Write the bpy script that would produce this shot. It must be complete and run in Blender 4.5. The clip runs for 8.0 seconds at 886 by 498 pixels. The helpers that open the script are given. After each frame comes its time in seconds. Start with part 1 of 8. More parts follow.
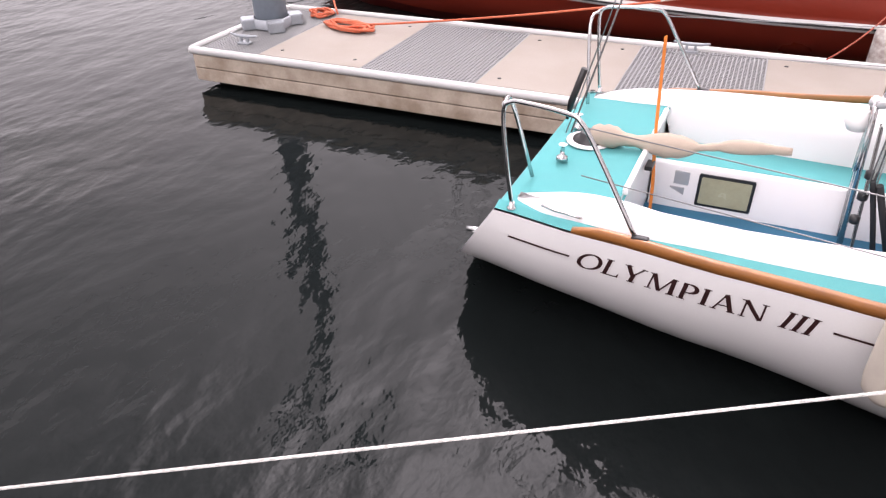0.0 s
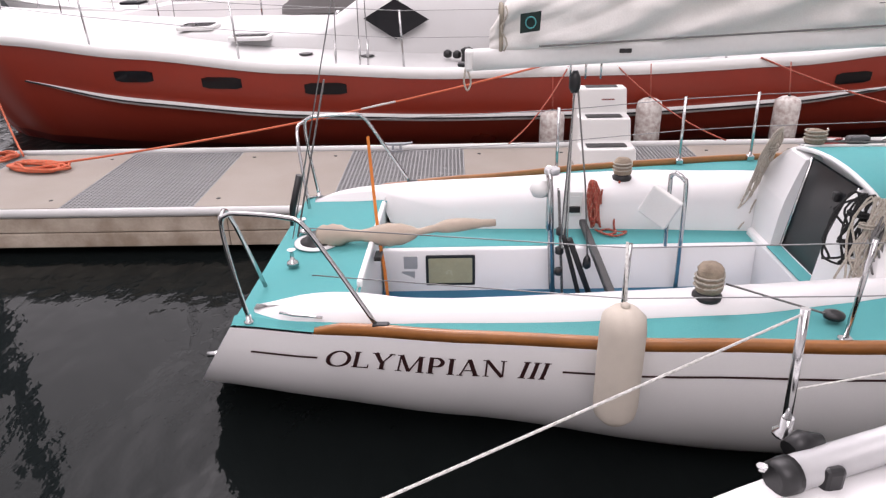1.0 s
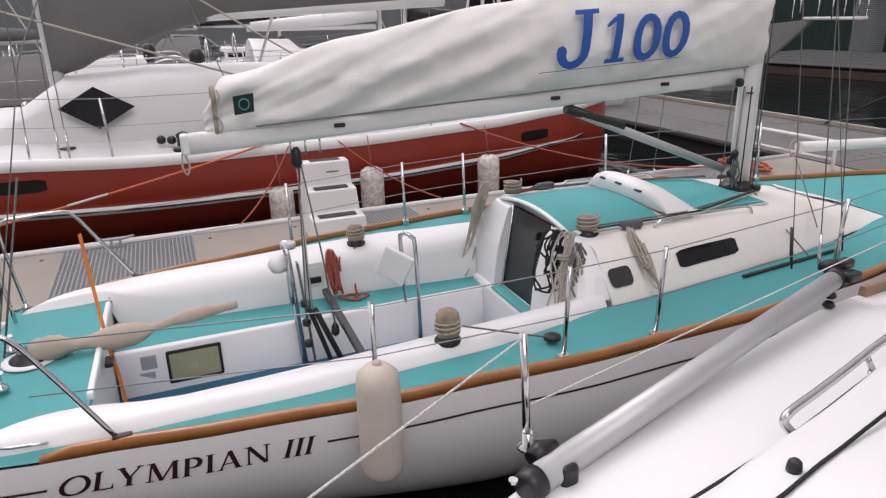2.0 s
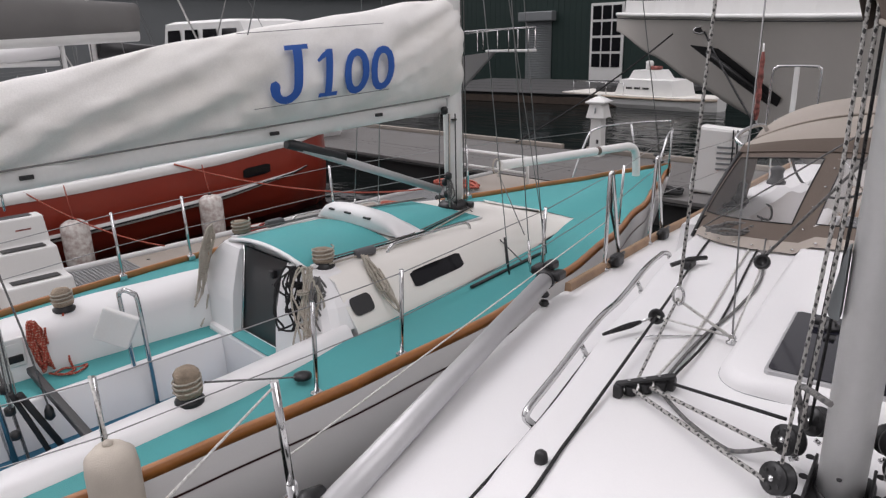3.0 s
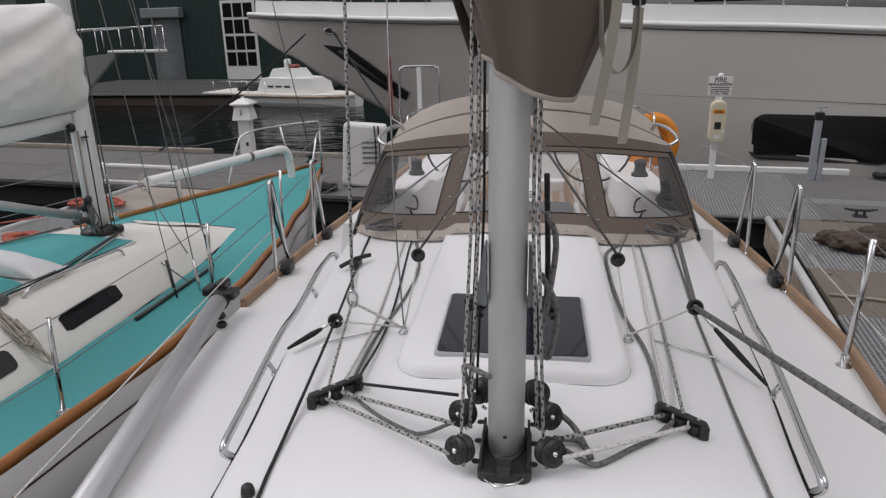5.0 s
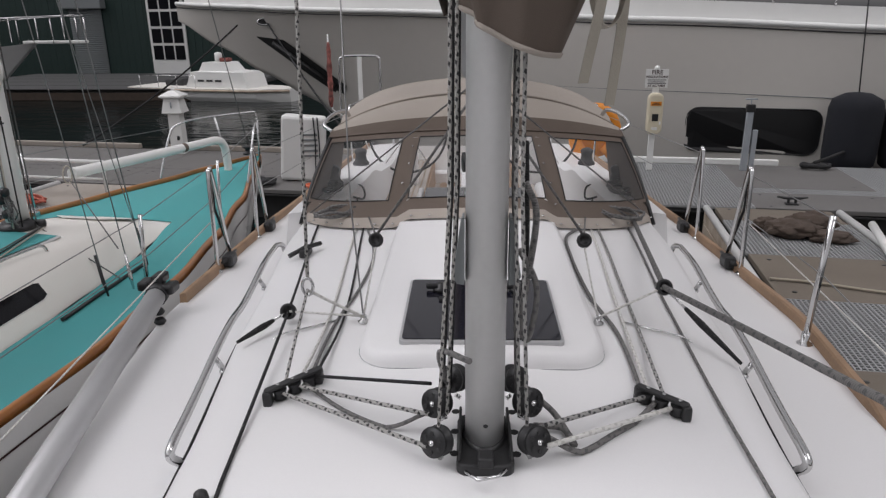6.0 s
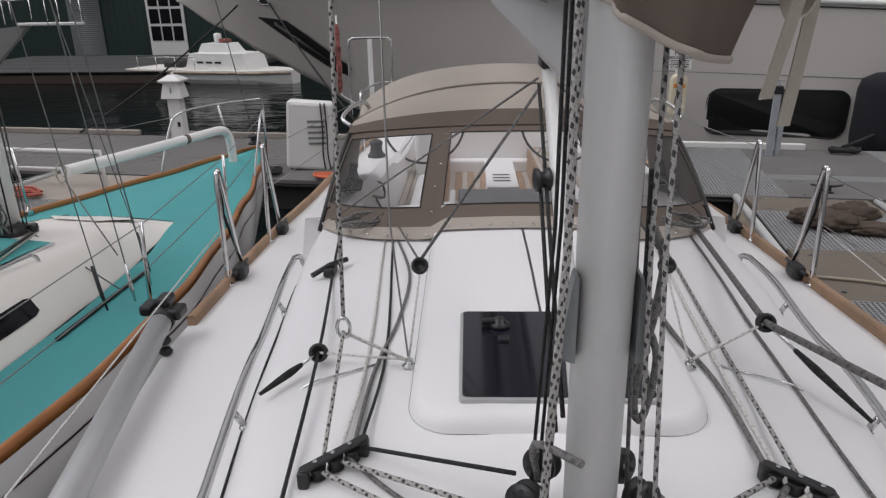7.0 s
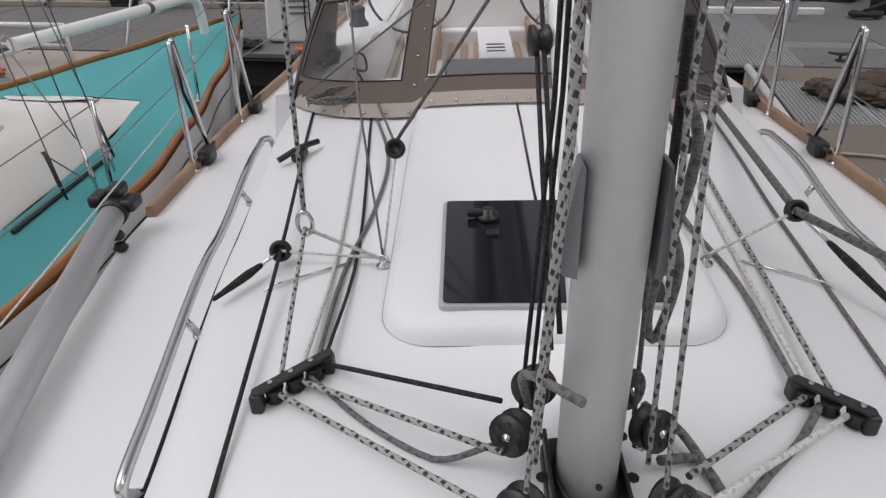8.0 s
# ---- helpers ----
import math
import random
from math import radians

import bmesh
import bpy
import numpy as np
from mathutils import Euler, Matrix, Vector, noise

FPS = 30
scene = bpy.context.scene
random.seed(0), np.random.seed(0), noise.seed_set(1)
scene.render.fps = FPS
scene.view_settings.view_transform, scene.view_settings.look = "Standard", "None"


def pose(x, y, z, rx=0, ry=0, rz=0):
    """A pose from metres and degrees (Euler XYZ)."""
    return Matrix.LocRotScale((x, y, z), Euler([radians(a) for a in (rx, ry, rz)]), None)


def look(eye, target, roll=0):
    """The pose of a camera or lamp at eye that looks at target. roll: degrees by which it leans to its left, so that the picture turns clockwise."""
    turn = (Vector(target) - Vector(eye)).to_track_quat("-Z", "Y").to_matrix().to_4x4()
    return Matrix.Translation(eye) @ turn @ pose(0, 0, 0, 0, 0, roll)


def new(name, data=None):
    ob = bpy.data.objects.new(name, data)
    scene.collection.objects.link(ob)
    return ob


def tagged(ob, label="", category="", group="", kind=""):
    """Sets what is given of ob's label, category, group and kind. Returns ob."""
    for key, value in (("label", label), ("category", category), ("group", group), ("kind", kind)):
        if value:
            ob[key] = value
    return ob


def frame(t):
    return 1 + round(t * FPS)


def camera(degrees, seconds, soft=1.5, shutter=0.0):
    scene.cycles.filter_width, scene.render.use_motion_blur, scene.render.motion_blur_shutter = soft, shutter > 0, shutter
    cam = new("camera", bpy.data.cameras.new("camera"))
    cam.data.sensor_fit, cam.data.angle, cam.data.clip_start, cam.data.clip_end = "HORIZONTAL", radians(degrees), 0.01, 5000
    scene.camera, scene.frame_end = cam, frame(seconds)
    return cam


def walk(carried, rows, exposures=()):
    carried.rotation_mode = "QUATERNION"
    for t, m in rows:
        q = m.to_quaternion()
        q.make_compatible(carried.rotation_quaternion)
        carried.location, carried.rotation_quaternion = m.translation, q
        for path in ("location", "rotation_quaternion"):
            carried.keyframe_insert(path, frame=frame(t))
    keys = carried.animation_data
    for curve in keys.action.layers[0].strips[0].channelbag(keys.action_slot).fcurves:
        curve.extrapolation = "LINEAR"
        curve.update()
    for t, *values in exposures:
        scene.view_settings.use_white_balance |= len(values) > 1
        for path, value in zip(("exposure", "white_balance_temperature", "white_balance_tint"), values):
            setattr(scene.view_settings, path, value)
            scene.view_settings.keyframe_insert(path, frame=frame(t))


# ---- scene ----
cam = camera(65.8, 8.0, soft=1.3)
PATH = [
    (0, (0.149, -1.798, 2.839), (-1.426, -2.344, 1.733), -1.4),
    (0.5, (0.137, -1.748, 2.834), (-1.604, -1.974, 1.875), -1.5),
    (1, (0.156, -1.72, 2.787), (-1.654, -1.576, 1.948), -1.2),
    (1.5, (0.202, -1.739, 2.803), (-1.581, -1.227, 2.054), -1.2),
    (2, (0.231, -1.721, 2.799), (-1.446, -0.852, 2.141), -1.4),
    (2.2, (0.228, -1.726, 2.831), (-1.378, -0.718, 2.195), -1.0),
    (3.3, (0.18, -1.701, 2.803), (-0.856, -0.098, 2.203), -1.6),
    (3.5, (0.173, -1.704, 2.813), (-0.731, -0.028, 2.202), -1.4),
    (4, (0.138, -1.703, 2.853), (-0.48, 0.098, 2.241), -1.0),
    (4.5, (0.154, -1.723, 2.895), (-0.462, 0.077, 2.28), -1.1),
    (5, (0.178, -1.723, 2.89), (-0.177, 0.145, 2.269), -1.2),
    (5.2, (0.173, -1.728, 2.89), (-0.044, 0.16, 2.267), -1.1),
    (6.3, (-0.008, -1.473, 2.766), (-0.182, 0.415, 2.129), -0.5),
    (6.5, (-0.063, -1.357, 2.768), (-0.242, 0.525, 2.115), -0.7),
    (7, (-0.163, -1.171, 2.81), (-0.34, 0.699, 2.125), -0.9),
    (7.5, (-0.195, -0.969, 2.756), (-0.374, 0.861, 1.969), -1.3),
    (8, (-0.14, -0.867, 2.703), (-0.303, 0.855, 1.699), -1.6),
]
walk(
    cam,
    [(t, look(eye, target, roll)) for t, eye, target, roll in PATH],
    exposures=[(0, 1.2, 6650, 26), (0.5, 0.9, 6650, 26), (1, 0.65, 6600, 24), (1.5, 0.35, 6550, 22), (2, 0.22, 6500, 20), (3.5, -0.08, 6440, 17), (5, -0.22, 6380, 15), (6.5, -0.25, 6380, 15), (8, -0.17, 6350, 15)],
)

# ---- light ----
world = bpy.data.worlds.new("overcast_sky")
scene.world = world
world.use_nodes = True
wn = world.node_tree.nodes
sky = wn.new("ShaderNodeTexSky")
sky.sky_type = "NISHITA"
sky.sun_disc = False
sky.sun_elevation = radians(56)
sky.sun_rotation = radians(257)
sky.air_density, sky.dust_density, sky.ozone_density = 1.0, 4.0, 1.0
grey = wn.new("ShaderNodeHueSaturation")
grey.inputs["Saturation"].default_value = 0.0
world.node_tree.links.new(sky.outputs[0], grey.inputs["Color"])
world.node_tree.links.new(grey.outputs[0], wn["Background"].inputs["Color"])
wn["Background"].inputs["Strength"].default_value = 0.155
sun_data = bpy.data.lights.new("sun", "SUN")
sun_data.energy, sun_data.angle, sun_data.color = 0.95, radians(40), (1.0, 0.985, 0.975)
sun_lamp = new("sun", sun_data)
sun_lamp.matrix_world = look((9, -2, 14), (0, 0, 0))


# ---- materials ----
def material(name, color, rough=0.5, metal=0.0, vary=0.08, scale=3.0, grain=60.0, bump=0.05, tint=None, spec=0.5, coat=0.0):
    """Two scales of noise: broad stains towards tint, fine grain in colour and relief."""
    m = bpy.data.materials.new(name)
    m.use_nodes = True
    n, l = m.node_tree.nodes, m.node_tree.links
    b = n["Principled BSDF"]
    b.inputs["Roughness"].default_value, b.inputs["Metallic"].default_value = rough, metal
    b.inputs["Specular IOR Level"].default_value = spec
    b.inputs["Coat Weight"].default_value = coat
    tc = n.new("ShaderNodeTexCoord")
    broad, fine = n.new("ShaderNodeTexNoise"), n.new("ShaderNodeTexNoise")
    broad.inputs["Scale"].default_value, broad.inputs["Detail"].default_value = scale, 6
    fine.inputs["Scale"].default_value, fine.inputs["Detail"].default_value = grain, 3
    for t in (broad, fine):
        l.new(tc.outputs["Object"], t.inputs["Vector"])
    dark = tint or tuple(c * (1 - 2.5 * vary) for c in color)
    ramp = n.new("ShaderNodeValToRGB")
    ramp.color_ramp.elements[0].position, ramp.color_ramp.elements[1].position = 0.32, 0.62
    ramp.color_ramp.elements[0].color = (*[c + (d - c) * min(1, vary * 4) for c, d in zip(color, dark)], 1)
    ramp.color_ramp.elements[1].color = (*color, 1)
    l.new(broad.outputs["Fac"], ramp.inputs["Fac"])
    mix = n.new("ShaderNodeMix")
    mix.data_type, mix.blend_type = "RGBA", "MULTIPLY"
    mix.inputs["Factor"].default_value = min(1, vary * 3)
    l.new(ramp.outputs["Color"], mix.inputs["A"])
    l.new(fine.outputs["Fac"], mix.inputs["B"])
    gain = n.new("ShaderNodeMix")
    gain.data_type, gain.blend_type = "RGBA", "MIX"
    gain.inputs["Factor"].default_value = 0.5
    l.new(mix.outputs["Result"], gain.inputs["A"])
    l.new(ramp.outputs["Color"], gain.inputs["B"])
    l.new(gain.outputs["Result"], b.inputs["Base Color"])
    if bump:
        bp = n.new("ShaderNodeBump")
        bp.inputs["Strength"].default_value, bp.inputs["Distance"].default_value = bump, 0.01
        l.new(fine.outputs["Fac"], bp.inputs["Height"])
        l.new(bp.outputs["Normal"], b.inputs["Normal"])
    rr = n.new("ShaderNodeMapRange")
    rr.inputs["To Min"].default_value, rr.inputs["To Max"].default_value = max(0.02, rough - 0.08), min(1, rough + 0.08)
    l.new(broad.outputs["Fac"], rr.inputs["Value"])
    l.new(rr.outputs["Result"], b.inputs["Roughness"])
    return m


def rope_material(name, color, fleck, share=0.5, along=40.0, rough=0.85):
    """Braided rope: flecks that wind round it, on the tube's own coordinates."""
    m = bpy.data.materials.new(name)
    m.use_nodes = True
    n, l = m.node_tree.nodes, m.node_tree.links
    b = n["Principled BSDF"]
    b.inputs["Roughness"].default_value = rough
    tc = n.new("ShaderNodeTexCoord")
    sp = n.new("ShaderNodeSeparateXYZ")
    l.new(tc.outputs["UV"], sp.inputs[0])

    def wave(a, c):
        mu = n.new("ShaderNodeMath"); mu.operation = "MULTIPLY_ADD"
        l.new(sp.outputs["Y"], mu.inputs[0]); mu.inputs[1].default_value = a
        mx = n.new("ShaderNodeMath"); mx.operation = "MULTIPLY"
        l.new(sp.outputs["X"], mx.inputs[0]); mx.inputs[1].default_value = c
        l.new(mx.outputs[0], mu.inputs[2])
        s = n.new("ShaderNodeMath"); s.operation = "SINE"
        l.new(mu.outputs[0], s.inputs[0])
        return s.outputs[0]
    p = n.new("ShaderNodeMath"); p.operation = "MINIMUM"
    l.new(wave(along * 6.283, 6.283), p.inputs[0])
    l.new(wave(along * -6.283 * 0.45, 12.566), p.inputs[1])
    st = n.new("ShaderNodeMath"); st.operation = "GREATER_THAN"; st.inputs[1].default_value = 0.55 - share
    l.new(p.outputs[0], st.inputs[0])
    mix = n.new("ShaderNodeMix"); mix.data_type = "RGBA"
    mix.inputs["A"].default_value, mix.inputs["B"].default_value = (*color, 1), (*fleck, 1)
    l.new(st.outputs[0], mix.inputs["Factor"])
    l.new(mix.outputs["Result"], b.inputs["Base Color"])
    bp = n.new("ShaderNodeBump"); bp.inputs["Strength"].default_value, bp.inputs["Distance"].default_value = 0.4, 0.003
    l.new(wave(900.0, 12.566), bp.inputs["Height"]); l.new(bp.outputs["Normal"], b.inputs["Normal"])
    return m


def glass_material(name, color, rough, clear):
    """A pane: part clear, part glossy tinted sheet."""
    m = bpy.data.materials.new(name)
    m.use_nodes = True
    n, l = m.node_tree.nodes, m.node_tree.links
    b = n["Principled BSDF"]
    b.inputs["Base Color"].default_value = (*color, 1)
    b.inputs["Roughness"].default_value = rough
    tr = n.new("ShaderNodeBsdfTransparent")
    mx = n.new("ShaderNodeMixShader"); mx.inputs[0].default_value = clear
    l.new(b.outputs[0], mx.inputs[1]); l.new(tr.outputs[0], mx.inputs[2])
    l.new(mx.outputs[0], n["Material Output"].inputs["Surface"])
    return m


def water_material():
    m = bpy.data.materials.new("harbour_water")
    m.use_nodes = True
    n, l = m.node_tree.nodes, m.node_tree.links
    b = n["Principled BSDF"]
    b.inputs["Base Color"].default_value = (0.006, 0.008, 0.008, 1)
    b.inputs["Roughness"].default_value, b.inputs["IOR"].default_value = 0.05, 1.18
    tc = n.new("ShaderNodeTexCoord")
    hs = []
    for sc, det, stretch in ((1.1, 2, 1.8), (4.5, 3, 1.5), (0.22, 2, 1.0)):
        mp = n.new("ShaderNodeMapping"); mp.inputs["Scale"].default_value = (sc, sc * stretch, sc); mp.inputs["Rotation"].default_value = (0, 0, 0.5)
        t = n.new("ShaderNodeTexNoise"); t.inputs["Scale"].default_value, t.inputs["Detail"].default_value = 1.0, det
        l.new(tc.outputs["Object"], mp.inputs[0]); l.new(mp.outputs[0], t.inputs["Vector"])
        hs.append(t.outputs["Fac"])
    k = n.new("ShaderNodeMath"); k.operation = "MULTIPLY_ADD"; k.inputs[1].default_value = 0.22
    l.new(hs[1], k.inputs[0]); l.new(hs[0], k.inputs[2])
    calm = n.new("ShaderNodeMapRange"); calm.inputs["From Min"].default_value, calm.inputs["From Max"].default_value = 0.42, 0.62
    calm.inputs["To Min"].default_value, calm.inputs["To Max"].default_value = 0.35, 1.0
    l.new(hs[2], calm.inputs["Value"])
    mu = n.new("ShaderNodeMath"); mu.operation = "MULTIPLY"
    l.new(k.outputs[0], mu.inputs[0]); l.new(calm.outputs[0], mu.inputs[1])
    bp = n.new("ShaderNodeBump"); bp.inputs["Strength"].default_value, bp.inputs["Distance"].default_value = 0.42, 0.2
    l.new(mu.outputs[0], bp.inputs["Height"]); l.new(bp.outputs["Normal"], b.inputs["Normal"])
    return m


WATER = water_material()
GELCOAT = material("white_gelcoat_deck", (0.77, 0.765, 0.765), 0.42, vary=0.03, scale=1.6, grain=180, bump=0.06, tint=(0.66, 0.64, 0.60))
GLOSSWHITE = material("glossy_white_hull", (0.84, 0.835, 0.825), 0.22, vary=0.03, scale=1.2, grain=90, bump=0.0, tint=(0.68, 0.66, 0.62), coat=0.3)
CREAM = material("cream_gelcoat", (0.80, 0.775, 0.725), 0.4, vary=0.04, scale=2.5, grain=120, bump=0.04)
TEAL = material("turquoise_nonskid", (0.082, 0.36, 0.365), 0.8, vary=0.09, scale=2.2, grain=260, bump=0.35, tint=(0.09, 0.31, 0.31), spec=0.3)
DEEPTEAL = material("blue_cockpit_sole", (0.02, 0.14, 0.24), 0.7, vary=0.08, scale=3, grain=200, bump=0.2)
TEAK = material("varnished_teak", (0.42, 0.165, 0.045), 0.32, vary=0.15, scale=5, grain=45, bump=0.05, coat=0.4)
GREYTEAK = material("dull_teak", (0.36, 0.23, 0.14), 0.65, vary=0.15, scale=6, grain=60, bump=0.15)
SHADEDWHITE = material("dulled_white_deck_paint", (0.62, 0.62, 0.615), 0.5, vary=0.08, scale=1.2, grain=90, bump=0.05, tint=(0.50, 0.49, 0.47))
REDPAINT = material("brick_red_hull_paint", (0.29, 0.036, 0.019), 0.3, vary=0.06, scale=0.9, grain=14, bump=0.0, tint=(0.20, 0.03, 0.018))
DARKRED = material("dark_red_boottop", (0.11, 0.012, 0.01), 0.4, vary=0.1, scale=1.5, grain=20, bump=0.0)
STEEL = material("polished_steel", (0.62, 0.62, 0.62), 0.14, 1.0, vary=0.04, scale=8, grain=80, bump=0.0)
ALU = material("anodised_aluminium", (0.49, 0.49, 0.495), 0.4, 0.35, vary=0.05, scale=4, grain=30, bump=0.02)
ALUWHITE = material("painted_white_spar", (0.78, 0.78, 0.76), 0.35, vary=0.05, scale=4, grain=50, bump=0.02)
MASTALU = material("bright_anodised_mast", (0.66, 0.66, 0.65), 0.42, 0.1, vary=0.06, scale=3, grain=45, bump=0.02)
WIRE = material("rigging_wire", (0.30, 0.30, 0.30), 0.4, 0.8, vary=0.05, scale=20, grain=300, bump=0.1)
BLACK = material("black_plastic", (0.012, 0.012, 0.013), 0.4, vary=0.1, scale=12, grain=120, bump=0.05)
DARKGREY = material("dark_grey_fitting", (0.035, 0.035, 0.036), 0.45, 0.3, vary=0.1, scale=10, grain=120, bump=0.05)
RUBBER = material("black_rubber", (0.015, 0.015, 0.016), 0.75, vary=0.1, scale=8, grain=80, bump=0.2)
DARKGLASS = material("smoked_acrylic", (0.008, 0.008, 0.01), 0.08, vary=0.02, scale=3, grain=20, bump=0.0, spec=0.25)
WASHBOARD = material("dark_washboard", (0.02, 0.022, 0.024), 0.3, vary=0.1, scale=4, grain=60, bump=0.02)
HATCHGLASS = material("smoked_hatch_acrylic", (0.012, 0.012, 0.018), 0.06, vary=0.05, scale=3, grain=20, bump=0.0, spec=0.55)
CLEARVINYL = glass_material("clear_vinyl", (0.5, 0.5, 0.5), 0.05, 0.9)
TAUPE = material("taupe_canvas", (0.135, 0.105, 0.085), 0.9, vary=0.08, scale=4, grain=350, bump=0.25)
LIGHTTAUPE = material("faded_taupe_canvas", (0.40, 0.355, 0.31), 0.9, vary=0.07, scale=3, grain=350, bump=0.25)
BEIGE = material("beige_canvas", (0.36, 0.32, 0.25), 0.9, vary=0.1, scale=6, grain=350, bump=0.25)
SAILCLOTH = material("weathered_white_sail_cover", (0.91, 0.90, 0.87), 0.85, vary=0.12, scale=1.8, grain=120, bump=0.2, tint=(0.72, 0.70, 0.635))
def crease(m, scale, depth, warp):
    """Adds soft irregular creases to a cloth material's relief."""
    n, l = m.node_tree.nodes, m.node_tree.links
    tc, t = n.new("ShaderNodeTexCoord"), n.new("ShaderNodeTexNoise")
    t.noise_type = "RIDGED_MULTIFRACTAL"
    t.inputs["Scale"].default_value, t.inputs["Detail"].default_value, t.inputs["Distortion"].default_value = scale, 4, warp
    mp = n.new("ShaderNodeMapping")
    mp.inputs["Rotation"].default_value, mp.inputs["Scale"].default_value = (0, 0.5, 0), (0.7, 1.0, 1.5)
    l.new(tc.outputs["Object"], mp.inputs[0])
    l.new(mp.outputs[0], t.inputs["Vector"])
    bp = n.new("ShaderNodeBump")
    bp.inputs["Strength"].default_value, bp.inputs["Distance"].default_value = 0.9, depth
    l.new(t.outputs["Fac"], bp.inputs["Height"])
    b = n["Principled BSDF"]
    for link in list(l):
        if link.to_socket == b.inputs["Normal"]:
            l.new(link.from_socket, bp.inputs["Normal"])
    l.new(bp.outputs["Normal"], b.inputs["Normal"])


crease(SAILCLOTH, 3.2, 0.024, 0.8)
GREYCOVER = material("grey_sail_cover", (0.18, 0.175, 0.17), 0.9, vary=0.1, scale=2, grain=150, bump=0.2)
TANCLOTH = material("tan_tiller_cover", (0.50, 0.41, 0.33), 0.9, vary=0.12, scale=6, grain=250, bump=0.3)
SHEEPSKIN = material("dirty_cream_fleece", (0.45, 0.36, 0.27), 0.95, vary=0.2, scale=14, grain=160, bump=0.8)
FENDERCLOTH = material("cream_fender_cover", (0.62, 0.56, 0.48), 0.9, vary=0.1, scale=6, grain=240, bump=0.4)
BLUEINK = material("blue_lettering", (0.02, 0.10, 0.40), 0.7, vary=0.05, scale=6, grain=100, bump=0.0)
BROWNINK = material("dark_brown_lettering", (0.035, 0.012, 0.012), 0.35, vary=0.03, scale=6, grain=100, bump=0.0)
CONCRETE = material("weathered_concrete", (0.33, 0.295, 0.26), 0.9, vary=0.09, scale=1.6, grain=70, bump=0.3, tint=(0.25, 0.21, 0.17))
DOCKGREY = material("dark_grey_dock_concrete", (0.145, 0.14, 0.135), 0.9, vary=0.1, scale=1.2, grain=60, bump=0.3, tint=(0.10, 0.093, 0.085))
DOCKBROWN = material("brown_dock_concrete", (0.165, 0.14, 0.112), 0.9, vary=0.1, scale=1.4, grain=70, bump=0.3, tint=(0.11, 0.09, 0.07))
GRATING = material("moulded_grating", (0.29, 0.295, 0.295), 0.7, vary=0.06, scale=3, grain=90, bump=0.1)
# Near-black that stands for the shade below the dock's deck.
UNDERDARK = material("under_dock_shade", (0.02, 0.02, 0.02), 0.9, vary=0.1, scale=3, grain=30, bump=0.2)
TIMBER = material("weathered_timber", (0.56, 0.48, 0.39), 0.85, vary=0.18, scale=3.5, grain=40, bump=0.3, tint=(0.25, 0.18, 0.12))
WHITEEDGE = material("white_vinyl_edge", (0.66, 0.66, 0.65), 0.5, vary=0.08, scale=3, grain=60, bump=0.05)
GALV = material("galvanised_steel", (0.40, 0.43, 0.46), 0.5, 0.35, vary=0.12, scale=4, grain=50, bump=0.08)
PILE = material("grey_blue_pile", (0.27, 0.32, 0.37), 0.55, 0.1, vary=0.12, scale=3, grain=25, bump=0.1)
PVCWHITE = material("white_plastic", (0.74, 0.74, 0.72), 0.4, vary=0.05, scale=4, grain=80, bump=0.03)
IVORY = material("ivory_plastic", (0.62, 0.56, 0.42), 0.45, vary=0.05, scale=5, grain=80, bump=0.03)
ORANGE = material("orange_plastic", (0.72, 0.25, 0.015), 0.5, vary=0.08, scale=5, grain=60, bump=0.03)
YACHTHULL = material("warm_white_yacht_hull", (0.60, 0.575, 0.535), 0.22, vary=0.03, scale=0.4, grain=6, bump=0.0, coat=0.3)
GREENWALL = material("dark_green_siding", (0.004, 0.022, 0.018), 0.7, vary=0.1, scale=0.6, grain=12, bump=0.0)
GREYMETAL = material("grey_roller_door", (0.20, 0.215, 0.22), 0.5, 0.2, vary=0.06, scale=1.0, grain=20, bump=0.02)
NAVY = material("navy_hull_paint", (0.012, 0.014, 0.02), 0.25, vary=0.05, scale=1.0, grain=20, bump=0.0)
VELVET = material("black_fender_fleece", (0.008, 0.009, 0.014), 0.95, vary=0.1, scale=6, grain=200, bump=0.4)
BROWNCLOTH = material("brown_tarpaulin", (0.085, 0.062, 0.048), 0.9, vary=0.15, scale=6, grain=150, bump=0.3)
DIALFACE = material("pale_panel", (0.42, 0.40, 0.26), 0.25, vary=0.1, scale=9, grain=60, bump=0.0)
PATTERN = material("floral_fender_cover", (0.78, 0.75, 0.71), 0.9, vary=0.16, scale=17, grain=60, bump=0.2, tint=(0.30, 0.17, 0.14))
CLUTCHGREY = material("grey_plastic_housing", (0.10, 0.10, 0.105), 0.6, vary=0.1, scale=10, grain=120, bump=0.1)
R_DARKRED = rope_material("dark_red_rope", (0.26, 0.03, 0.022), (0.16, 0.02, 0.018), 0.5, 40)
R_GREY = rope_material("grey_rope", (0.17, 0.165, 0.16), (0.10, 0.10, 0.10))
R_BLACK = rope_material("black_rope", (0.014, 0.014, 0.015), (0.03, 0.03, 0.03))
R_FLECK = rope_material("black_and_white_rope", (0.34, 0.335, 0.32), (0.05, 0.05, 0.052), 0.58, 44)
R_FLECK2 = rope_material("grey_flecked_rope", (0.40, 0.39, 0.37), (0.045, 0.045, 0.045), 0.62, 50)
R_WHITE = rope_material("white_rope", (0.66, 0.65, 0.62), (0.5, 0.49, 0.46))
R_TAN = rope_material("tan_rope", (0.46, 0.42, 0.355), (0.36, 0.32, 0.27), 0.5, 50)
R_RED = rope_material("red_rope", (0.35, 0.05, 0.03), (0.50, 0.30, 0.22), 0.4, 50)
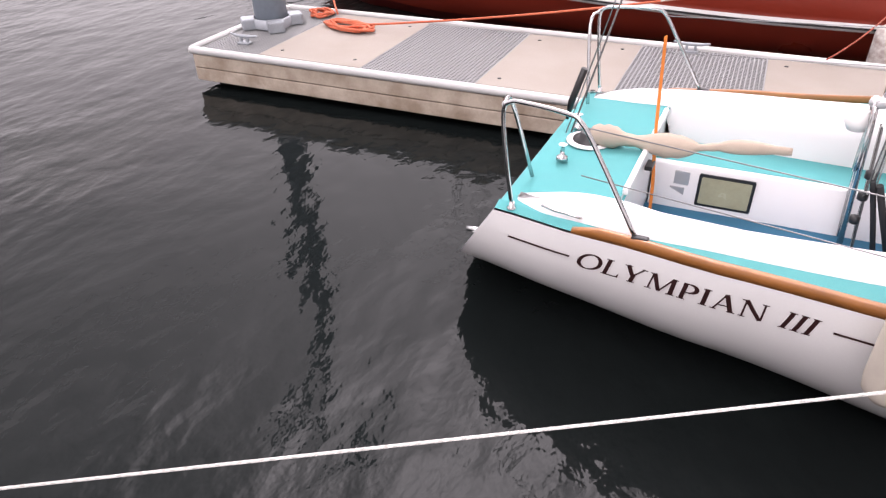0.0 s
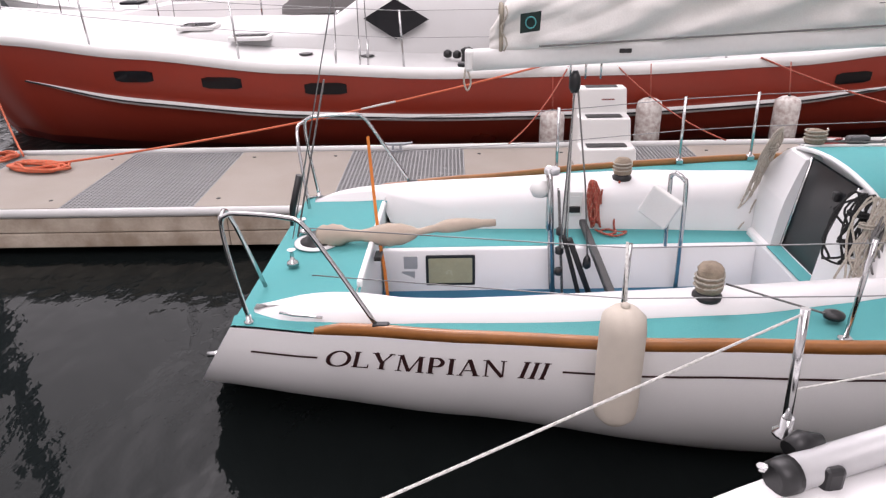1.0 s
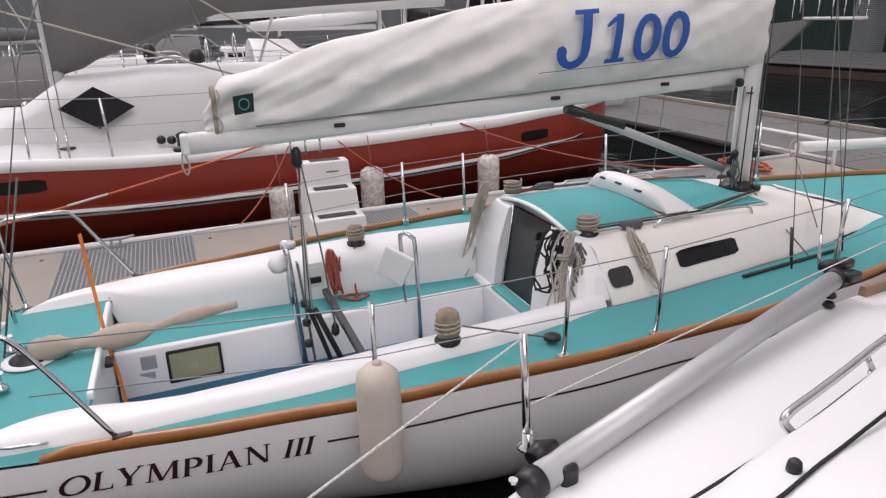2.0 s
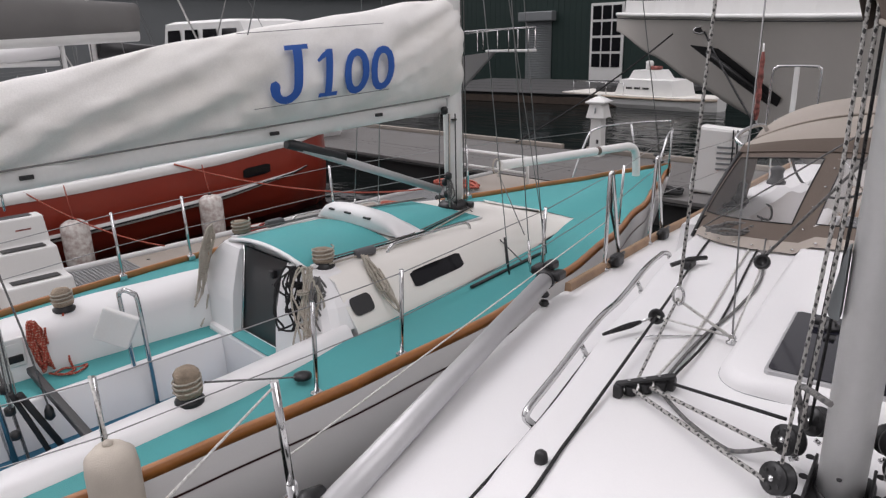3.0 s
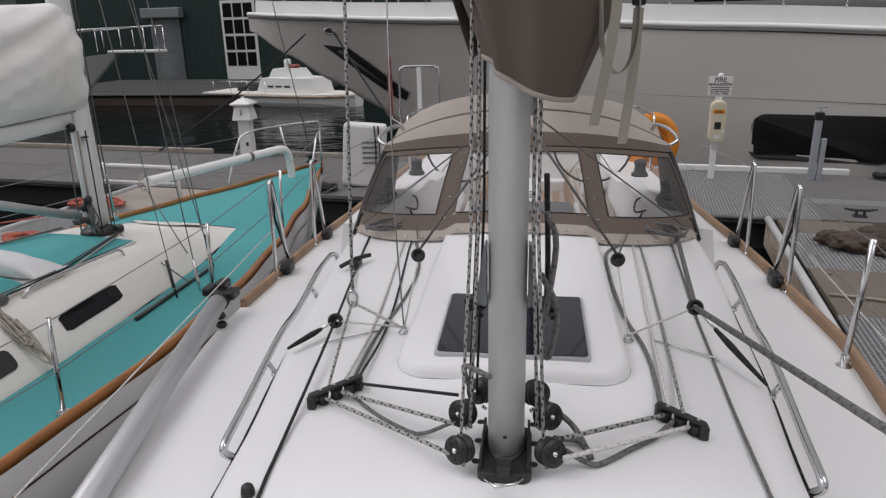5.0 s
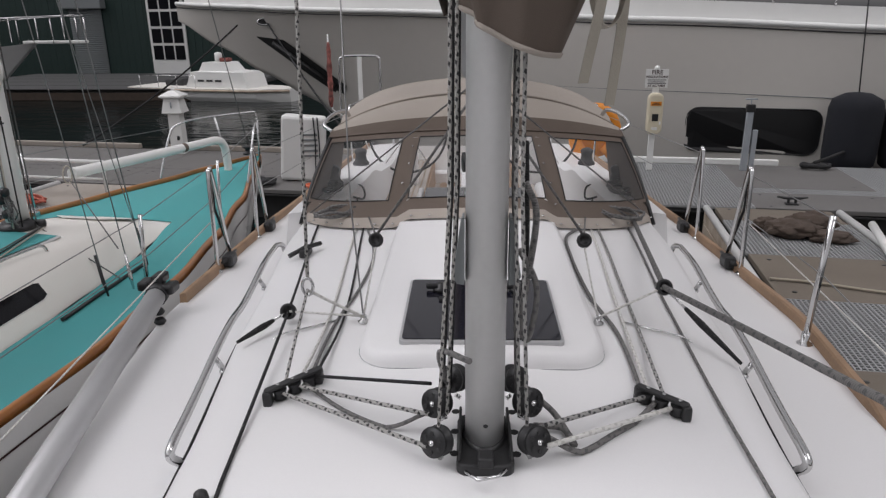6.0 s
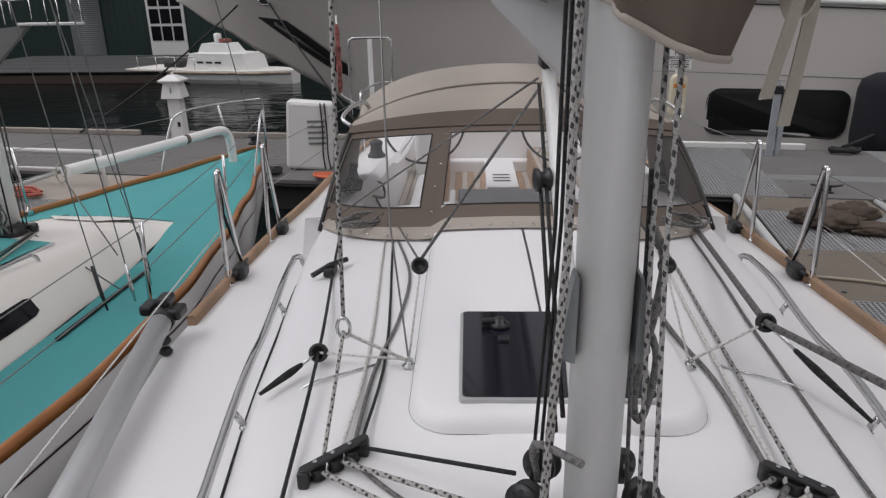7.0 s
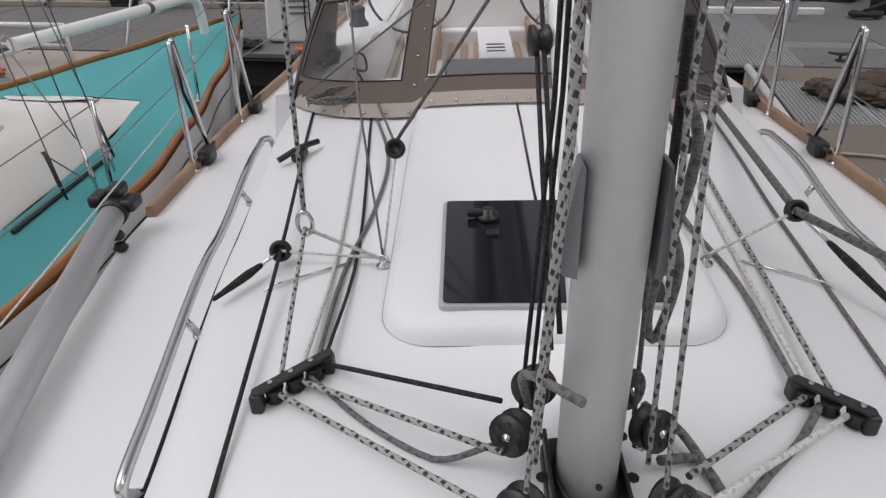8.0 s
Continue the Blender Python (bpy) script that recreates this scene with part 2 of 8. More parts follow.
R_ORANGE = rope_material("orange_rope", (0.62, 0.13, 0.06), (0.5, 0.2, 0.12), 0.3, 40)
WEBBING = material("orange_webbing", (0.75, 0.22, 0.03), 0.8, vary=0.08, scale=10, grain=200, bump=0.1)
STRAP = material("beige_strap", (0.40, 0.37, 0.31), 0.85, vary=0.08, scale=10, grain=250, bump=0.2)
PINK = material("faded_red_flag", (0.42, 0.14, 0.12), 0.85, vary=0.3, scale=20, grain=60, bump=0.1)
ROOFDARK = material("dark_roof", (0.05, 0.05, 0.05), 0.8, vary=0.1, scale=1, grain=10, bump=0.0)


# ---- mesh helpers ----
def mesh_of(verts, faces, smooth=False, uvs=None):
    me = bpy.data.meshes.new("mesh")
    me.from_pydata([tuple(v) for v in verts], [], faces)
    if uvs:
        lay = me.uv_layers.new(name="UVMap")
        for i, uv in enumerate(uvs):
            lay.data[i].uv = uv
    if smooth:
        me.polygons.foreach_set("use_smooth", [len(q) <= 4 for q in faces])
    me.update()
    return me


def part(name, me, mat, parent=None, label="", auto=True):
    """Links a mesh as one object under a thing or part."""
    if me.name.startswith("mesh"):
        me.name = name
    ob = new(name, me)
    if not me.materials:
        me.materials.append(mat)
    if parent:
        ob.parent = parent
    if label:
        ob["label"] = label
    return ob


def thing(name, m, label, category, group="", kind=""):
    ob = new(name)
    ob.matrix_world = m
    ob.empty_display_size = 0.2
    return tagged(ob, label, category, group, kind)


def join(*meshes):
    """One mesh from several (vertices, faces) lists."""
    vs, fs = [], []
    for v, f in meshes:
        k = len(vs)
        vs += [tuple(p) for p in v]
        fs += [tuple(i + k for i in q) for q in f]
    return vs, fs


def box(cx, cy, cz, sx, sy, sz, bevel=0.0, turn=None):
    """A block, its edges bevelled."""
    bm = bmesh.new()
    bmesh.ops.create_cube(bm, size=1.0, matrix=Matrix.Diagonal((sx, sy, sz, 1)))
    if bevel:
        bmesh.ops.bevel(bm, geom=list(bm.edges), offset=bevel, segments=2, profile=0.5, affect="EDGES")
    m = Matrix.Translation((cx, cy, cz)) @ (turn or Matrix())
    bm.verts.index_update()
    out = [m @ v.co for v in bm.verts], [tuple(v.index for v in f.verts) for f in bm.faces]
    bm.free()
    return out


def tube_data(pts, r, n=8, closed=False):
    """A round bar along points; r may be a list of radii. Returns vertices, faces, uvs."""
    P = [Vector(p) for p in pts]
    k = len(P)
    rad = r if isinstance(r, (list, tuple)) else [r] * k
    tang = []
    for i in range(k):
        a, b = (P[i - 1], P[(i + 1) % k]) if closed else (P[max(i - 1, 0)], P[min(i + 1, k - 1)])
        d = b - a
        tang.append(d.normalized() if d.length > 1e-9 else Vector((0, 0, 1)))
    up = Vector((0, 0, 1)) if abs(tang[0].z) < 0.9 else Vector((1, 0, 0))
    nrm = (up - tang[0] * up.dot(tang[0])).normalized()
    vs, fs, uv, run = [], [], [], [0.0]
    for i in range(k):
        if i:
            run.append(run[-1] + (P[i] - P[i - 1]).length)
            nrm = nrm - tang[i] * nrm.dot(tang[i])
            nrm = nrm.normalized() if nrm.length > 1e-6 else tang[i].orthogonal().normalized()
        bi = tang[i].cross(nrm)
        for j in range(n):
            a = 2 * math.pi * j / n
            vs.append(P[i] + (nrm * math.cos(a) + bi * math.sin(a)) * rad[i])
    rings = k if closed else k - 1
    for i in range(rings):
        i2 = (i + 1) % k
        for j in range(n):
            j2 = (j + 1) % n
            fs.append((i * n + j, i * n + j2, i2 * n + j2, i2 * n + j))
            y0, y1 = run[i], run[i + 1] if i + 1 < k else run[i] + (P[0] - P[i]).length
            uv += [(j / n, y0), ((j + 1) / n, y0), ((j + 1) / n, y1), (j / n, y1)]
    if not closed:
        fs += [tuple(range(n))[::-1], tuple((k - 1) * n + j for j in range(n))]
        uv += [(0, 0)] * (2 * n)
    return vs, fs, uv


def tube(pts, r, n=8, closed=False):
    v, f, uv = tube_data(pts, r, n, closed)
    return mesh_of(v, f, True, uv)


def spline(pts, steps=6):
    """Catmull-Rom points through the given ones."""
    P = [Vector(p) for p in pts]
    P = [P[0] * 2 - P[1]] + P + [P[-1] * 2 - P[-2]]
    out = []
    for i in range(1, len(P) - 2):
        a, b, c, d = P[i - 1:i + 3]
        for s in range(steps):
            t = s / steps
            out.append(0.5 * (2 * b + (c - a) * t + (2 * a - 5 * b + 4 * c - d) * t * t + (3 * b - a - 3 * c + d) * t ** 3))
    return out + [P[-2]]


def sag(a, b, drop, steps=10):
    a, b = Vector(a), Vector(b)
    return [a.lerp(b, i / steps) - Vector((0, 0, drop * 4 * (i / steps) * (1 - i / steps))) for i in range(steps + 1)]


def loft(rows, smooth=True, close_ends=False, wrap=False):
    """A skin over rows of points."""
    n = len(rows[0])
    vs = [p for r in rows for p in r]
    fs = []
    for i in range(len(rows) - 1):
        for j in range(n if wrap else n - 1):
            j2 = (j + 1) % n
            fs.append((i * n + j, i * n + j2, (i + 1) * n + j2, (i + 1) * n + j))
    if close_ends:
        fs += [tuple(range(n))[::-1], tuple((len(rows) - 1) * n + j for j in range(n))]
    return mesh_of(vs, fs, smooth)


def lathe(profile, n=16, at=(0, 0, 0)):
    """A turned form from (radius, height) pairs."""
    rows = [[(at[0] + r * math.cos(2 * math.pi * j / n), at[1] + r * math.sin(2 * math.pi * j / n), at[2] + z) for j in range(n)] for r, z in profile]
    return loft(rows, True, True, True)


def block(*a, **k):
    v, f = box(*a, **k)
    return mesh_of(v, f)


def plate(outline, thick, place, round_edge=0.0):
    """A flat slab from an outline in its own x, y, set by place."""
    bm = bmesh.new()
    f = bm.faces.new([bm.verts.new((x, y, 0)) for x, y in outline])
    ex = bmesh.ops.extrude_face_region(bm, geom=[f])
    bmesh.ops.translate(bm, verts=[v for v in ex["geom"] if isinstance(v, bmesh.types.BMVert)], vec=(0, 0, thick))
    if round_edge:
        bmesh.ops.bevel(bm, geom=[e for e in bm.edges if all(abs(v.co.z - thick) < 1e-6 for v in e.verts)], offset=round_edge, segments=2, profile=0.5, affect="EDGES")
    bmesh.ops.recalc_face_normals(bm, faces=list(bm.faces))
    me = bpy.data.meshes.new("mesh")
    bm.transform(place)
    bm.to_mesh(me)
    bm.free()
    return me


def rounded(w, h, r, n=5):
    """The outline of a rounded rectangle about the origin."""
    out = []
    for cx, cy, a0 in ((w / 2 - r, h / 2 - r, 0), (-w / 2 + r, h / 2 - r, 90), (-w / 2 + r, -h / 2 + r, 180), (w / 2 - r, -h / 2 + r, 270)):
        for i in range(n):
            a = radians(a0 + 90 * i / (n - 1))
            out.append((cx + r * math.cos(a), cy + r * math.sin(a)))
    return out


def letters(body, size, extrude=0.002, bold=0.0, shear=0.0):
    """Lettering in the built-in font as vertices and faces, its origin at the lower left."""
    cu = bpy.data.curves.new("lettering", "FONT")
    cu.body, cu.size, cu.extrude, cu.offset, cu.shear, cu.resolution_u = body, size, extrude, bold, shear, 4
    ob = new("lettering", cu)
    me = bpy.data.meshes.new_from_object(ob.evaluated_get(bpy.context.evaluated_depsgraph_get()))
    vs, fs = [v.co.copy() for v in me.vertices], [tuple(p.vertices) for p in me.polygons]
    bpy.data.objects.remove(ob)
    bpy.data.meshes.remove(me)
    return vs, fs


def refine(v, f, longest):
    """Splits faces until no edge is longer, so that lettering can follow a curved surface."""
    bm = bmesh.new()
    vs = [bm.verts.new(p) for p in v]
    for q in f:
        if len(set(q)) > 2:
            try:
                bm.faces.new([vs[i] for i in q])
            except ValueError:
                pass
    bmesh.ops.triangulate(bm, faces=list(bm.faces))
    for _ in range(5):
        far = [e for e in bm.edges if e.calc_length() > longest]
        if not far:
            break
        bmesh.ops.subdivide_edges(bm, edges=far, cuts=1)
        bmesh.ops.triangulate(bm, faces=list(bm.faces))
    bm.verts.index_update()
    out = [p.co.copy() for p in bm.verts], [tuple(p.index for p in q.verts) for q in bm.faces]
    bm.free()
    return out


def lerp_table(tab, x):
    for (x0, *a), (x1, *b) in zip(tab, tab[1:]):
        if x <= x1:
            t = max(0.0, (x - x0) / (x1 - x0))
            t = t * t * (3 - 2 * t) * 0.5 + t * 0.5
            r = [p + (q - p) * t for p, q in zip(a, b)]
            return r[0] if len(r) == 1 else r
    a = tab[-1][1:]
    return a[0] if len(a) == 1 else list(a)


def ribbon(pts, width, across, thick=0.003):
    """A flat strap along points."""
    rows = []
    w, P = Vector(across).normalized() * width / 2, [Vector(p) for p in pts]
    for i, p in enumerate(P):
        d = (P[min(i + 1, len(P) - 1)] - P[max(i - 1, 0)]).normalized()
        q = d.cross(w).normalized() * thick / 2
        rows.append([p - w - q, p + w - q, p + w + q, p - w + q])
    return loft(rows, False, True, True)


def wobble(pts, amount, seed=0.0, scale=3.0):
    return [Vector(p) + noise.noise_vector(Vector(p) * scale + Vector((seed, seed * 1.7, 0))) * amount for p in pts]

# ---- setting: water and docks ----
DOCK = pose(0, 0, 0, 0, 0, -5.6)
OURS = pose(0.025, 0, 0, 0, 0, 3.1)
NEXT = pose(-4.2, -3.2, 0, 0, 0, 83.1)
TOP = 0.45

water = part("water", mesh_of([(-900, -900, 0), (900, -900, 0), (900, 900, 0), (-900, 900, 0)], [(0, 1, 2, 3)]), WATER)
tagged(water, "dark rippled harbour water reflecting a grey sky", "water", kind="structure")


def grate_mesh(w, l, step=0.042, bar=0.012, deep=0.03):
    """A moulded grating: bars both ways with open holes."""
    vs, fs = [], []

    def bar_box(x0, x1, y0, y1, top):
        k = len(vs)
        for z in (top - deep, top):
            vs.extend([(x0, y0, z), (x1, y0, z), (x1, y1, z), (x0, y1, z)])
        fs.extend([tuple(k + i for i in q) for q in ((4, 5, 6, 7), (0, 1, 5, 4), (1, 2, 6, 5), (2, 3, 7, 6), (3, 0, 4, 7))])
    nx, ny = round(w / step), round(l / step)
    for i in range(nx + 1):
        x = -w / 2 + w * i / nx
        bar_box(x - bar / 2, x + bar / 2, -l / 2, l / 2, 0.0)
    for j in range(ny + 1):
        y = -l / 2 + l * j / ny
        bar_box(-w / 2, w / 2, y - bar / 2, y + bar / 2, -0.002)
    return mesh_of(vs, fs)


def dock_panel_mesh(w, l):
    v, f = box(0, 0, -0.03, w - 0.012, l - 0.012, 0.06, 0.006)
    return mesh_of(v, f)


def dock_run(name, x0, x1, y0, y1, panels, label, end_edge=True, faces=(), slab=None):
    """A floating dock: a float and sheet coloured dark as shade, panels of concrete and grating, vinyl edges and timber
    faces.
    """
    d = thing(name, DOCK, label, "dock", kind="structure")
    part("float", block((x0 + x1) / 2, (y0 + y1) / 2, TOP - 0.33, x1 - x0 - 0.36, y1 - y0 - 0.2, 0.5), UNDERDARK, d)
    # Dark sheet added as the shade seen through the gratings.
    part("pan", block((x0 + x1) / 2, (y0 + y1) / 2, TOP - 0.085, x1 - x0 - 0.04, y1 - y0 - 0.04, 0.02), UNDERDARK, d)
    for kind, a, b, c, e in panels:
        me = grate_mesh(b - a, e - c) if kind == "g" else dock_panel_mesh(b - a, e - c)
        ob = part("grating" if kind == "g" else "concrete_panel", me, GRATING if kind == "g" else slab or CONCRETE, d)
        ob.location = ((a + b) / 2, (c + e) / 2, TOP + (random.uniform(-0.002, 0.002)))
        if kind == "c":
            for sx in (-1, 1):
                for sy in (-1, 1):
                    part("bolt", lathe([(0.022, 0), (0.022, 0.004), (0.012, 0.006)], 8, ((a + b) / 2 + sx * (b - a) * 0.38, (c + e) / 2 + sy * (e - c) * 0.36, TOP)), DARKGREY, d)
    for x, s in faces:
        n = max(1, round((y1 - y0) / 3.6))
        for i in range(n):
            for zz, hh in ((TOP - 0.13, 0.15), (TOP - 0.285, 0.15)):
                ya, yb = y0 + (y1 - y0) * i / n, y0 + (y1 - y0) * (i + 1) / n
                part("timber_plank", block(x + s * 0.03, (ya + yb) / 2, zz, 0.06, yb - ya - 0.006, hh - 0.006, 0.006), TIMBER, d)
        part("edge_strip", tube([(x + s * 0.04, y0 - 0.03, TOP - 0.012), (x + s * 0.04, y1, TOP - 0.012)], 0.045, 10), WHITEEDGE, d)
    if end_edge:
        part("edge_strip", tube([(x0, y0 - 0.04, TOP - 0.012), (x1, y0 - 0.04, TOP - 0.012)], 0.045, 10), WHITEEDGE, d)
        for zz in (TOP - 0.13, TOP - 0.285):
            part("timber_plank", block((x0 + x1) / 2, y0 - 0.03, zz, x1 - x0, 0.06, 0.144, 0.006), TIMBER, d)
    return d


def finger_panels(x0, x1, y0, y1, first, grate=1.3, plain=1.32):
    """Grating and concrete in turn along a finger dock."""
    out, y, g = [], first, True
    while y < y1 - 0.05:
        e = min(y + (grate if g else plain), y1)
        if e > y0:
            out.append(("g" if g else "c", x0 + 0.06, x1 - 0.06, max(y, y0), e))
        y, g = e, not g
    return out


dock_run("finger_dock", -7.63, -5.72, -7.66, 7.6, finger_panels(-7.63, -5.72, -7.6, 7.6, -8.12), "floating finger dock with concrete and grating panels", faces=((-5.72, 1), (-7.63, -1)))
dock_run("finger_dock", 2.02, 3.55, 0.2, 7.6, finger_panels(2.02, 3.55, 0.3, 7.6, 0.6, 1.3, 1.25), "floating finger dock beside the white sailing yacht", faces=((2.02, -1), (3.55, 1)), slab=DOCKBROWN)
head = []
xx = -24.0
while xx < 14.0:
    for k, (c, e) in enumerate(((7.66, 8.55), (8.55, 8.85), (8.85, 10.6))):
        g = (k == 1) or (round(xx / 1.9) % 2 == 0)
        head.append(("g" if g and xx > -2.0 and xx < 9 else "c", xx, xx + 1.9, c, e))
    xx += 1.9
dock_run("main_dock", -24.0, 14.0, 7.62, 10.66, head, "long floating main dock of concrete and grating", end_edge=False, slab=DOCKGREY)
far_rail = thing("bull_rail", DOCK, "low white painted rail along the main dock's far edge", "rail", kind="structure")
for a, b in ((-24.0, -8.2), (-7.6, -2.5), (0.5, 3.6)):
    part("rail", block((a + b) / 2, 10.58, TOP + 0.05, b - a, 0.10, 0.10, 0.015), PVCWHITE if a > 0 else CONCRETE, far_rail)
for x in (1.0, 2.3, 3.3):
    part("rail_block", block(x, 10.58, TOP + 0.02, 0.12, 0.08, 0.05), PVCWHITE, far_rail)


def pile(m, radius, label):
    p = thing("mooring_pile", m, label, "pile")
    part("shaft", lathe([(radius, -3), (radius, 7), (radius * 0.97, 7.02)], 28), PILE, p)
    for i in range(4):
        a = radians(45 + 90 * i)
        me = block((radius + 0.09) * math.cos(a), (radius + 0.09) * math.sin(a), TOP + 0.07, 0.17, 0.2, 0.14, 0.02, turn=Matrix.Rotation(a, 4, "Z"))
        part("roller_guide", me, GALV, p, "galvanised pile guide with roller")
    part("collar", loft([[(rr * math.cos(2 * math.pi * j / 24), rr * math.sin(2 * math.pi * j / 24), zz) for j in range(24)] for rr, zz in ((radius + 0.05, TOP + 0.02), (radius + 0.05, TOP + 0.12), (radius + 0.02, TOP + 0.13))], True, False, True), GALV, p)
    return p


pile(DOCK @ pose(-6.78, -7.33, 0), 0.2, "grey-blue steel mooring pile through the dock end")


def dock_cleat(m, label="galvanised horn cleat bolted to the dock", mat=None):
    c = thing("dock_cleat", m, label, "cleat", "dock cleats")
    mat = mat or GALV
    part("base", block(0, 0, 0.012, 0.09, 0.16, 0.024, 0.008), mat, c)
    for s in (-1, 1):
        part("post", block(0, s * 0.045, 0.05, 0.035, 0.03, 0.07, 0.008), mat, c)
    part("horn", tube([(0, -0.19, 0.105), (0, -0.1, 0.09), (0, 0, 0.088), (0, 0.1, 0.09), (0, 0.19, 0.105)], [0.012, 0.018, 0.02, 0.018, 0.012], 10), mat, c)
    return c


dock_cleat(DOCK @ pose(-7.5, -2.36, TOP))
dock_cleat(DOCK @ pose(-6.05, -7.2, TOP))
dock_cleat(DOCK @ pose(3.1, 7.9, TOP, 0, 0, 90), "grey cast cleat on the main dock", DARKGREY)


def rope_pile(name, m, mat, label, loops=9, radius=0.3, squash=0.6, r=0.014, seed=1):
    rnd = random.Random(seed)
    pts = []
    for i in range(loops * 8):
        a = i / 8 * 2 * math.pi
        rr = radius * rnd.uniform(0.45, 1.0)
        pts.append((rr * math.cos(a), squash * rr * math.sin(a), r + 0.02 * rnd.random() + 0.05 * (i / (loops * 8)) * rnd.random()))
    t = thing(name, m, label, "rope")
    part("coil", tube(spline(pts, 3), r, 6), mat, t)
    return t


flat = thing("flaked_rope", DOCK @ pose(-7.42, 2.68, TOP), "dark red rope flaked into a flat round coil", "rope")
part("coil", tube([((0.03 + 0.0046 * k) * math.cos(k * 0.45), (0.03 + 0.0046 * k) * math.sin(k * 0.45), 0.014) for k in range(44)], 0.0135, 6), R_DARKRED, flat)
part("loose_end", tube(wobble(spline([(0.2, 0.05, 0.014), (0.1, 0.3, 0.03), (-0.1, 0.1, 0.04), (-0.25, 0.25, 0.02), (-0.3, -0.05, 0.014), (-0.2, -0.2, 0.014)], 6), 0.01, 2), 0.0135, 6), R_DARKRED, flat)
rope_pile("coiled_rope", DOCK @ pose(-7.02, 2.86, TOP + 0.005, 0, 0, 30), R_GREY, "small heap of dark grey rope on the dock", 6, 0.17, 0.6, 0.014, 8)
rope_pile("coiled_rope", DOCK @ pose(-7.0, -6.35, TOP + 0.005, 0, 0, 80), R_ORANGE, "tangled orange-red mooring rope on the dock", 8, 0.42, 0.45, 0.016, 3)
rope_pile("coiled_rope", DOCK @ pose(-7.42, -7.0, TOP + 0.005, 0, 0, 20), R_ORANGE, "loose orange-red rope coil by the pile", 6, 0.2, 0.8, 0.016, 4)

# ---- the neighbouring racing yacht ----
SHEER = [(0.0, 0.85), (0.7, 0.87), (2.0, 0.922), (3.5, 0.982), (4.5, 1.02), (6.0, 1.06), (8.0, 1.11), (10.0, 1.18)]
BEAM = [(0.7, 1.0), (1.3, 1.12), (2.0, 1.24), (3.0, 1.38), (4.0, 1.45), (5.0, 1.44), (6.0, 1.31), (7.0, 1.08), (8.0, 0.77), (9.0, 0.41), (9.6, 0.19), (10.0, 0.02)]
KEEL = [(0.7, 0.1), (2.0, -0.08), (3.5, -0.3), (5.5, -0.38), (7.5, -0.3), (9.0, -0.15), (10.0, 0.05)]


def j_shift(u):
    return 0.62 * max(0.0, min(1.0, (2.6 - u) / 1.9)) ** 1.5 + 0.62 * max(0.0, min(1.0, (u - 6.5) / 3.5)) ** 2


def j_side(u, z):
    """The hull's half breadth at station u and height z, and the true station."""
    zs, zb, b = lerp_table(SHEER, u), lerp_table(KEEL, u), lerp_table(BEAM, u)
    t = max(0.0, min(1.0, (zs - z) / (zs - zb)))
    return u + j_shift(u) * (z - zs), b * (1 - t ** 2.2) ** (1 / 2.0)


nxt = thing("racing_yacht", NEXT, "white racing yacht with turquoise decks and teak toe rails", "sailboat")
rows = []
for i in range(61):
    u = 0.7 + 9.3 * i / 60
    zs, zb = lerp_table(SHEER, u), lerp_table(KEEL, u)
    sec = []
    for j in range(23):
        a = -1 + 2 * j / 22
        t = math.sin((1 - abs(a)) * math.pi / 2)
        z = zs + (zb - zs) * t
        x, y = j_side(u, z)
        sec.append((x, math.copysign(y, a) if j != 11 else 0.0, z))
    rows.append(sec)
part("hull", loft(rows), GLOSSWHITE, nxt, "glossy white hull")
part("transom", mesh_of(rows[0], [tuple(range(23))]), GLOSSWHITE, nxt)
# the red antifouling shows as a line at the water
rows = []
for i in range(41):
    u = 2.4 + 6.6 * i / 40
    for s in (1,):
        sec = []
        for j in range(4):
            x, y = j_side(u, -0.02 + 0.05 * j / 3)
            sec.append((x, -(y + 0.004), -0.02 + 0.05 * j / 3))
    rows.append(sec)
part("boot_stripe", loft(rows), DARKRED, nxt, "dark red stripe at the waterline")


def co(u):
    """Outer foot of coaming and trunk, half breadth."""
    return lerp_table([(0.75, 0.92), (1.0, 1.0), (1.6, 1.075), (2.6, 1.11), (3.4, 1.10), (3.9, 1.02), (4.3, 0.95), (5.5, 0.86), (6.5, 0.7), (7.3, 0.46)], u)


def strip(u0, u1, inner, outer, up_in, up_out, n=30, side=-1):
    rows = []
    for i in range(n + 1):
        u = u0 + (u1 - u0) * i / n
        a, b = inner(u), outer(u)
        zs = lerp_table(SHEER, u)
        rows.append([(u, side * (a + (b - a) * k / 4), zs + up_in + (up_out - up_in) * k / 4) for k in range(5)])
    return loft(rows)


edge = lambda u: lerp_table(BEAM, u) - 0.012
for s in (-1, 1):
    part("side_deck", strip(0.705, 7.3, co, edge, 0.028, 0.006, 50, s), TEAL, nxt, "turquoise non-skid side deck")
    part("foredeck", strip(7.3, 9.97, lambda u: 0.0, edge, 0.045, 0.006, 24, s), TEAL, nxt, "turquoise non-skid foredeck")
    # teak toe rail
    rows = []
    for i in range(61):
        u = 1.18 + 8.75 * i / 60
        b, zs = lerp_table(BEAM, u), lerp_table(SHEER, u)
        h = 0.05 * min(1, (i + 0.5) / 1.5)
        rows.append([(u, s * (b - 0.004), zs - 0.004), (u, s * (b - 0.008), zs + h), (u, s * (b - 0.016), zs + h + 0.006), (u, s * (b - 0.036), zs + h + 0.006), (u, s * (b - 0.042), zs + h), (u, s * (b - 0.046), zs - 0.004)])
    part("toe_rail", loft(rows, True, True, True), TEAK, nxt, "varnished teak toe rail")
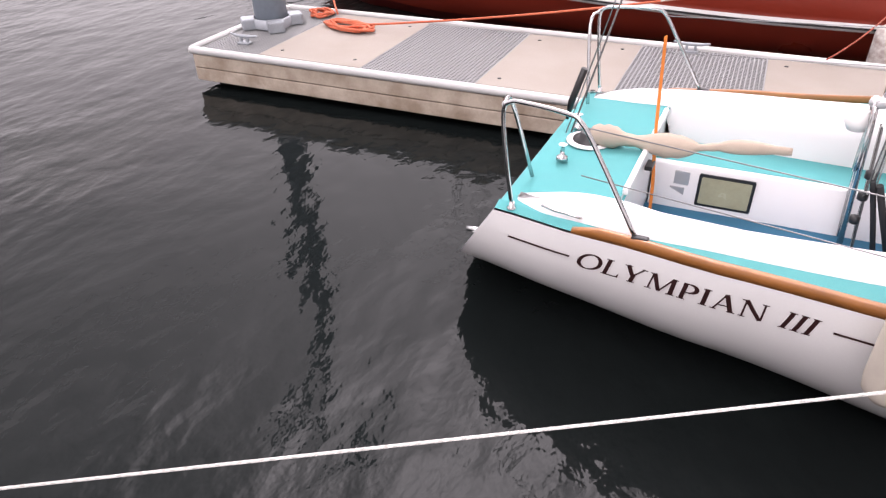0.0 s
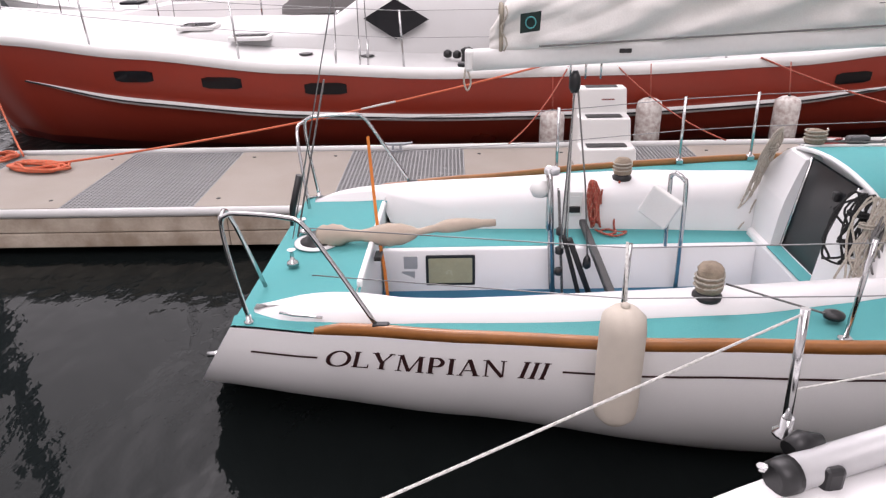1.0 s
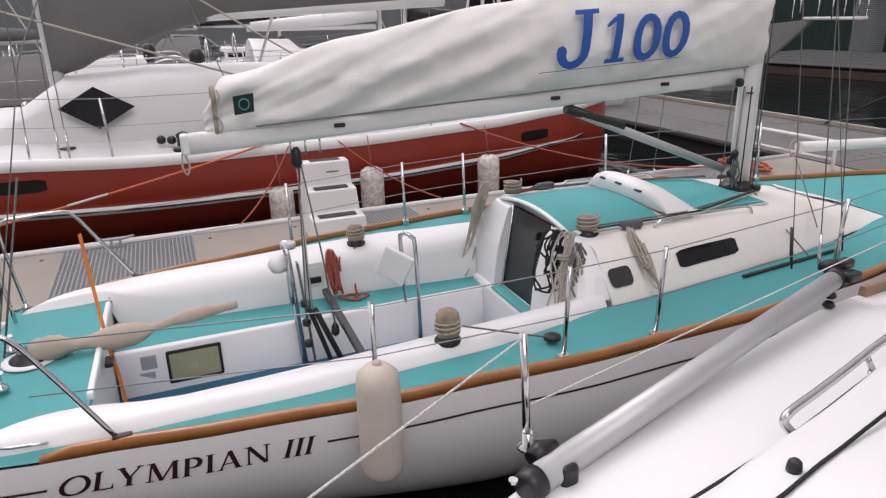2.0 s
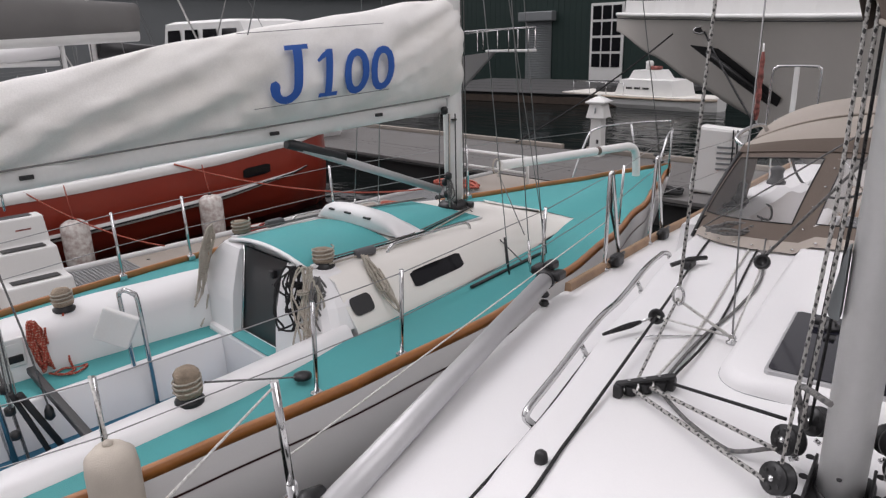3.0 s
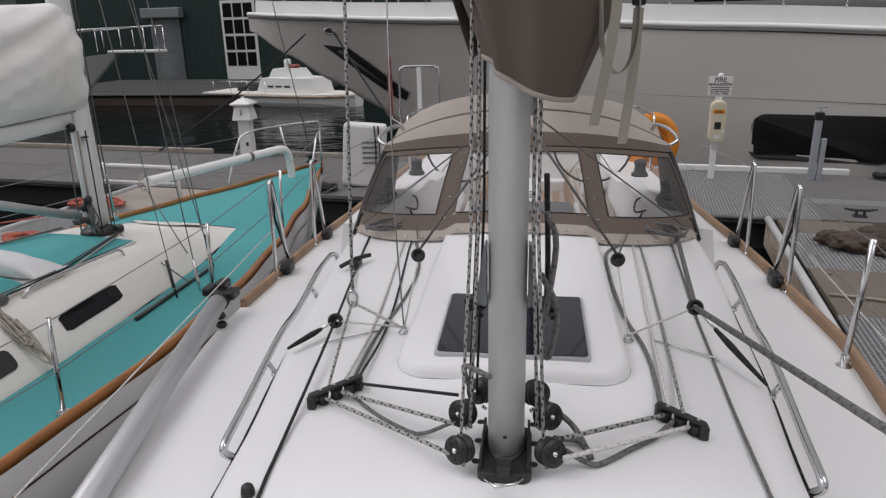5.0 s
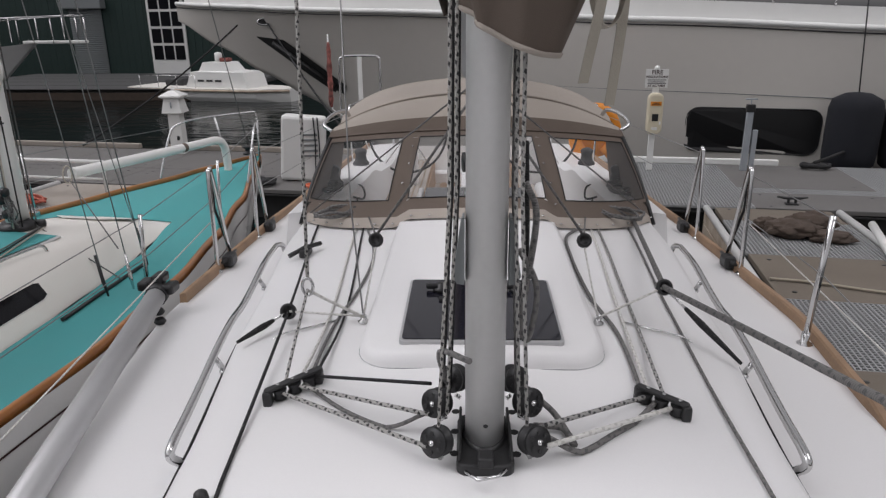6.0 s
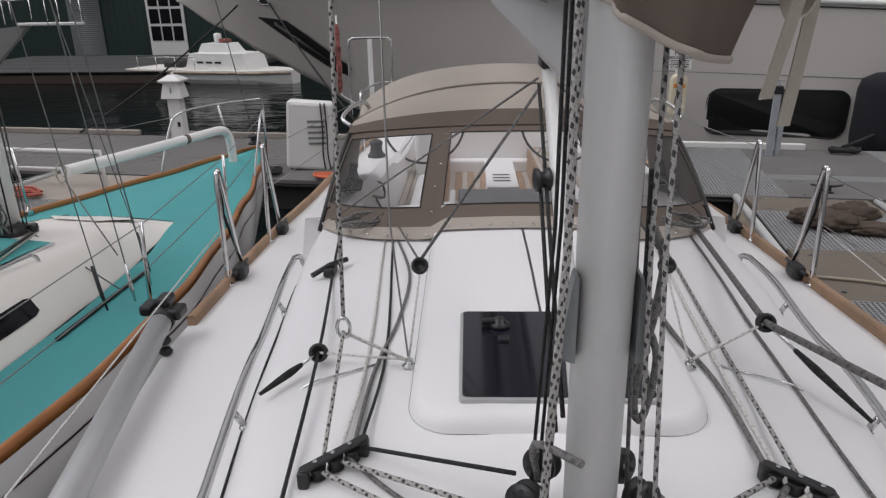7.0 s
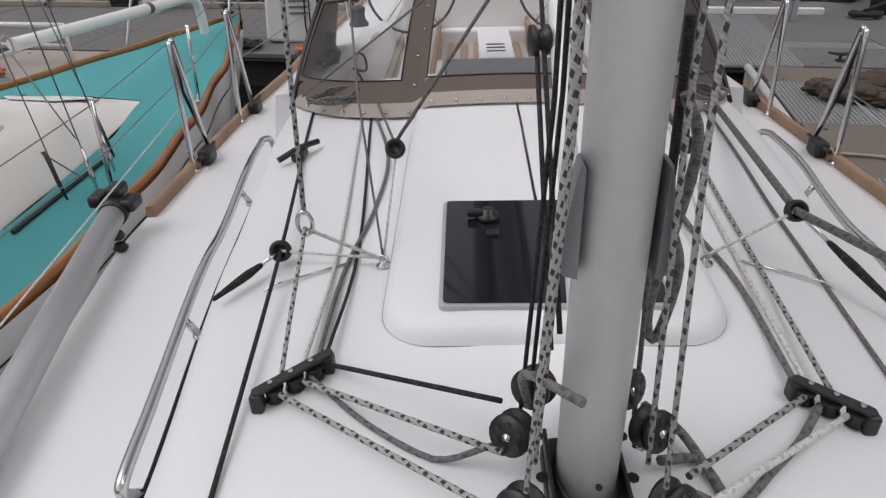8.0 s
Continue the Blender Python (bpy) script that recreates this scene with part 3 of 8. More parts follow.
# aft deck
rows = []
for i in range(8):
    u = 0.70 + 0.67 * i / 7
    b, zs = (co(u) + 0.002 if i else 0.99), lerp_table(SHEER, u)
    rows.append([(u, b * k / 8, zs + (0.024 + 0.01 * (1 - (k / 8) ** 2) if i else 0.0)) for k in range(-8, 9)])
part("aft_deck", loft(rows), TEAL, nxt, "turquoise aft deck")
rows = [[(1.355, y, z) for y in (-0.95, 0, 0.95)] for z in (0.36, 0.955)]
part("aft_bulkhead", loft(rows, False), GELCOAT, nxt)
part("deck_lip", block(1.36, 0, 0.945, 0.035, 1.3, 0.05, 0.012), GELCOAT, nxt)
# cockpit: coamings, seats, sole
for s in (-1, 1):
    rows = []
    for i in range(41):
        u = 0.80 + 3.5 * i / 40
        zs = lerp_table(SHEER, u)
        k = math.sin(math.pi / 2 * min(1.0, (i + 0.6) / 5))
        kk = max(0.0, min(1.0, (u - 1.3) / 0.5))
        o, top = co(u) - 0.05 * (1 - k), 0.065 * k + 0.028
        inn = lerp_table([(0.9, 0.80), (1.6, 0.78), (3.0, 0.76), (4.3, 0.70)], u)
        inn = inn if u > 1.36 else o - 0.06 - (o - 0.86) * math.sqrt(k)
        seat = 0.695
        low = seat if u > 1.36 else zs + 0.02
        sec = [(u, s * o, zs + 0.02), (u, s * (o - 0.03), zs + top * 0.75), (u, s * (o - 0.075), zs + top), (u, s * (inn + 0.06), zs + top - 0.055 * kk), (u, s * (inn + 0.01), zs + top - 0.1 * kk), (u, s * (inn - 0.012), zs + top - 0.16 * kk if u > 1.36 else low), (u, s * (inn - 0.04), low)]
        rows.append(sec)
    part("coaming", loft(rows), GELCOAT, nxt, "rounded white cockpit coaming")
    inn = lambda u: lerp_table([(1.3, 0.76), (3.0, 0.74), (4.3, 0.66)], u)
    ste = lambda u: lerp_table([(1.3, 0.34), (2.4, 0.37), (4.3, 0.43)], u)
    rows = []
    for i in range(21):
        u = 1.37 + 2.85 * i / 20
        rows.append([(u, s * inn(u), 0.702), (u, s * (ste(u) + 0.05), 0.698)])
    part("seat_pad", loft(rows), TEAL, nxt, "turquoise cockpit seat")
    rows = []
    for i in range(21):
        u = 1.37 + 2.85 * i / 20
        rows.append([(u, s * (ste(u) + 0.052), 0.696), (u, s * (ste(u) + 0.015), 0.70), (u, s * ste(u), 0.685), (u, s * (ste(u) - 0.02), 0.36)])
    part("seat_front", loft(rows), GELCOAT, nxt)
part("cockpit_sole", block(2.8, 0, 0.365, 2.95, 0.9, 0.02), DEEPTEAL, nxt, "deep blue cockpit floor")
# bridgedeck step below the companionway
part("bridge_deck", block(4.22, 0, 0.55, 0.3, 1.3, 0.4, 0.03), GELCOAT, nxt)
part("step_pad", block(4.12, -0.02, 0.757, 0.1, 0.6, 0.012, 0.004), TEAL, nxt, "turquoise non-skid step")

# trunk cabin
TRUNK = [(4.34, 0.95, 0.62, 1.38), (4.6, 0.93, 0.64, 1.40), (5.2, 0.87, 0.60, 1.41), (5.8, 0.80, 0.55, 1.39), (6.3, 0.72, 0.48, 1.35), (6.8, 0.60, 0.36, 1.26), (7.15, 0.50, 0.28, 1.17), (7.32, 0.44, 0.22, 1.11)]
rows = []
for i in range(37):
    u = 4.34 + 2.98 * i / 36
    w, wt, zt = lerp_table(TRUNK, u)
    zb = lerp_table(SHEER, u) + 0.02
    h = max(0.004, zt - zb)
    half = [(w, zb), (w - 0.015, zb + h * 0.12), (wt + (w - wt) * 0.55, zb + h * 0.55), (wt + 0.10 * (w - wt) / 0.3, zb + h * 0.86), (wt - 0.03, zb + h * 0.97), (wt * 0.6, zb + h * 1.02), (0, zb + h * 1.05)]
    rows.append([(u, -y, z) for y, z in half] + [(u, y, z) for y, z in half[-2::-1]])
trunk = part("trunk_cabin", loft(rows), CREAM, nxt, "cream-white trunk cabin")
part("aft_cabin_wall", mesh_of([*rows[0], (4.34, 0.5, 0.55), (4.34, -0.5, 0.55)], [tuple(range(13)) + (13, 14)]), GELCOAT, nxt)
for s in (-1, 1):
    # moulded wings each side of the companionway
    rows2 = []
    for z, x0, y0, y1 in ((0.69, 4.10, 0.30, 0.72), (0.98, 4.13, 0.30, 0.82), (1.07, 4.145, 0.30, 0.90), (1.2, 4.18, 0.30, 0.82), (1.32, 4.215, 0.30, 0.70), (1.37, 4.235, 0.30, 0.63), (1.39, 4.29, 0.32, 0.56)):
        rows2.append([(x0, s * y0, z), (x0, s * (y1 - 0.13), z), (x0 + 0.012, s * (y1 - 0.07), z), (x0 + 0.045, s * (y1 - 0.025), z), (x0 + 0.1, s * y1, z), (4.45, s * (y1 + 0.015), z), (4.45, s * y0, z)])
    part("cabin_shoulder", loft(rows2, False, True, True), GELCOAT, nxt, "white moulded cabin shoulder")
part("washboard", mesh_of([(4.19, -0.3, 0.75), (4.19, 0.3, 0.75), (4.28, 0.3, 1.38), (4.28, -0.3, 1.38), (4.21, -0.3, 0.75), (4.21, 0.3, 0.75), (4.30, 0.3, 1.38), (4.30, -0.3, 1.38)], [(0, 3, 2, 1), (4, 5, 6, 7), (2, 3, 7, 6)]), WASHBOARD, nxt, "dark glossy companionway board")
part("washboard_lock", block(4.25, -0.12, 1.27, 0.04, 0.05, 0.06, 0.01), BLACK, nxt)
for s in (-1, 1):
    part("companionway_frame", tube([(4.18, s * 0.3, 0.74), (4.275, s * 0.3, 1.39)], 0.012, 6), STEEL, nxt)
# sliding hatch, sea hood
rows = [[(u, y, 1.40 + 0.06 * (1 - (y / 0.5) ** 2)) for y in [k * 0.5 / 5 for k in range(-5, 6)]] for u in (4.27, 4.4, 4.7, 5.02)]
part("sliding_hatch", loft(rows), TEAL, nxt, "turquoise sliding hatch")
part("hatch_lip", tube([(4.27, y, 1.393 + 0.06 * (1 - (y / 0.5) ** 2)) for y in [k * 0.51 / 5 for k in range(-5, 6)]], 0.016, 8), GELCOAT, nxt)
for s in (-1, 1):
    part("hatch_rail", block(4.86, s * 0.515, 1.395, 1.1, 0.03, 0.03, 0.006), GELCOAT, nxt)
    part("hatch_track", tube([(4.3, s * 0.545, 1.40), (6.0, s * 0.46, 1.385)], 0.01, 6), GELCOAT, nxt)
rows = []
for u, h in ((5.02, -0.02), (4.99, 0.07), (5.02, 0.115), (5.07, 0.125), (5.14, 0.11), (5.24, 0.04), (5.28, -0.01)):
    rows.append([(u + 0.06 * (y / 0.5) ** 2, y, 1.425 + 0.04 * (1 - (y / 0.5) ** 2) + h * (1 - abs(y / 0.5) ** 6)) for y in [k * 0.5 / 8 for k in range(-8, 9)]])
hood = part("sea_hood", loft(rows), GELCOAT, nxt, "white moulded sea hood with slots")
for y in (-0.22, 0.0, 0.22):
    part("slot", block(5.0 + 0.06 * (y / 0.5) ** 2, y, 1.545 - 0.04 * (y / 0.5) ** 2, 0.03, 0.075, 0.014, 0.004), DARKGREY, hood)
rows = []
for i in range(9):
    u = 5.24 + 0.78 * i / 8
    w, wt, zt = lerp_table(TRUNK, u)
    zb = lerp_table(SHEER, u) + 0.02
    rows.append([(u, (wt - 0.09) * k / 5, zb + (zt - zb) * (1.052 - 0.035 * abs(k / 5) ** 1.5) + 0.006) for k in range(-5, 6)])
part("cabin_top_pad", loft(rows), TEAL, nxt, "turquoise non-skid cabin top")
rows = []
for i in range(7):
    u = 6.75 + 0.42 * i / 6
    w, wt, zt = lerp_table(TRUNK, u)
    zb = lerp_table(SHEER, u) + 0.02
    rows.append([(u, (wt + 0.02) * math.sin(math.pi * (0.15 + 0.7 * i / 6)) * k / 4, zb + (zt - zb) * 1.05 + 0.01) for k in range(-4, 5)])
part("fore_hatch", loft(rows), CREAM, nxt, "tan fore hatch")


def trunk_side(u, f):
    w, wt, zt = lerp_table(TRUNK, u)
    zb = lerp_table(SHEER, u) + 0.02
    h = zt - zb
    a, b = (w - 0.015, 0.12), (wt + (w - wt) * 0.55, 0.55)
    k = (f - a[1]) / (b[1] - a[1])
    if k > 1:
        a, b = b, (wt + 0.10 * (w - wt) / 0.3, 0.86)
        k = (f - a[1]) / (b[1] - a[1])
    return a[0] + (b[0] - a[0]) * k + 0.006, zb + h * f


for s in (-1, 1):
    rows = []
    for i in range(13):
        u = 4.93 + 0.54 * i / 12
        e = min(1, 9 * min(i / 12, 1 - i / 12) + 0.75)
        mid = 0.45 + 0.02 * i / 12
        rows.append([(u, s * trunk_side(u, mid + 0.14 * e * k)[0], trunk_side(u, mid + 0.14 * e * k)[1]) for k in (-1, -0.5, 0, 0.5, 1)])
    part("cabin_window", loft(rows), DARKGLASS, nxt, "long dark cabin window")
    rows = []
    for x, z in rounded(0.17, 0.11, 0.035):
        u, k = 4.455 + x, 0.42 + z * 2.6
        rows.append((u, s * (trunk_side(u, k)[0] + 0.006), trunk_side(u, k)[1]))
    part("rope_pocket", mesh_of(rows, [tuple(range(len(rows)))]), DARKGREY, nxt, "recessed rope pocket")
    grab = spline([(4.86, s * 0.61, 1.36), (4.9, s * 0.615, 1.42), (5.0, s * 0.61, 1.435), (5.6, s * 0.58, 1.43), (5.72, s * 0.57, 1.41), (5.75, s * 0.57, 1.36)], 5)
    part("grab_rail", tube(grab, 0.011, 8), STEEL, nxt)
    part("jib_track", tube([(5.35, s * 0.96, 1.083), (6.3, s * 0.86, 1.10)], 0.014, 6), DARKGREY, nxt)
    part("clutch", block(4.70, s * 0.585, 1.425, 0.16, 0.07, 0.06, 0.022, turn=Matrix.Rotation(0.06 * s, 4, "Z")), CLUTCHGREY, nxt, "grey rope clutch housing")

# spars
mast = part("mast", lathe([(1, 0), (1, 0.05), (1, 0.1), (1, 0.5), (1, 1)], 24), ALUWHITE, nxt, "white painted mast")
for v in mast.data.vertices:
    v.co = (6.145 + 0.1 * v.co.x - 0.03 * v.co.z, 0.05 * v.co.y, 1.36 + 11.5 * v.co.z)
mast.data.update()
part("mast_collar", lathe([(0.13, 0), (0.12, 0.03), (0.09, 0.06)], 16, (6.12, 0, 1.385)), BLACK, nxt)
for a in (-0.8, 0.0, 0.8):
    part("turning_block", lathe([(0.035, 0), (0.04, 0.02), (0.035, 0.05)], 10, (6.24, a * 0.12, 1.37)), BLACK, nxt)
BOOM_A, BOOM_B = Vector((6.02, 0, 2.302)), Vector((2.02, 0, 2.12))
rows = []
for i in range(13):
    p = BOOM_A.lerp(BOOM_B, i / 12)
    rows.append([(p.x, 0.055 * math.cos(a) * (abs(math.cos(a)) ** -0.35 if abs(math.cos(a)) > 1e-3 else 0), p.z - 0.02 + 0.064 * math.sin(a)) for a in [2 * math.pi * k / 16 for k in range(16)]])
boom = part("boom", loft(rows, True, True, True), ALUWHITE, nxt, "white painted boom")
part("gooseneck", block(6.02, 0, 2.302, 0.12, 0.06, 0.12, 0.02), ALU, nxt)
part("boom_end", block(2.0, 0, 2.10, 0.05, 0.1, 0.12, 0.015), ALUWHITE, boom)
part("end_sheave", lathe([(0.03, -0.012), (0.035, 0), (0.03, 0.012)], 12, (1.965, 0, 2.075)), DARKGREY, boom)
part("outhaul_tail", tube(spline([(1.98, -0.03, 2.06), (1.97, -0.04, 1.98), (1.99, -0.04, 1.93), (2.01, -0.04, 1.98), (1.99, -0.03, 2.05)], 4), 0.006, 6), R_TAN, boom)
for u in (2.9, 4.4, 5.3):
    p = BOOM_A.lerp(BOOM_B, (6.02 - u) / 4.0)
    part("boom_bail", block(u, -0.062, p.z - 0.01, 0.07, 0.012, 0.025, 0.004), DARKGREY, boom)
COVER = [(2.12, 0.12, 0.06), (2.25, 0.32, 0.10), (3.0, 0.48, 0.13), (3.9, 0.60, 0.16), (5.0, 0.70, 0.18), (5.7, 0.76, 0.19), (6.04, 0.77, 0.17), (6.18, 0.74, 0.10)]
rows = []
for i in range(145):
    u = 2.12 + 4.06 * i / 144
    h, w = lerp_table(COVER, u)
    zb = 2.12 + (u - 2.02) * 0.0455 + 0.02
    sec = []
    for j in range(25):
        a = math.pi * j / 24
        wide = w * (math.sin(a) ** 0.7) * (0.55 + 0.45 * math.sin(min(a, math.pi - a) * 1.1))
        z = zb + h * (1 - math.cos(a)) / 2
        sec.append((u, -wide, z))
    back = [(u, -p[1], p[2]) for p in sec[-2:0:-1]]
    full = []
    for p in sec + back:
        diag = p[0] * 3.0 - p[2] * 7.0
        ridge = abs(noise.noise(Vector((diag * 0.9, p[2] * 2.0, 0.3)))) + 0.6 * abs(noise.noise(Vector((diag * 2.1, p[0] * 1.1, 4.3)))) - 0.35
        fold = 0.03 * math.sin(diag * 3.1 + 2.2 * noise.noise(Vector(p) * 2.0)) * max(0.1, 1 - (u - 2.2) / 3.6) - 0.075 * ridge * (1.0 if u < 4.15 or u > 5.4 else 0.45) + 0.02 * noise.noise(Vector(p) * 7.0)
        full.append((p[0], p[1] * (1 + fold / max(w, 0.05)), p[2] + 0.02 * noise.noise(Vector((p[0] * 2.2, 3.0, 0))) * (p[2] > zb + h * 0.7)))
    rows.append(full)
cover = part("sail_cover", loft(rows, True, True, True), SAILCLOTH, nxt, "creased off-white sail cover over the furled mainsail")


lip = [Vector(q) for q in rows[3]]
part("cover_lip", tube([q + Vector((-0.02, 0, 0)) for q in lip], 0.014, 6, True), BEIGE, cover, "rolled stained edge of the cover")
part("cover_lacing", tube([(2.2 + 0.02 * math.sin(k * 1.3), -0.075 - 0.004 * math.cos(k), 2.16 + 0.035 * k) for k in range(8)], 0.005, 5), R_TAN, cover)


def on_cover(u, z):
    """Half breadth of the cover's side at u, z."""
    h, w = lerp_table(COVER, u)
    zb = 2.12 + (u - 2.02) * 0.0455 + 0.02
    c = max(-1, min(1, 1 - 2 * (z - zb) / h))
    a = math.acos(c)
    return w * (math.sin(a) ** 0.7) * (0.55 + 0.45 * math.sin(min(a, math.pi - a) * 1.1)) + 0.04


def cover_letters(body, size, u0, z0, slope, bold, widen=1.0, bars=()):
    v, f = letters(body, size, 0.003, bold, 0.08)
    n = len(v)
    for x0, y0, x1, y1 in bars:
        n = len(v)
        v = v + [Vector((x0 + 0.08 * y0, y0, 0.004)), Vector((x1 + 0.08 * y0, y0, 0.004)), Vector((x1 + 0.08 * y1, y1, 0.004)), Vector((x0 + 0.08 * y1, y1, 0.004))]
        f = f + [(n, n + 1, n + 2, n + 3)]
    v, f = refine(v, f, 0.045)
    out = []
    for p in v:
        u = u0 + p.x * widen
        z = z0 + p.y + p.x * widen * slope
        out.append((u, -on_cover(u, z) - p.z, z))
    return mesh_of(out, f)


def brush(points, widths):
    """A flat stroke along points, as broad at each as the widths say."""
    v, f = [], []
    pts = [Vector((x, y, 0)) for x, y in points]
    for i, q in enumerate(pts):
        d = (pts[min(i + 1, len(pts) - 1)] - pts[max(i - 1, 0)]).normalized()
        n = Vector((-d.y, d.x, 0)) * widths[i] / 2
        v += [q + n, q - n]
        if i:
            f.append((2 * i - 2, 2 * i - 1, 2 * i + 1, 2 * i))
    return v, f


def cover_strokes(strokes, u0, z0, slope):
    vs, fs = [], []
    for pts, ws in strokes:
        v, f = brush(pts, ws)
        fs += [tuple(i + len(vs) for i in q) for q in f]
        vs += v
    vs, fs = refine(vs, fs, 0.04)
    out = []
    for p in vs:
        x = p.x + 0.1 * p.y
        u, z = u0 + x * 1.08, z0 + p.y + x * slope
        out.append((u, -on_cover(u, z) - 0.004, z))
    return mesh_of(out, fs)


hook = [(0.165, 0.33 - 0.06 * k) for k in range(5)] + [(0.085 + 0.08 * math.cos(a), 0.085 - 0.085 * math.sin(a)) for a in [math.pi * k / 8 for k in range(1, 9)]] + [(0.008, 0.105), (0.02, 0.12)]
part("lettering", cover_strokes([(hook, [0.062] * 5 + [0.06, 0.055, 0.055, 0.05, 0.045, 0.05, 0.06, 0.07] + [0.07, 0.03]), ([(0.08, 0.325), (0.24, 0.325)], [0.03, 0.03])], 4.335, 2.435, 0.05), BLUEINK, cover, "large blue letter on the cover")
part("lettering", cover_strokes([([(0.09, 0.01), (0.09, 0.305)], [0.052, 0.052]), ([(0.02, 0.012), (0.16, 0.012)], [0.026, 0.026]), ([(0.005, 0.235), (0.05, 0.27), (0.1, 0.30)], [0.02, 0.032, 0.02])], 4.655, 2.44, 0.05), BLUEINK, cover, "blue digit on the cover")
part("lettering", cover_letters("00", 0.425, 4.875, 2.445, 0.05, 0.004, 1.08), BLUEINK, cover, "blue class number on the cover")
for z0, z1 in ((2.40, 2.40), (2.86, 2.86)):
    part("patch_seam", tube([(u, -on_cover(u, z0 + 0.05 * (u - 4.2)) - 0.002, z0 + 0.05 * (u - 4.2)) for u in [4.2 + 0.05 * k for k in range(23)]], 0.0025, 5), GREYCOVER, cover)
part("hem", tube([(u, -on_cover(u, 2.15 + (u - 2.02) * 0.0455 + 0.035) + 0.005, 2.15 + (u - 2.02) * 0.0455 + 0.02) for u in [2.4 + 0.1 * k for k in range(37)]], 0.006, 5), GREYCOVER, cover)
part("tag", mesh_of([(2.285, -on_cover(2.30, 2.3) - 0.008, 2.265), (2.395, -on_cover(2.40, 2.3) - 0.008, 2.28), (2.40, -on_cover(2.40, 2.37) - 0.012, 2.385), (2.285, -on_cover(2.30, 2.36) - 0.012, 2.37)], [(0, 1, 2, 3)]), GREENWALL, cover, "small dark green maker's tag")
ring = [(2.342 + 0.028 * math.cos(a), -on_cover(2.35, 2.32) - 0.02, 2.325 + 0.03 * math.sin(a)) for a in [2 * math.pi * k / 14 for k in range(14)]]
part("tag_ring", tube(ring, 0.004, 5, True), TEAL, cover)
part("vang", tube([(5.97, 0, 1.56), (4.55, 0, 2.12)], 0.032, 12), ALU, nxt, "grey rigid boom vang")
part("vang_sleeve", tube([(5.0, 0, 1.965), (4.52, 0, 2.132)], 0.036, 12), DARKGREY, nxt)
part("jib_boom", tube(spline([(6.75, 0, 1.66), (7.6, 0, 1.62), (8.6, 0, 1.58), (8.98, 0, 1.56), (9.12, 0, 1.48), (9.16, 0, 1.3), (9.16, 0, 1.12)], 6), 0.045, 12), ALUWHITE, nxt, "white tubular jib boom bent down at the bow")
part("jib_boom_band", tube([(8.3, 0, 1.592), (8.36, 0, 1.59)], 0.0465, 12), TAUPE, nxt)
loop = [(6.7 + 0.05 * math.sin(a), 0, 1.66 + 0.07 * math.cos(a)) for a in [2 * math.pi * k / 12 for k in range(12)]]
part("outhaul_loop", tube(loop, 0.006, 5, True), R_TAN, nxt)

# rails
for s in (-1, 1):
    push = spline([(0.8, s * 0.97, 0.9), (0.76, s * 0.98, 1.2), (0.74, s * 0.985, 1.46), (0.78, s * 0.99, 1.52), (0.86, s * 1.0, 1.53), (1.08, s * 1.05, 1.53), (1.18, s * 1.075, 1.5), (1.3, s * 1.09, 1.32), (1.52, s * 1.12, 0.95)], 6)
    part("pushpit", tube(push, 0.0125, 10), STEEL, nxt, "stainless stern rail")
    part("pushpit_leg", tube(spline([(0.74, s * 0.985, 1.5), (0.72, s * 0.8, 1.44), (0.8, s * 0.62, 0.92)], 5), 0.0125, 8), STEEL, nxt)
    part("pushpit_foot", block(1.54, s * 1.12, 0.955, 0.09, 0.04, 0.03, 0.01), BLACK, nxt)
    for u in (0.8,):
        part("rail_base", lathe([(0.03, 0), (0.03, 0.008), (0.016, 0.015), (0.016, 0.04)], 10, (u, s * 0.97, 0.885)), STEEL, nxt)
    tops = [(1.2, 1.07, 1.5)]
    for u, h in ((2.72, 0.55), (3.74, 0.57), (4.32, 0.57), (5.75, 0.6), (7.3, 0.6)):
        b, zs = lerp_table(BEAM, u) - 0.06, lerp_table(SHEER, u)
        part("stanchion", tube([(u, s * b, zs + 0.02), (u, s * (b + 0.03), zs + h)], 0.0125, 8), STEEL, nxt)
        part("stanchion_base", block(u, s * b, zs + 0.035, 0.06, 0.05, 0.05, 0.01), STEEL, nxt)
        tops.append((u, b + 0.03, zs + h))
    tops.append((8.95, 0.47, 1.72))
    for drop in (0.02, 0.28):
        part("lifeline", tube([(u, s * v, z - drop) for u, v, z in tops], 0.0035, 6), WIRE, nxt)
    pul = spline([(8.6, s * 0.52, 1.14), (8.85, s * 0.5, 1.6), (9.0, s * 0.46, 1.73), (9.4, s * 0.3, 1.76), (9.85, s * 0.05, 1.76), (9.9, 0, 1.76)], 5)
    part("pulpit", tube(pul, 0.0125, 8), STEEL, nxt, "stainless bow rail")
    part("pulpit_leg", tube([(9.55, s * 0.2, 1.15), (9.45, s * 0.27, 1.75)], 0.0125, 8), STEEL, nxt)
    # shrouds and their turnbuckles
    for u, v in ((5.85, 1.1), (6.1, 1.04)):
        part("shroud", tube([(u, s * v, 1.12), (6.05, s * 0.05, 9.5)], 0.004, 5), WIRE, nxt)
        part("turnbuckle", tube([(u, s * v, 1.1), (u + 0.004, s * (v - 0.012), 1.18), (u + 0.008, s * (v - 0.03), 1.34)], [0.006, 0.013, 0.009], 8), STEEL, nxt)
for s, y0 in ((-1, 0.07), (1, 0.07), (-1, 0.1)):
    part("halyard", tube([(6.2, s * y0, 1.42), (6.18, s * y0, 6.0), (6.12, s * 0.03, 12.0)], 0.005, 5), R_GREY, nxt)
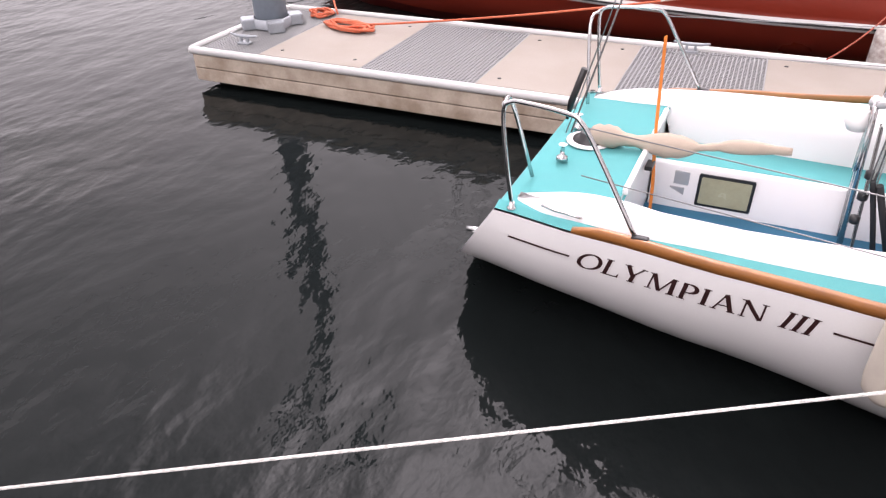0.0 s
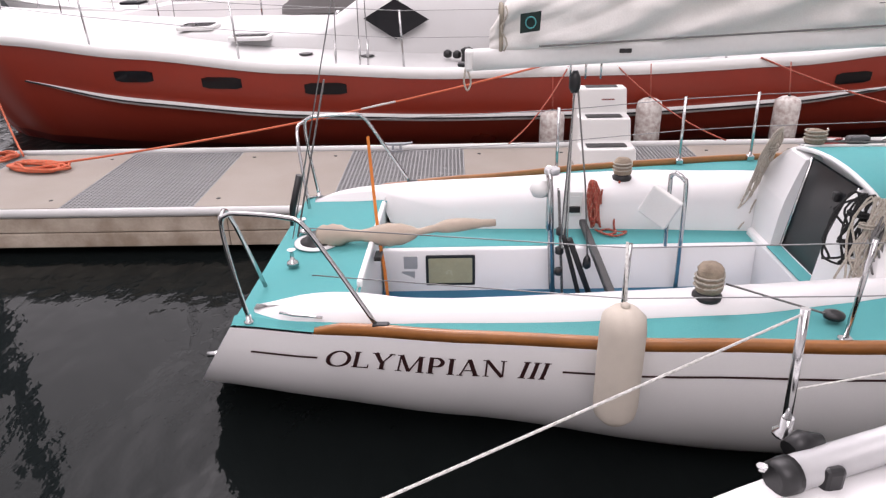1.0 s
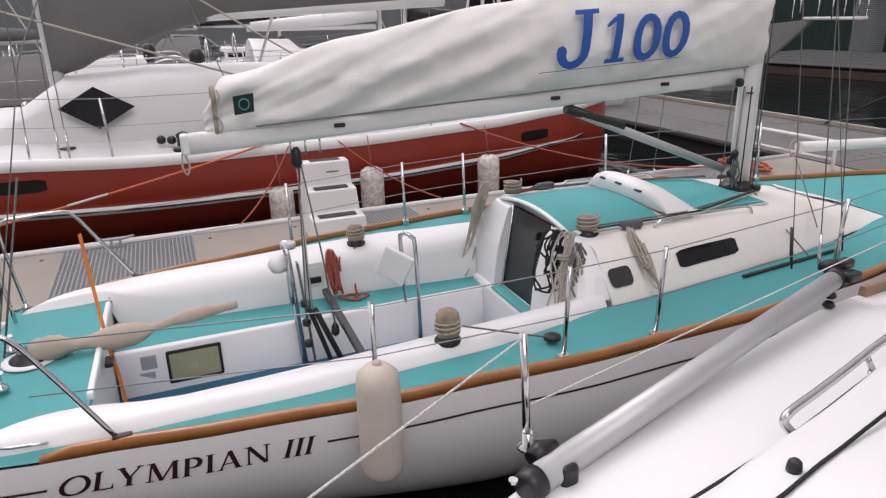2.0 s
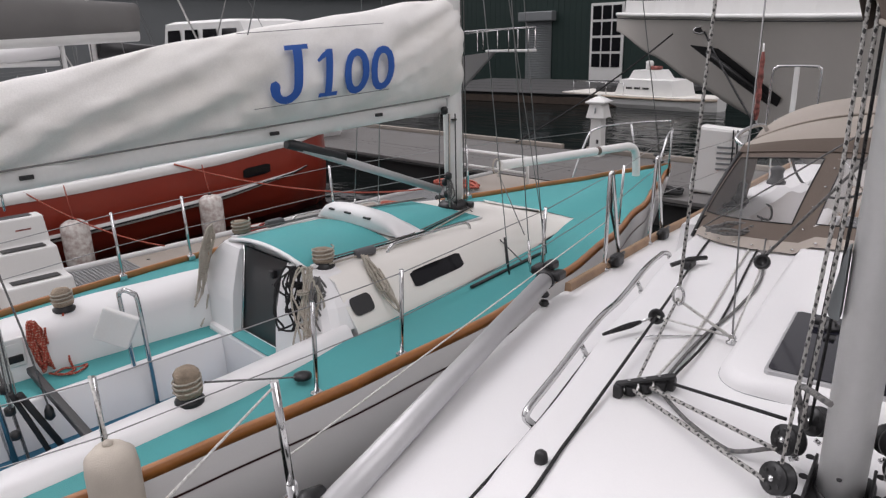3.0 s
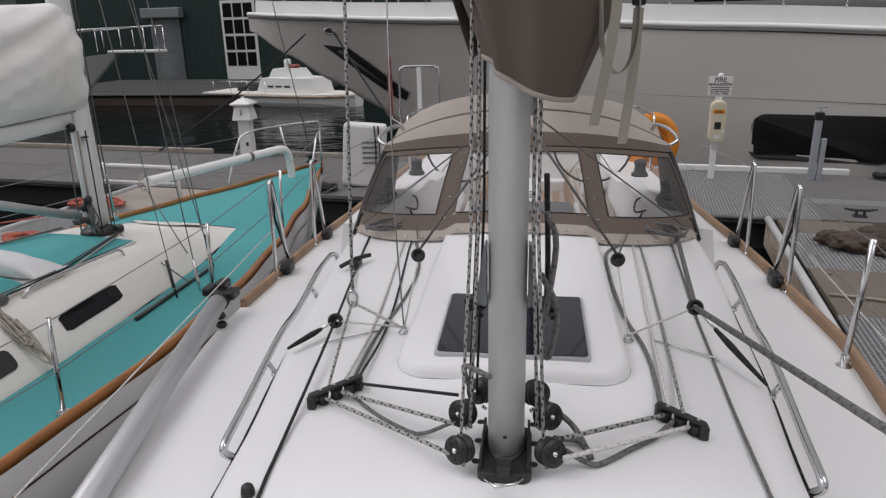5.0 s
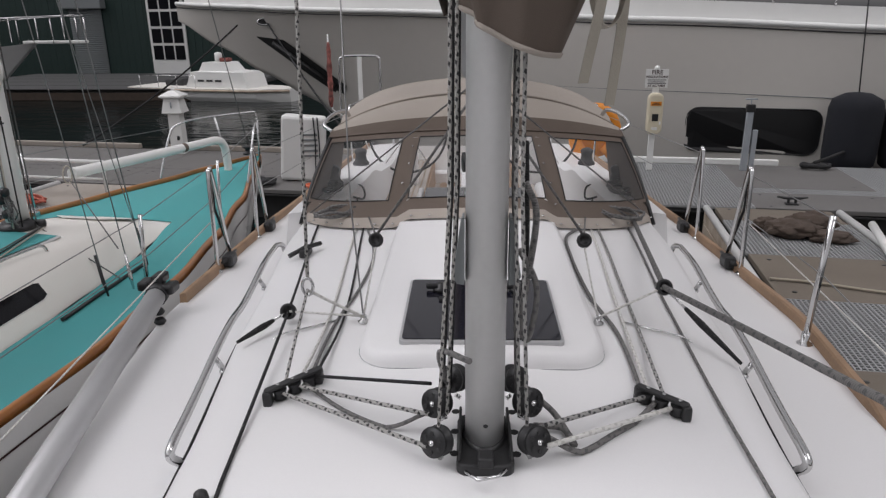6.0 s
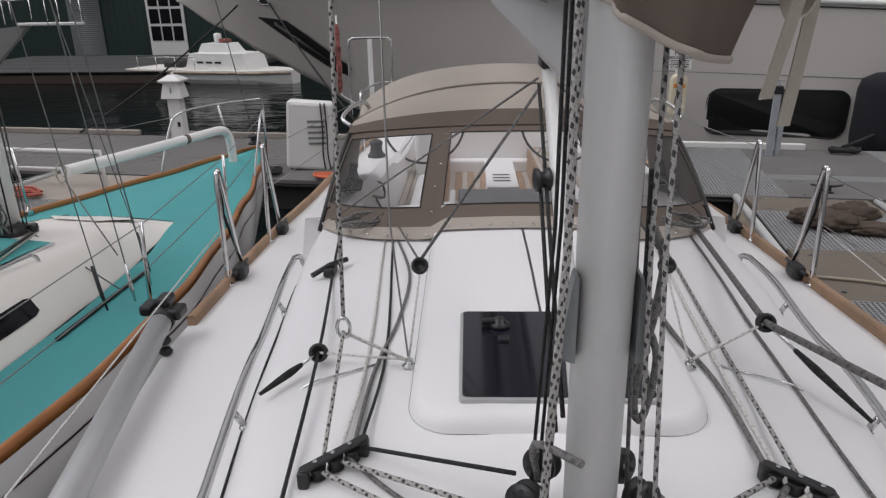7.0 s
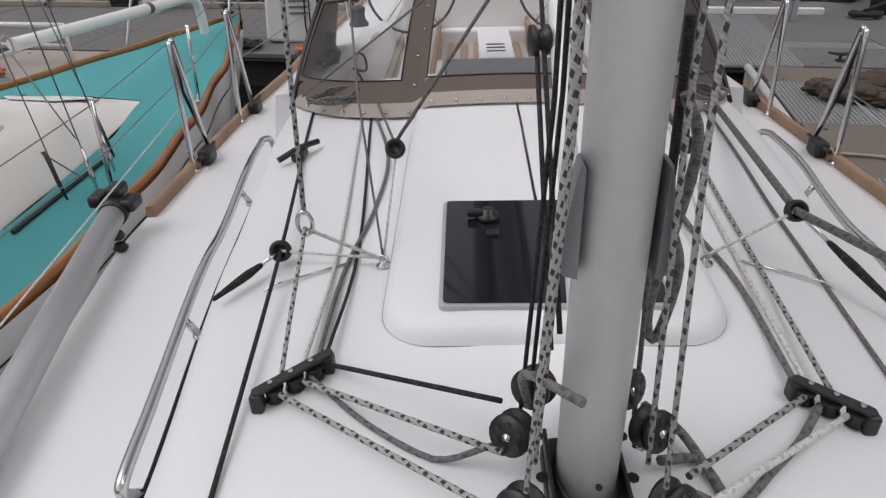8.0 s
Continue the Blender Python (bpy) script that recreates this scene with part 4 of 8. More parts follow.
part("lazy_jack", tube([(4.2, -0.2, 2.85), (5.6, -0.12, 6.5)], 0.004, 5), WIRE, nxt)
part("lazy_jack", tube([(4.2, 0.2, 2.85), (5.6, 0.12, 6.5)], 0.004, 5), WIRE, nxt)
for u, v in ((5.7, 1.02), (6.3, 0.9)):
    part("lower_shroud", tube([(u, -v, 1.12), (6.08, -0.05, 6.0)], 0.0035, 5), WIRE, nxt)
    part("turnbuckle", tube([(u, -v, 1.1), (u, -(v - 0.02), 1.2), (u, -(v - 0.05), 1.38)], [0.006, 0.012, 0.008], 8), DARKGREY, nxt)
part("forestay", tube([(9.75, 0, 1.2), (6.25, 0, 11.5)], 0.005, 6), WIRE, nxt)
part("furler_drum", lathe([(0.07, 0), (0.07, 0.02), (0.04, 0.03), (0.04, 0.07), (0.07, 0.08), (0.07, 0.1)], 14, (9.68, 0, 1.28)), BLACK, nxt)
part("backstay", tube([(0.82, 0, 0.95), (1.25, 0, 2.6), (6.2, 0, 12.6)], 0.004, 6), WIRE, nxt)
part("backstay_tackle", tube([(0.86, -0.02, 0.97), (1.13, -0.02, 2.0)], 0.006, 6), R_GREY, nxt)
part("outboard_tiller_pole", tube([(0.74, 0.30, 0.92), (0.76, 0.30, 1.05), (0.83, 0.31, 1.29)], [0.012, 0.024, 0.024], 8), BLACK, nxt, "black extension pole")
# tiller with its cover
til = spline([(1.0, 0.0, 0.97), (1.25, -0.04, 0.99), (1.55, -0.05, 1.0), (1.85, -0.04, 1.05), (2.17, -0.02, 1.07)], 8)
rad = [0.05 + 0.018 * math.sin(i * 0.55) + 0.012 * noise.noise((i * 0.7, 0, 0)) for i in range(len(til))]
rad = [r * (1.15 if i < len(til) * 0.55 else 0.68) for i, r in enumerate(rad)]
part("tiller_cover", tube(wobble(til, 0.012, 2), rad, 12), TANCLOTH, nxt, "crumpled tan tiller cover")
part("rudder_head", lathe([(0.11, 0), (0.11, 0.012), (0.07, 0.02), (0.06, 0.06)], 16, (0.98, 0.0, 0.925)), BLACK, nxt)
part("rudder_trim", lathe([(0.15, 0), (0.15, 0.006), (0.11, 0.01)], 20, (0.98, 0.0, 0.922)), GELCOAT, nxt)
for u, v in ((0.9, -0.35), (0.86, 0.15)):
    part("deck_fitting", lathe([(0.04, 0), (0.035, 0.02), (0.015, 0.03), (0.012, 0.09), (0.028, 0.1)], 10, (u, v, 0.93)), STEEL, nxt)
part("deck_cleat", tube([(0.98, -0.99, 0.955), (1.06, -1.01, 0.95), (1.14, -1.02, 0.95), (1.22, -1.04, 0.955)], 0.008, 6), STEEL, nxt)
part("tiller_strap", ribbon(spline([(1.3, 0.45, 1.52), (1.34, 0.28, 1.2), (1.39, 0.05, 0.95), (1.42, 0.02, 0.7), (1.44, -0.02, 0.42)], 5), 0.035, (0.4, 0.9, 0)), WEBBING, nxt, "orange webbing strap")
part("aft_jam_cleat", block(1.39, -0.02, 0.83, 0.05, 0.12, 0.03, 0.008), BLACK, nxt)
# far seat front: instrument window and vents
part("engine_panel", plate(rounded(0.36, 0.24, 0.012), 0.012, pose(1.86, 0.348, 0.54, 90, 0, 1.5)), BLACK, nxt, "black-framed engine panel window")
part("engine_panel_face", plate(rounded(0.32, 0.20, 0.008), 0.004, pose(1.86, 0.335, 0.54, 90, 0, 1.5)), DIALFACE, nxt)
for du, dz in ((-0.29, 0.06), (-0.31, -0.06)):
    part("switch_plate", block(1.86 + du, 0.34, 0.545 + dz, 0.1, 0.012, 0.1, 0.003), ALU, nxt)
# mainsheet pedestal in the cockpit
part("traveller_bar", block(2.85, 0, 0.79, 0.05, 1.3, 0.05, 0.01), DARKGREY, nxt)
for dv in (-0.06, 0.06):
    part("pedestal_post", tube([(2.6, 0.3 + dv, 0.38), (2.55, 0.3 + dv, 1.2), (2.54, 0.3 + dv * 0.5, 1.33)], 0.018, 8), STEEL, nxt)
part("pedestal_sheave", lathe([(0.05, 0), (0.055, 0.02), (0.05, 0.04)], 14, (2.56, 0.3, 1.29)), ALU, nxt)
part("compass", lathe([(0.0, -0.06), (0.05, -0.05), (0.075, 0.0), (0.05, 0.05), (0, 0.06)], 16, (2.485, 0.31, 1.18)), PVCWHITE, nxt, "white bulkhead compass cover")
for k in range(4):
    part("mainsheet_fall", tube([(2.6 + 0.02 * k, 0.02 + 0.03 * k, 0.85), (2.63, -0.02 + 0.015 * k, 1.95)], 0.005, 5), R_WHITE if k % 2 else R_GREY, nxt)
part("mainsheet_block", lathe([(0.02, 0), (0.035, 0.03), (0.035, 0.09), (0.015, 0.13)], 10, (2.63, 0, 1.9)), BLACK, nxt)
for k in range(3):
    part("bail", tube([(2.6 + 0.09 * k, 0, 1.98), (2.6 + 0.09 * k, 0, 2.2)], 0.006, 6), STEEL, nxt)
part("mainsheet_tail", tube(spline([(2.62, 0.02, 0.95), (2.7, 0.08, 0.68), (2.78, 0.16, 0.40)], 5), 0.016, 8), RUBBER, nxt)
part("instrument_label", block(2.79, 0.728, 0.95, 0.08, 0.01, 0.03), PVCWHITE, nxt)
part("mainsheet_wheel", tube([(2.54, 0.24 + 0.04 * math.cos(a), 1.1 + 0.2 * math.sin(a)) for a in [2 * math.pi * k / 20 for k in range(20)]], 0.012, 6, True), STEEL, nxt)
for k in range(5):
    part("tackle_strand", tube([(2.6, 0.18 + 0.02 * k, 1.2), (2.66, 0.14 + 0.02 * k, 0.4)], 0.006, 5), (R_GREY, R_BLACK, R_GREY, R_WHITE, R_BLACK)[k], nxt)
for z in (0.62, 0.78, 0.92):
    part("tackle_block", lathe([(0.012, 0), (0.03, 0.01), (0.03, 0.05), (0.012, 0.06)], 10, (2.61, 0.1, z)), BLACK, nxt)
part("extension_pole", tube([(2.66, 0.02, 0.93), (2.86, 0.14, 0.40)], 0.02, 8), RUBBER, nxt, "black foam-gripped tiller extension")
part("pole_strap", tube([(2.65, 0.0, 1.93), (2.74, 0.02, 1.3), (2.79, 0.04, 0.8)], 0.006, 5), R_GREY, nxt)
part("tackle_foot", lathe([(0.012, 0), (0.03, 0.02), (0.025, 0.07), (0.01, 0.1)], 10, (2.79, 0.04, 0.70)), BLACK, nxt)
# throttle stalk, instrument box
part("throttle_box", block(2.79, 0.745, 0.90, 0.14, 0.03, 0.2, 0.01), PVCWHITE, nxt)
part("throttle_lens", block(2.79, 0.727, 0.86, 0.1, 0.02, 0.05, 0.006), BLACK, nxt)
for k in (-1, 1):
    part("stalk", tube(spline([(3.47 + 0.035 * k, 0.39 - 0.05 * k, 0.38), (3.43 + 0.04 * k, 0.34 - 0.05 * k, 1.15), (3.41 + 0.03 * k, 0.32 - 0.03 * k, 1.25), (3.4, 0.32, 1.28)], 5), 0.016, 8), STEEL, nxt)
part("instrument_pod", block(3.30, 0.26, 1.06, 0.05, 0.23, 0.23, 0.012, turn=Matrix.Rotation(0.95, 4, "Z") @ Matrix.Rotation(0.45, 4, "X")), PVCWHITE, nxt, "white instrument pod")
# winches, covered in fleece
for u, v, z, h in ((3.22, -1.0, 1.05, 0.19), (3.18, 0.94, 1.03, 0.16), (4.40, -0.53, 1.375, 0.13), (4.40, 0.57, 1.37, 0.13)):
    w = part("winch", lathe([(0.075, 0), (0.075, 0.02), (0.06, 0.03), (0.056, 0.06), (0.066, 0.07)], 16, (u, v, z)), BLACK, nxt)
    pts = [[(u + (rr + 0.012 * noise.noise((k * 1.3, zz * 30, u))) * math.cos(2 * math.pi * k / 14), v + (rr + 0.012 * noise.noise((k * 1.7, zz * 30, v))) * math.sin(2 * math.pi * k / 14), z + zz) for k in range(14)] for rr, zz in ((0.064, 0.045), (0.072, 0.07), (0.062, h - 0.06), (0.068, h - 0.025), (0.05, h), (0.02, h + 0.008))]
    part("winch_cover", loft(pts, True, True, True), SHEEPSKIN, w, "dirty cream fleece winch cover")
    part("winch_rope", tube([(u + 0.072 * math.cos(a * 0.7), v + 0.072 * math.sin(a * 0.7), z + 0.06 + 0.003 * a) for a in range(28)], 0.006, 5), R_TAN, w)


def hank(name, at, lean, mat, length, turns, r, spread, seed, parent):
    """A hung coil of rope: slack loops of uneven length draped from one point."""
    rnd = random.Random(seed)
    pts = []
    for i in range(turns):
        ln, ox, sp = length * rnd.uniform(0.45, 1.0), rnd.gauss(0, 0.5) * spread, spread * rnd.uniform(0.15, 0.55)
        bow = rnd.uniform(-0.4, 0.4) * spread
        for dx, dz in ((ox * 0.5, 0.025), (ox * 0.8 - sp + bow, -ln * 0.3), (ox - sp, -ln * 0.7), (ox - sp * 0.5, -ln * 0.95), (ox + rnd.uniform(-0.3, 0.3) * spread, -ln), (ox + sp * 0.7, -ln * 0.9), (ox + sp, -ln * 0.6), (ox * 0.8 + sp + bow, -ln * 0.25)):
            out = rnd.uniform(-0.03, 0.03)
            dx += rnd.uniform(-0.2, 0.2) * spread
            pts.append((at[0] + lean[0] * -dz + dx * lean[2] + out * lean[3], at[1] + lean[1] * -dz + dx * lean[3] + out * lean[2], at[2] + dz))
    rope = part(name, tube(spline(pts, 4), r, 6), mat, parent)
    ring = [(at[0] + lean[0] * 0.18 * length + (spread * 0.5 * math.cos(k * 0.7)) * lean[2] + 0.03 * math.sin(k * 0.7) * lean[3], at[1] + lean[1] * 0.18 * length + spread * 0.5 * math.cos(k * 0.7) * lean[3] - 0.03 * math.sin(k * 0.7) * lean[2], at[2] - 0.18 * length - 0.002 * k) for k in range(20)]
    part("rope_wrap", tube(ring, r, 6), mat, rope)
    return rope


hank("hung_rope", (4.2, 0.68, 1.46), (-0.26, 0.02, 0.75, 0.65), R_TAN, 0.56, 13, 0.0065, 0.11, 5, nxt)
hank("hung_rope", (4.16, -0.66, 1.44), (-0.16, -0.14, 0.8, -0.6), R_TAN, 0.64, 10, 0.0065, 0.085, 7, nxt)
hank("hung_rope", (4.17, -0.55, 1.42), (-0.16, -0.1, 0.8, -0.6), R_BLACK, 0.42, 8, 0.007, 0.13, 6, nxt)
hank("hung_rope", (4.24, -0.69, 1.36), (-0.1, -0.28, 1, 0.1), R_GREY, 0.4, 7, 0.0065, 0.08, 16, nxt)
hank("hung_rope", (4.62, -0.70, 1.41), (0.12, -0.9, 1, 0.1), R_TAN, 0.31, 9, 0.0065, 0.045, 8, nxt)
hank("hung_rope", (2.93, 0.755, 1.05), (0.1, -0.25, 1, 0.15), R_RED, 0.33, 11, 0.0085, 0.045, 9, nxt)
part("loose_rope", tube(wobble(spline([(2.95, 0.66, 0.72), (3.02, 0.58, 0.715), (3.1, 0.62, 0.715), (3.05, 0.68, 0.715), (2.98, 0.62, 0.72), (3.08, 0.55, 0.715), (3.18, 0.63, 0.715), (3.1, 0.7, 0.72), (3.14, 0.85, 1.0), (3.18, 0.93, 1.08)], 6), 0.006, 3), 0.0085, 6), R_RED, nxt)
part("loose_rope", tube(spline([(4.12, 0.68, 0.95), (4.08, 0.69, 0.8), (4.02, 0.66, 0.72)], 5), 0.0075, 6), R_TAN, nxt)
part("loose_rope", tube(wobble(spline([(4.04, -0.66, 0.86), (3.98, -0.7, 0.8), (4.0, -0.78, 0.98), (3.9, -0.74, 0.95), (3.96, -0.66, 0.82)], 6), 0.006, 5), 0.0075, 6), R_TAN, nxt)
# tackle and lines round the mast foot
for k, (y, m) in enumerate(((-0.09, R_TAN), (-0.06, R_GREY), (0.08, R_GREY), (-0.11, R_BLACK))):
    part("mast_line", tube([(6.0 + 0.02 * k, y, 1.42), (6.03 + 0.015 * k, y * 0.9, 2.2)], 0.0055, 5), m, nxt)
for z, y in ((1.5, -0.08), (1.6, -0.06), (1.66, -0.1), (2.2, -0.07), (2.24, 0.03)):
    part("mast_tackle", lathe([(0.012, 0), (0.03, 0.012), (0.03, 0.05), (0.012, 0.065)], 10, (5.98, y, z)), (DARKGREY, BLACK)[z > 1.55], nxt)
part("mast_button", lathe([(0.0, 0), (0.028, 0.004), (0.028, 0.012)], 12, (6.1, -0.058, 2.14)), BLACK, nxt)
hank("mast_coil", (6.0, -0.09, 1.66), (0.0, -0.1, 1, 0.2), R_GREY, 0.22, 5, 0.006, 0.035, 21, nxt)
part("winch_sheet", tube(spline([(3.3, -1.02, 1.14), (3.6, -1.12, 1.08), (3.75, -1.18, 1.055)], 4), 0.006, 6), R_GREY, nxt)
part("footblock", lathe([(0.02, 0), (0.05, 0.01), (0.05, 0.03), (0.02, 0.04)], 12, (3.78, -1.18, 1.03)), BLACK, nxt)
for k, (v, z) in enumerate(((0.53, 1.385), (0.565, 1.38), (0.60, 1.37))):
    for s in (-1, 1):
        part("halyard", tube([(4.4, s * v, z + 0.045), (5.2, s * (v - 0.03), z + 0.04), (6.05, s * (v * 0.5), 1.43)], 0.006, 5), (R_GREY, R_BLACK, R_TAN)[k], nxt)
for a, b in (((6.17, 0.12, 1.4), (7.3, 0.55, 1.13)), ((6.17, -0.12, 1.4), (5.9, -0.98, 1.14)), ((6.72, 0, 1.6), (6.2, -0.75, 1.25))):
    part("control_line", tube([a, b], 0.005, 5), R_GREY, nxt)

# hull lettering and cove stripe
THICK, THIN, SERIF = 0.17, 0.07, 0.05


def foot(x, y, half=0.15):
    return [(x - half, y), (x + half, y)], [SERIF, SERIF]


def stem(x0, x1, w, y0=0.0, y1=1.0):
    return [(x0, y0), (x1, y1)], [w, w]


def bowl(cx, cy, rx, ry, a0, a1, n=18):
    """A round stroke, thin above and below and thick at the sides."""
    ang = [radians(a0 + (a1 - a0) * k / n) for k in range(n + 1)]
    return [(cx + rx * math.cos(a), cy + ry * math.sin(a)) for a in ang], [THIN + (THICK - THIN) * abs(math.cos(a)) for a in ang]


GLYPHS = {
    "O": (1.06, [bowl(0.5, 0.5, 0.44, 0.48, 0, 360, 28)]),
    "L": (0.78, [stem(0.17, 0.17, THICK), foot(0.17, 0.975), ([(0.02, 0.03), (0.68, 0.03)], [0.06, 0.07]), ([(0.68, 0.0), (0.70, 0.27)], [0.09, 0.02])]),
    "Y": (0.98, [stem(0.42, 0.13, THICK, 0.44), stem(0.46, 0.80, THIN, 0.46), stem(0.45, 0.45, THICK, 0.0, 0.5), foot(0.14, 0.975), foot(0.80, 0.975, 0.12), foot(0.45, 0.025)]),
    "M": (1.24, [stem(0.15, 0.17, THIN), stem(0.57, 0.20, 0.16, 0.02), stem(0.57, 0.96, THIN, 0.02), stem(1.02, 0.99, THICK), foot(0.15, 0.025, 0.13), foot(1.02, 0.025, 0.16), foot(0.13, 0.975, 0.1), foot(1.02, 0.975, 0.12)]),
    "P": (0.78, [stem(0.17, 0.17, THICK), bowl(0.34, 0.72, 0.28, 0.25, 90, -90), ([(0.15, 0.965), (0.36, 0.965)], [0.06, 0.06]), ([(0.2, 0.475), (0.36, 0.475)], [0.06, 0.06]), foot(0.17, 0.025)]),
    "I": (0.40, [stem(0.18, 0.18, THICK), foot(0.18, 0.025), foot(0.18, 0.975)]),
    "A": (0.98, [stem(0.14, 0.45, THIN), stem(0.78, 0.46, THICK), ([(0.24, 0.33), (0.66, 0.33)], [0.06, 0.06]), foot(0.13, 0.025, 0.12), foot(0.78, 0.025)]),
    "N": (1.02, [stem(0.16, 0.16, THIN), stem(0.80, 0.16, 0.16), stem(0.82, 0.82, THIN), foot(0.16, 0.025, 0.12), foot(0.1, 0.975, 0.1), foot(0.82, 0.975, 0.12)]),
}


def serif_word(word, size, gap, slant=0.0):
    """Roman capitals drawn stroke by stroke, each a hair above the last; one mesh a letter, and the word's width."""
    out, x = [], 0.0
    for ch in word:
        vs, fs = [], []
        wide, strokes = GLYPHS[ch]
        for k, (pts, ws) in enumerate(strokes):
            v, f = brush(pts, ws)
            n = len(vs)
            vs += [Vector(((x + q.x + slant * q.y) * size, q.y * size, 0.0003 * k)) for q in v]
            fs += [tuple(i + n for i in q) for q in f]
        out.append(refine(vs, fs, 0.03))
        x += wide + gap
    return out, max(p.x for v, f in out for p in v)


def on_hull(x0, x1, wid, pts, base):
    out = []
    for p in pts:
        u = x0 + (x1 - x0) * p.x / wid
        z = lerp_table(SHEER, u) - base + p.y * 0.98
        x, y = j_side(u, z)
        out.append((x, -(y + 0.003 + p.z), z))
    return out


for word, slant, u0, u1 in (("OLYMPIAN", 0.0, 1.29, 2.19), ("III", 0.22, 2.245, 2.405)):
    glyphs, wid = serif_word(word, 0.112, 0.02, slant)
    for v, f in glyphs:
        part("hull_letter", mesh_of(on_hull(u0, u1, wid, v, 0.205), f), BROWNINK, nxt)


def stripe(u0, u1, base, h, mat):
    rows = []
    for i in range(41):
        u = u0 + (u1 - u0) * i / 40
        z = lerp_table(SHEER, u) - base
        rows.append([(j_side(u, z + d)[0], -(j_side(u, z + d)[1] + 0.003), z + d) for d in (0, h / 2, h)])
    part("cove_stripe", loft(rows), mat, nxt, "thin dark brown cove stripe")


stripe(0.88, 1.24, 0.152, 0.013, BROWNINK)
stripe(2.46, 9.8, 0.152, 0.013, BROWNINK)
part("stern_fitting", tube([(0.36, -0.36, 0.28), (0.26, -0.36, 0.27)], 0.02, 10), STEEL, nxt)


def fender(m, r, h, mat, label, lanyard):
    t = thing("fender", m, label, "fender", "fenders")
    part("body", lathe([(0.0, 0), (r * 0.6, 0.01), (r * 0.93, 0.05), (r, 0.1), (r, h - 0.1), (r * 0.93, h - 0.04), (r * 0.55, h), (0.03, h + 0.01)], 20), mat, t)
    part("eye", lathe([(0.02, h), (0.022, h + 0.02), (0.012, h + 0.03)], 10), BLACK if mat is PATTERN else mat, t)
    part("lanyard", tube([(0, 0, h + 0.04), lanyard], 0.007, 6), R_RED if mat is PATTERN else R_WHITE, t)
    return t


fender(NEXT @ pose(2.68, -1.5, 0.66), 0.104, 0.61, FENDERCLOTH, "cream cloth-covered fender hanging on the racing yacht", (0.02, 0.16, 0.86))

# ---- the white cruising yacht that carries the camera ----
O_BEAM = [(-4.0, 0.04), (-3.4, 0.36), (-2.6, 0.70), (-1.6, 0.99), (-0.5, 1.265), (0.5, 1.45), (1.5, 1.565), (2.5, 1.605), (3.5, 1.60), (4.5, 1.565), (6.0, 1.50), (7.6, 1.40)]
O_SHEER = [(-4.0, 1.54), (-1.0, 1.46), (1.4, 1.40), (2.5, 1.33), (4.5, 1.25), (7.6, 1.2)]
O_ROOF = [(-2.6, 0.40, 0.0), (-1.9, 0.62, 0.04), (-1.0, 0.82, 0.14), (0.0, 0.95, 0.205), (1.0, 1.07, 0.265), (2.2, 1.19, 0.345), (3.0, 1.24, 0.38)]


def deck_z(x, y):
    """Height of deck or coachroof in the yacht's own plan."""
    b, zs = lerp_table(O_BEAM, y), lerp_table(O_SHEER, y)
    base = zs + 0.05 * (1 - min(1, abs(x) / max(b, 0.05)) ** 2)
    w, h = lerp_table(O_ROOF, min(max(y, -2.6), 3.0))
    a = abs(x) / w
    if a < 1.0:
        top = h * (1 - 0.30 * a ** 2.0)
        k = min(1.0, (1 - a) / 0.13)
        k = k * k * (3 - 2 * k)
        return base + top * k
    return base


our = thing("sailing_yacht", OURS, "white cruising yacht with a taupe canvas dodger", "sailboat")
rows = []
for i in range(59):
    y = -4.0 + 11.6 * i / 58
    b, zs = lerp_table(O_BEAM, y), lerp_table(O_SHEER, y)
    zb = -0.35 + 0.35 * max(0, (-2 - y) / 2) ** 2
    sec = []
    for j in range(17):
        a = -1 + 2 * j / 16
        t = math.sin((1 - abs(a)) * math.pi / 2)
        z = zs + (zb - zs) * t
        sec.append((math.copysign(b * (1 - t ** 3.2) ** 0.5, a) if j != 8 else 0.0, y + (0.22 * (zs - z) if y < -2 else 0) * min(1, (-2 - y) / 2 if y < -2 else 0), z))
    rows.append(sec)
part("hull", loft(rows), GLOSSWHITE, our, "glossy white hull")
part("transom", mesh_of(rows[-1], [tuple(range(17))]), GLOSSWHITE, our)
rows = []
for i in range(71):
    y = -4.0 + 6.6 * i / 70
    b = lerp_table(O_BEAM, y)
    w = lerp_table(O_ROOF, min(max(y, -2.6), 3.0))[0]
    w = min(w, b * 0.9)
    half = [w * f for f in (0, 0.15, 0.3, 0.45, 0.6, 0.72, 0.82, 0.87, 0.90, 0.93, 0.955, 0.98, 1.0, 1.02)] + [w * 1.02 + (b - w * 1.02) * f for f in (0.3, 0.65, 1.0)]
    xs = [-x for x in half[::-1]] + half[1:]
    rows.append([(x, y, deck_z(x, y)) for x in xs])
part("deck", loft(rows), GELCOAT, our, "white gelcoat deck and low coachroof")
rear = [q for q in rows[-1] if abs(q[0]) < 1.3]
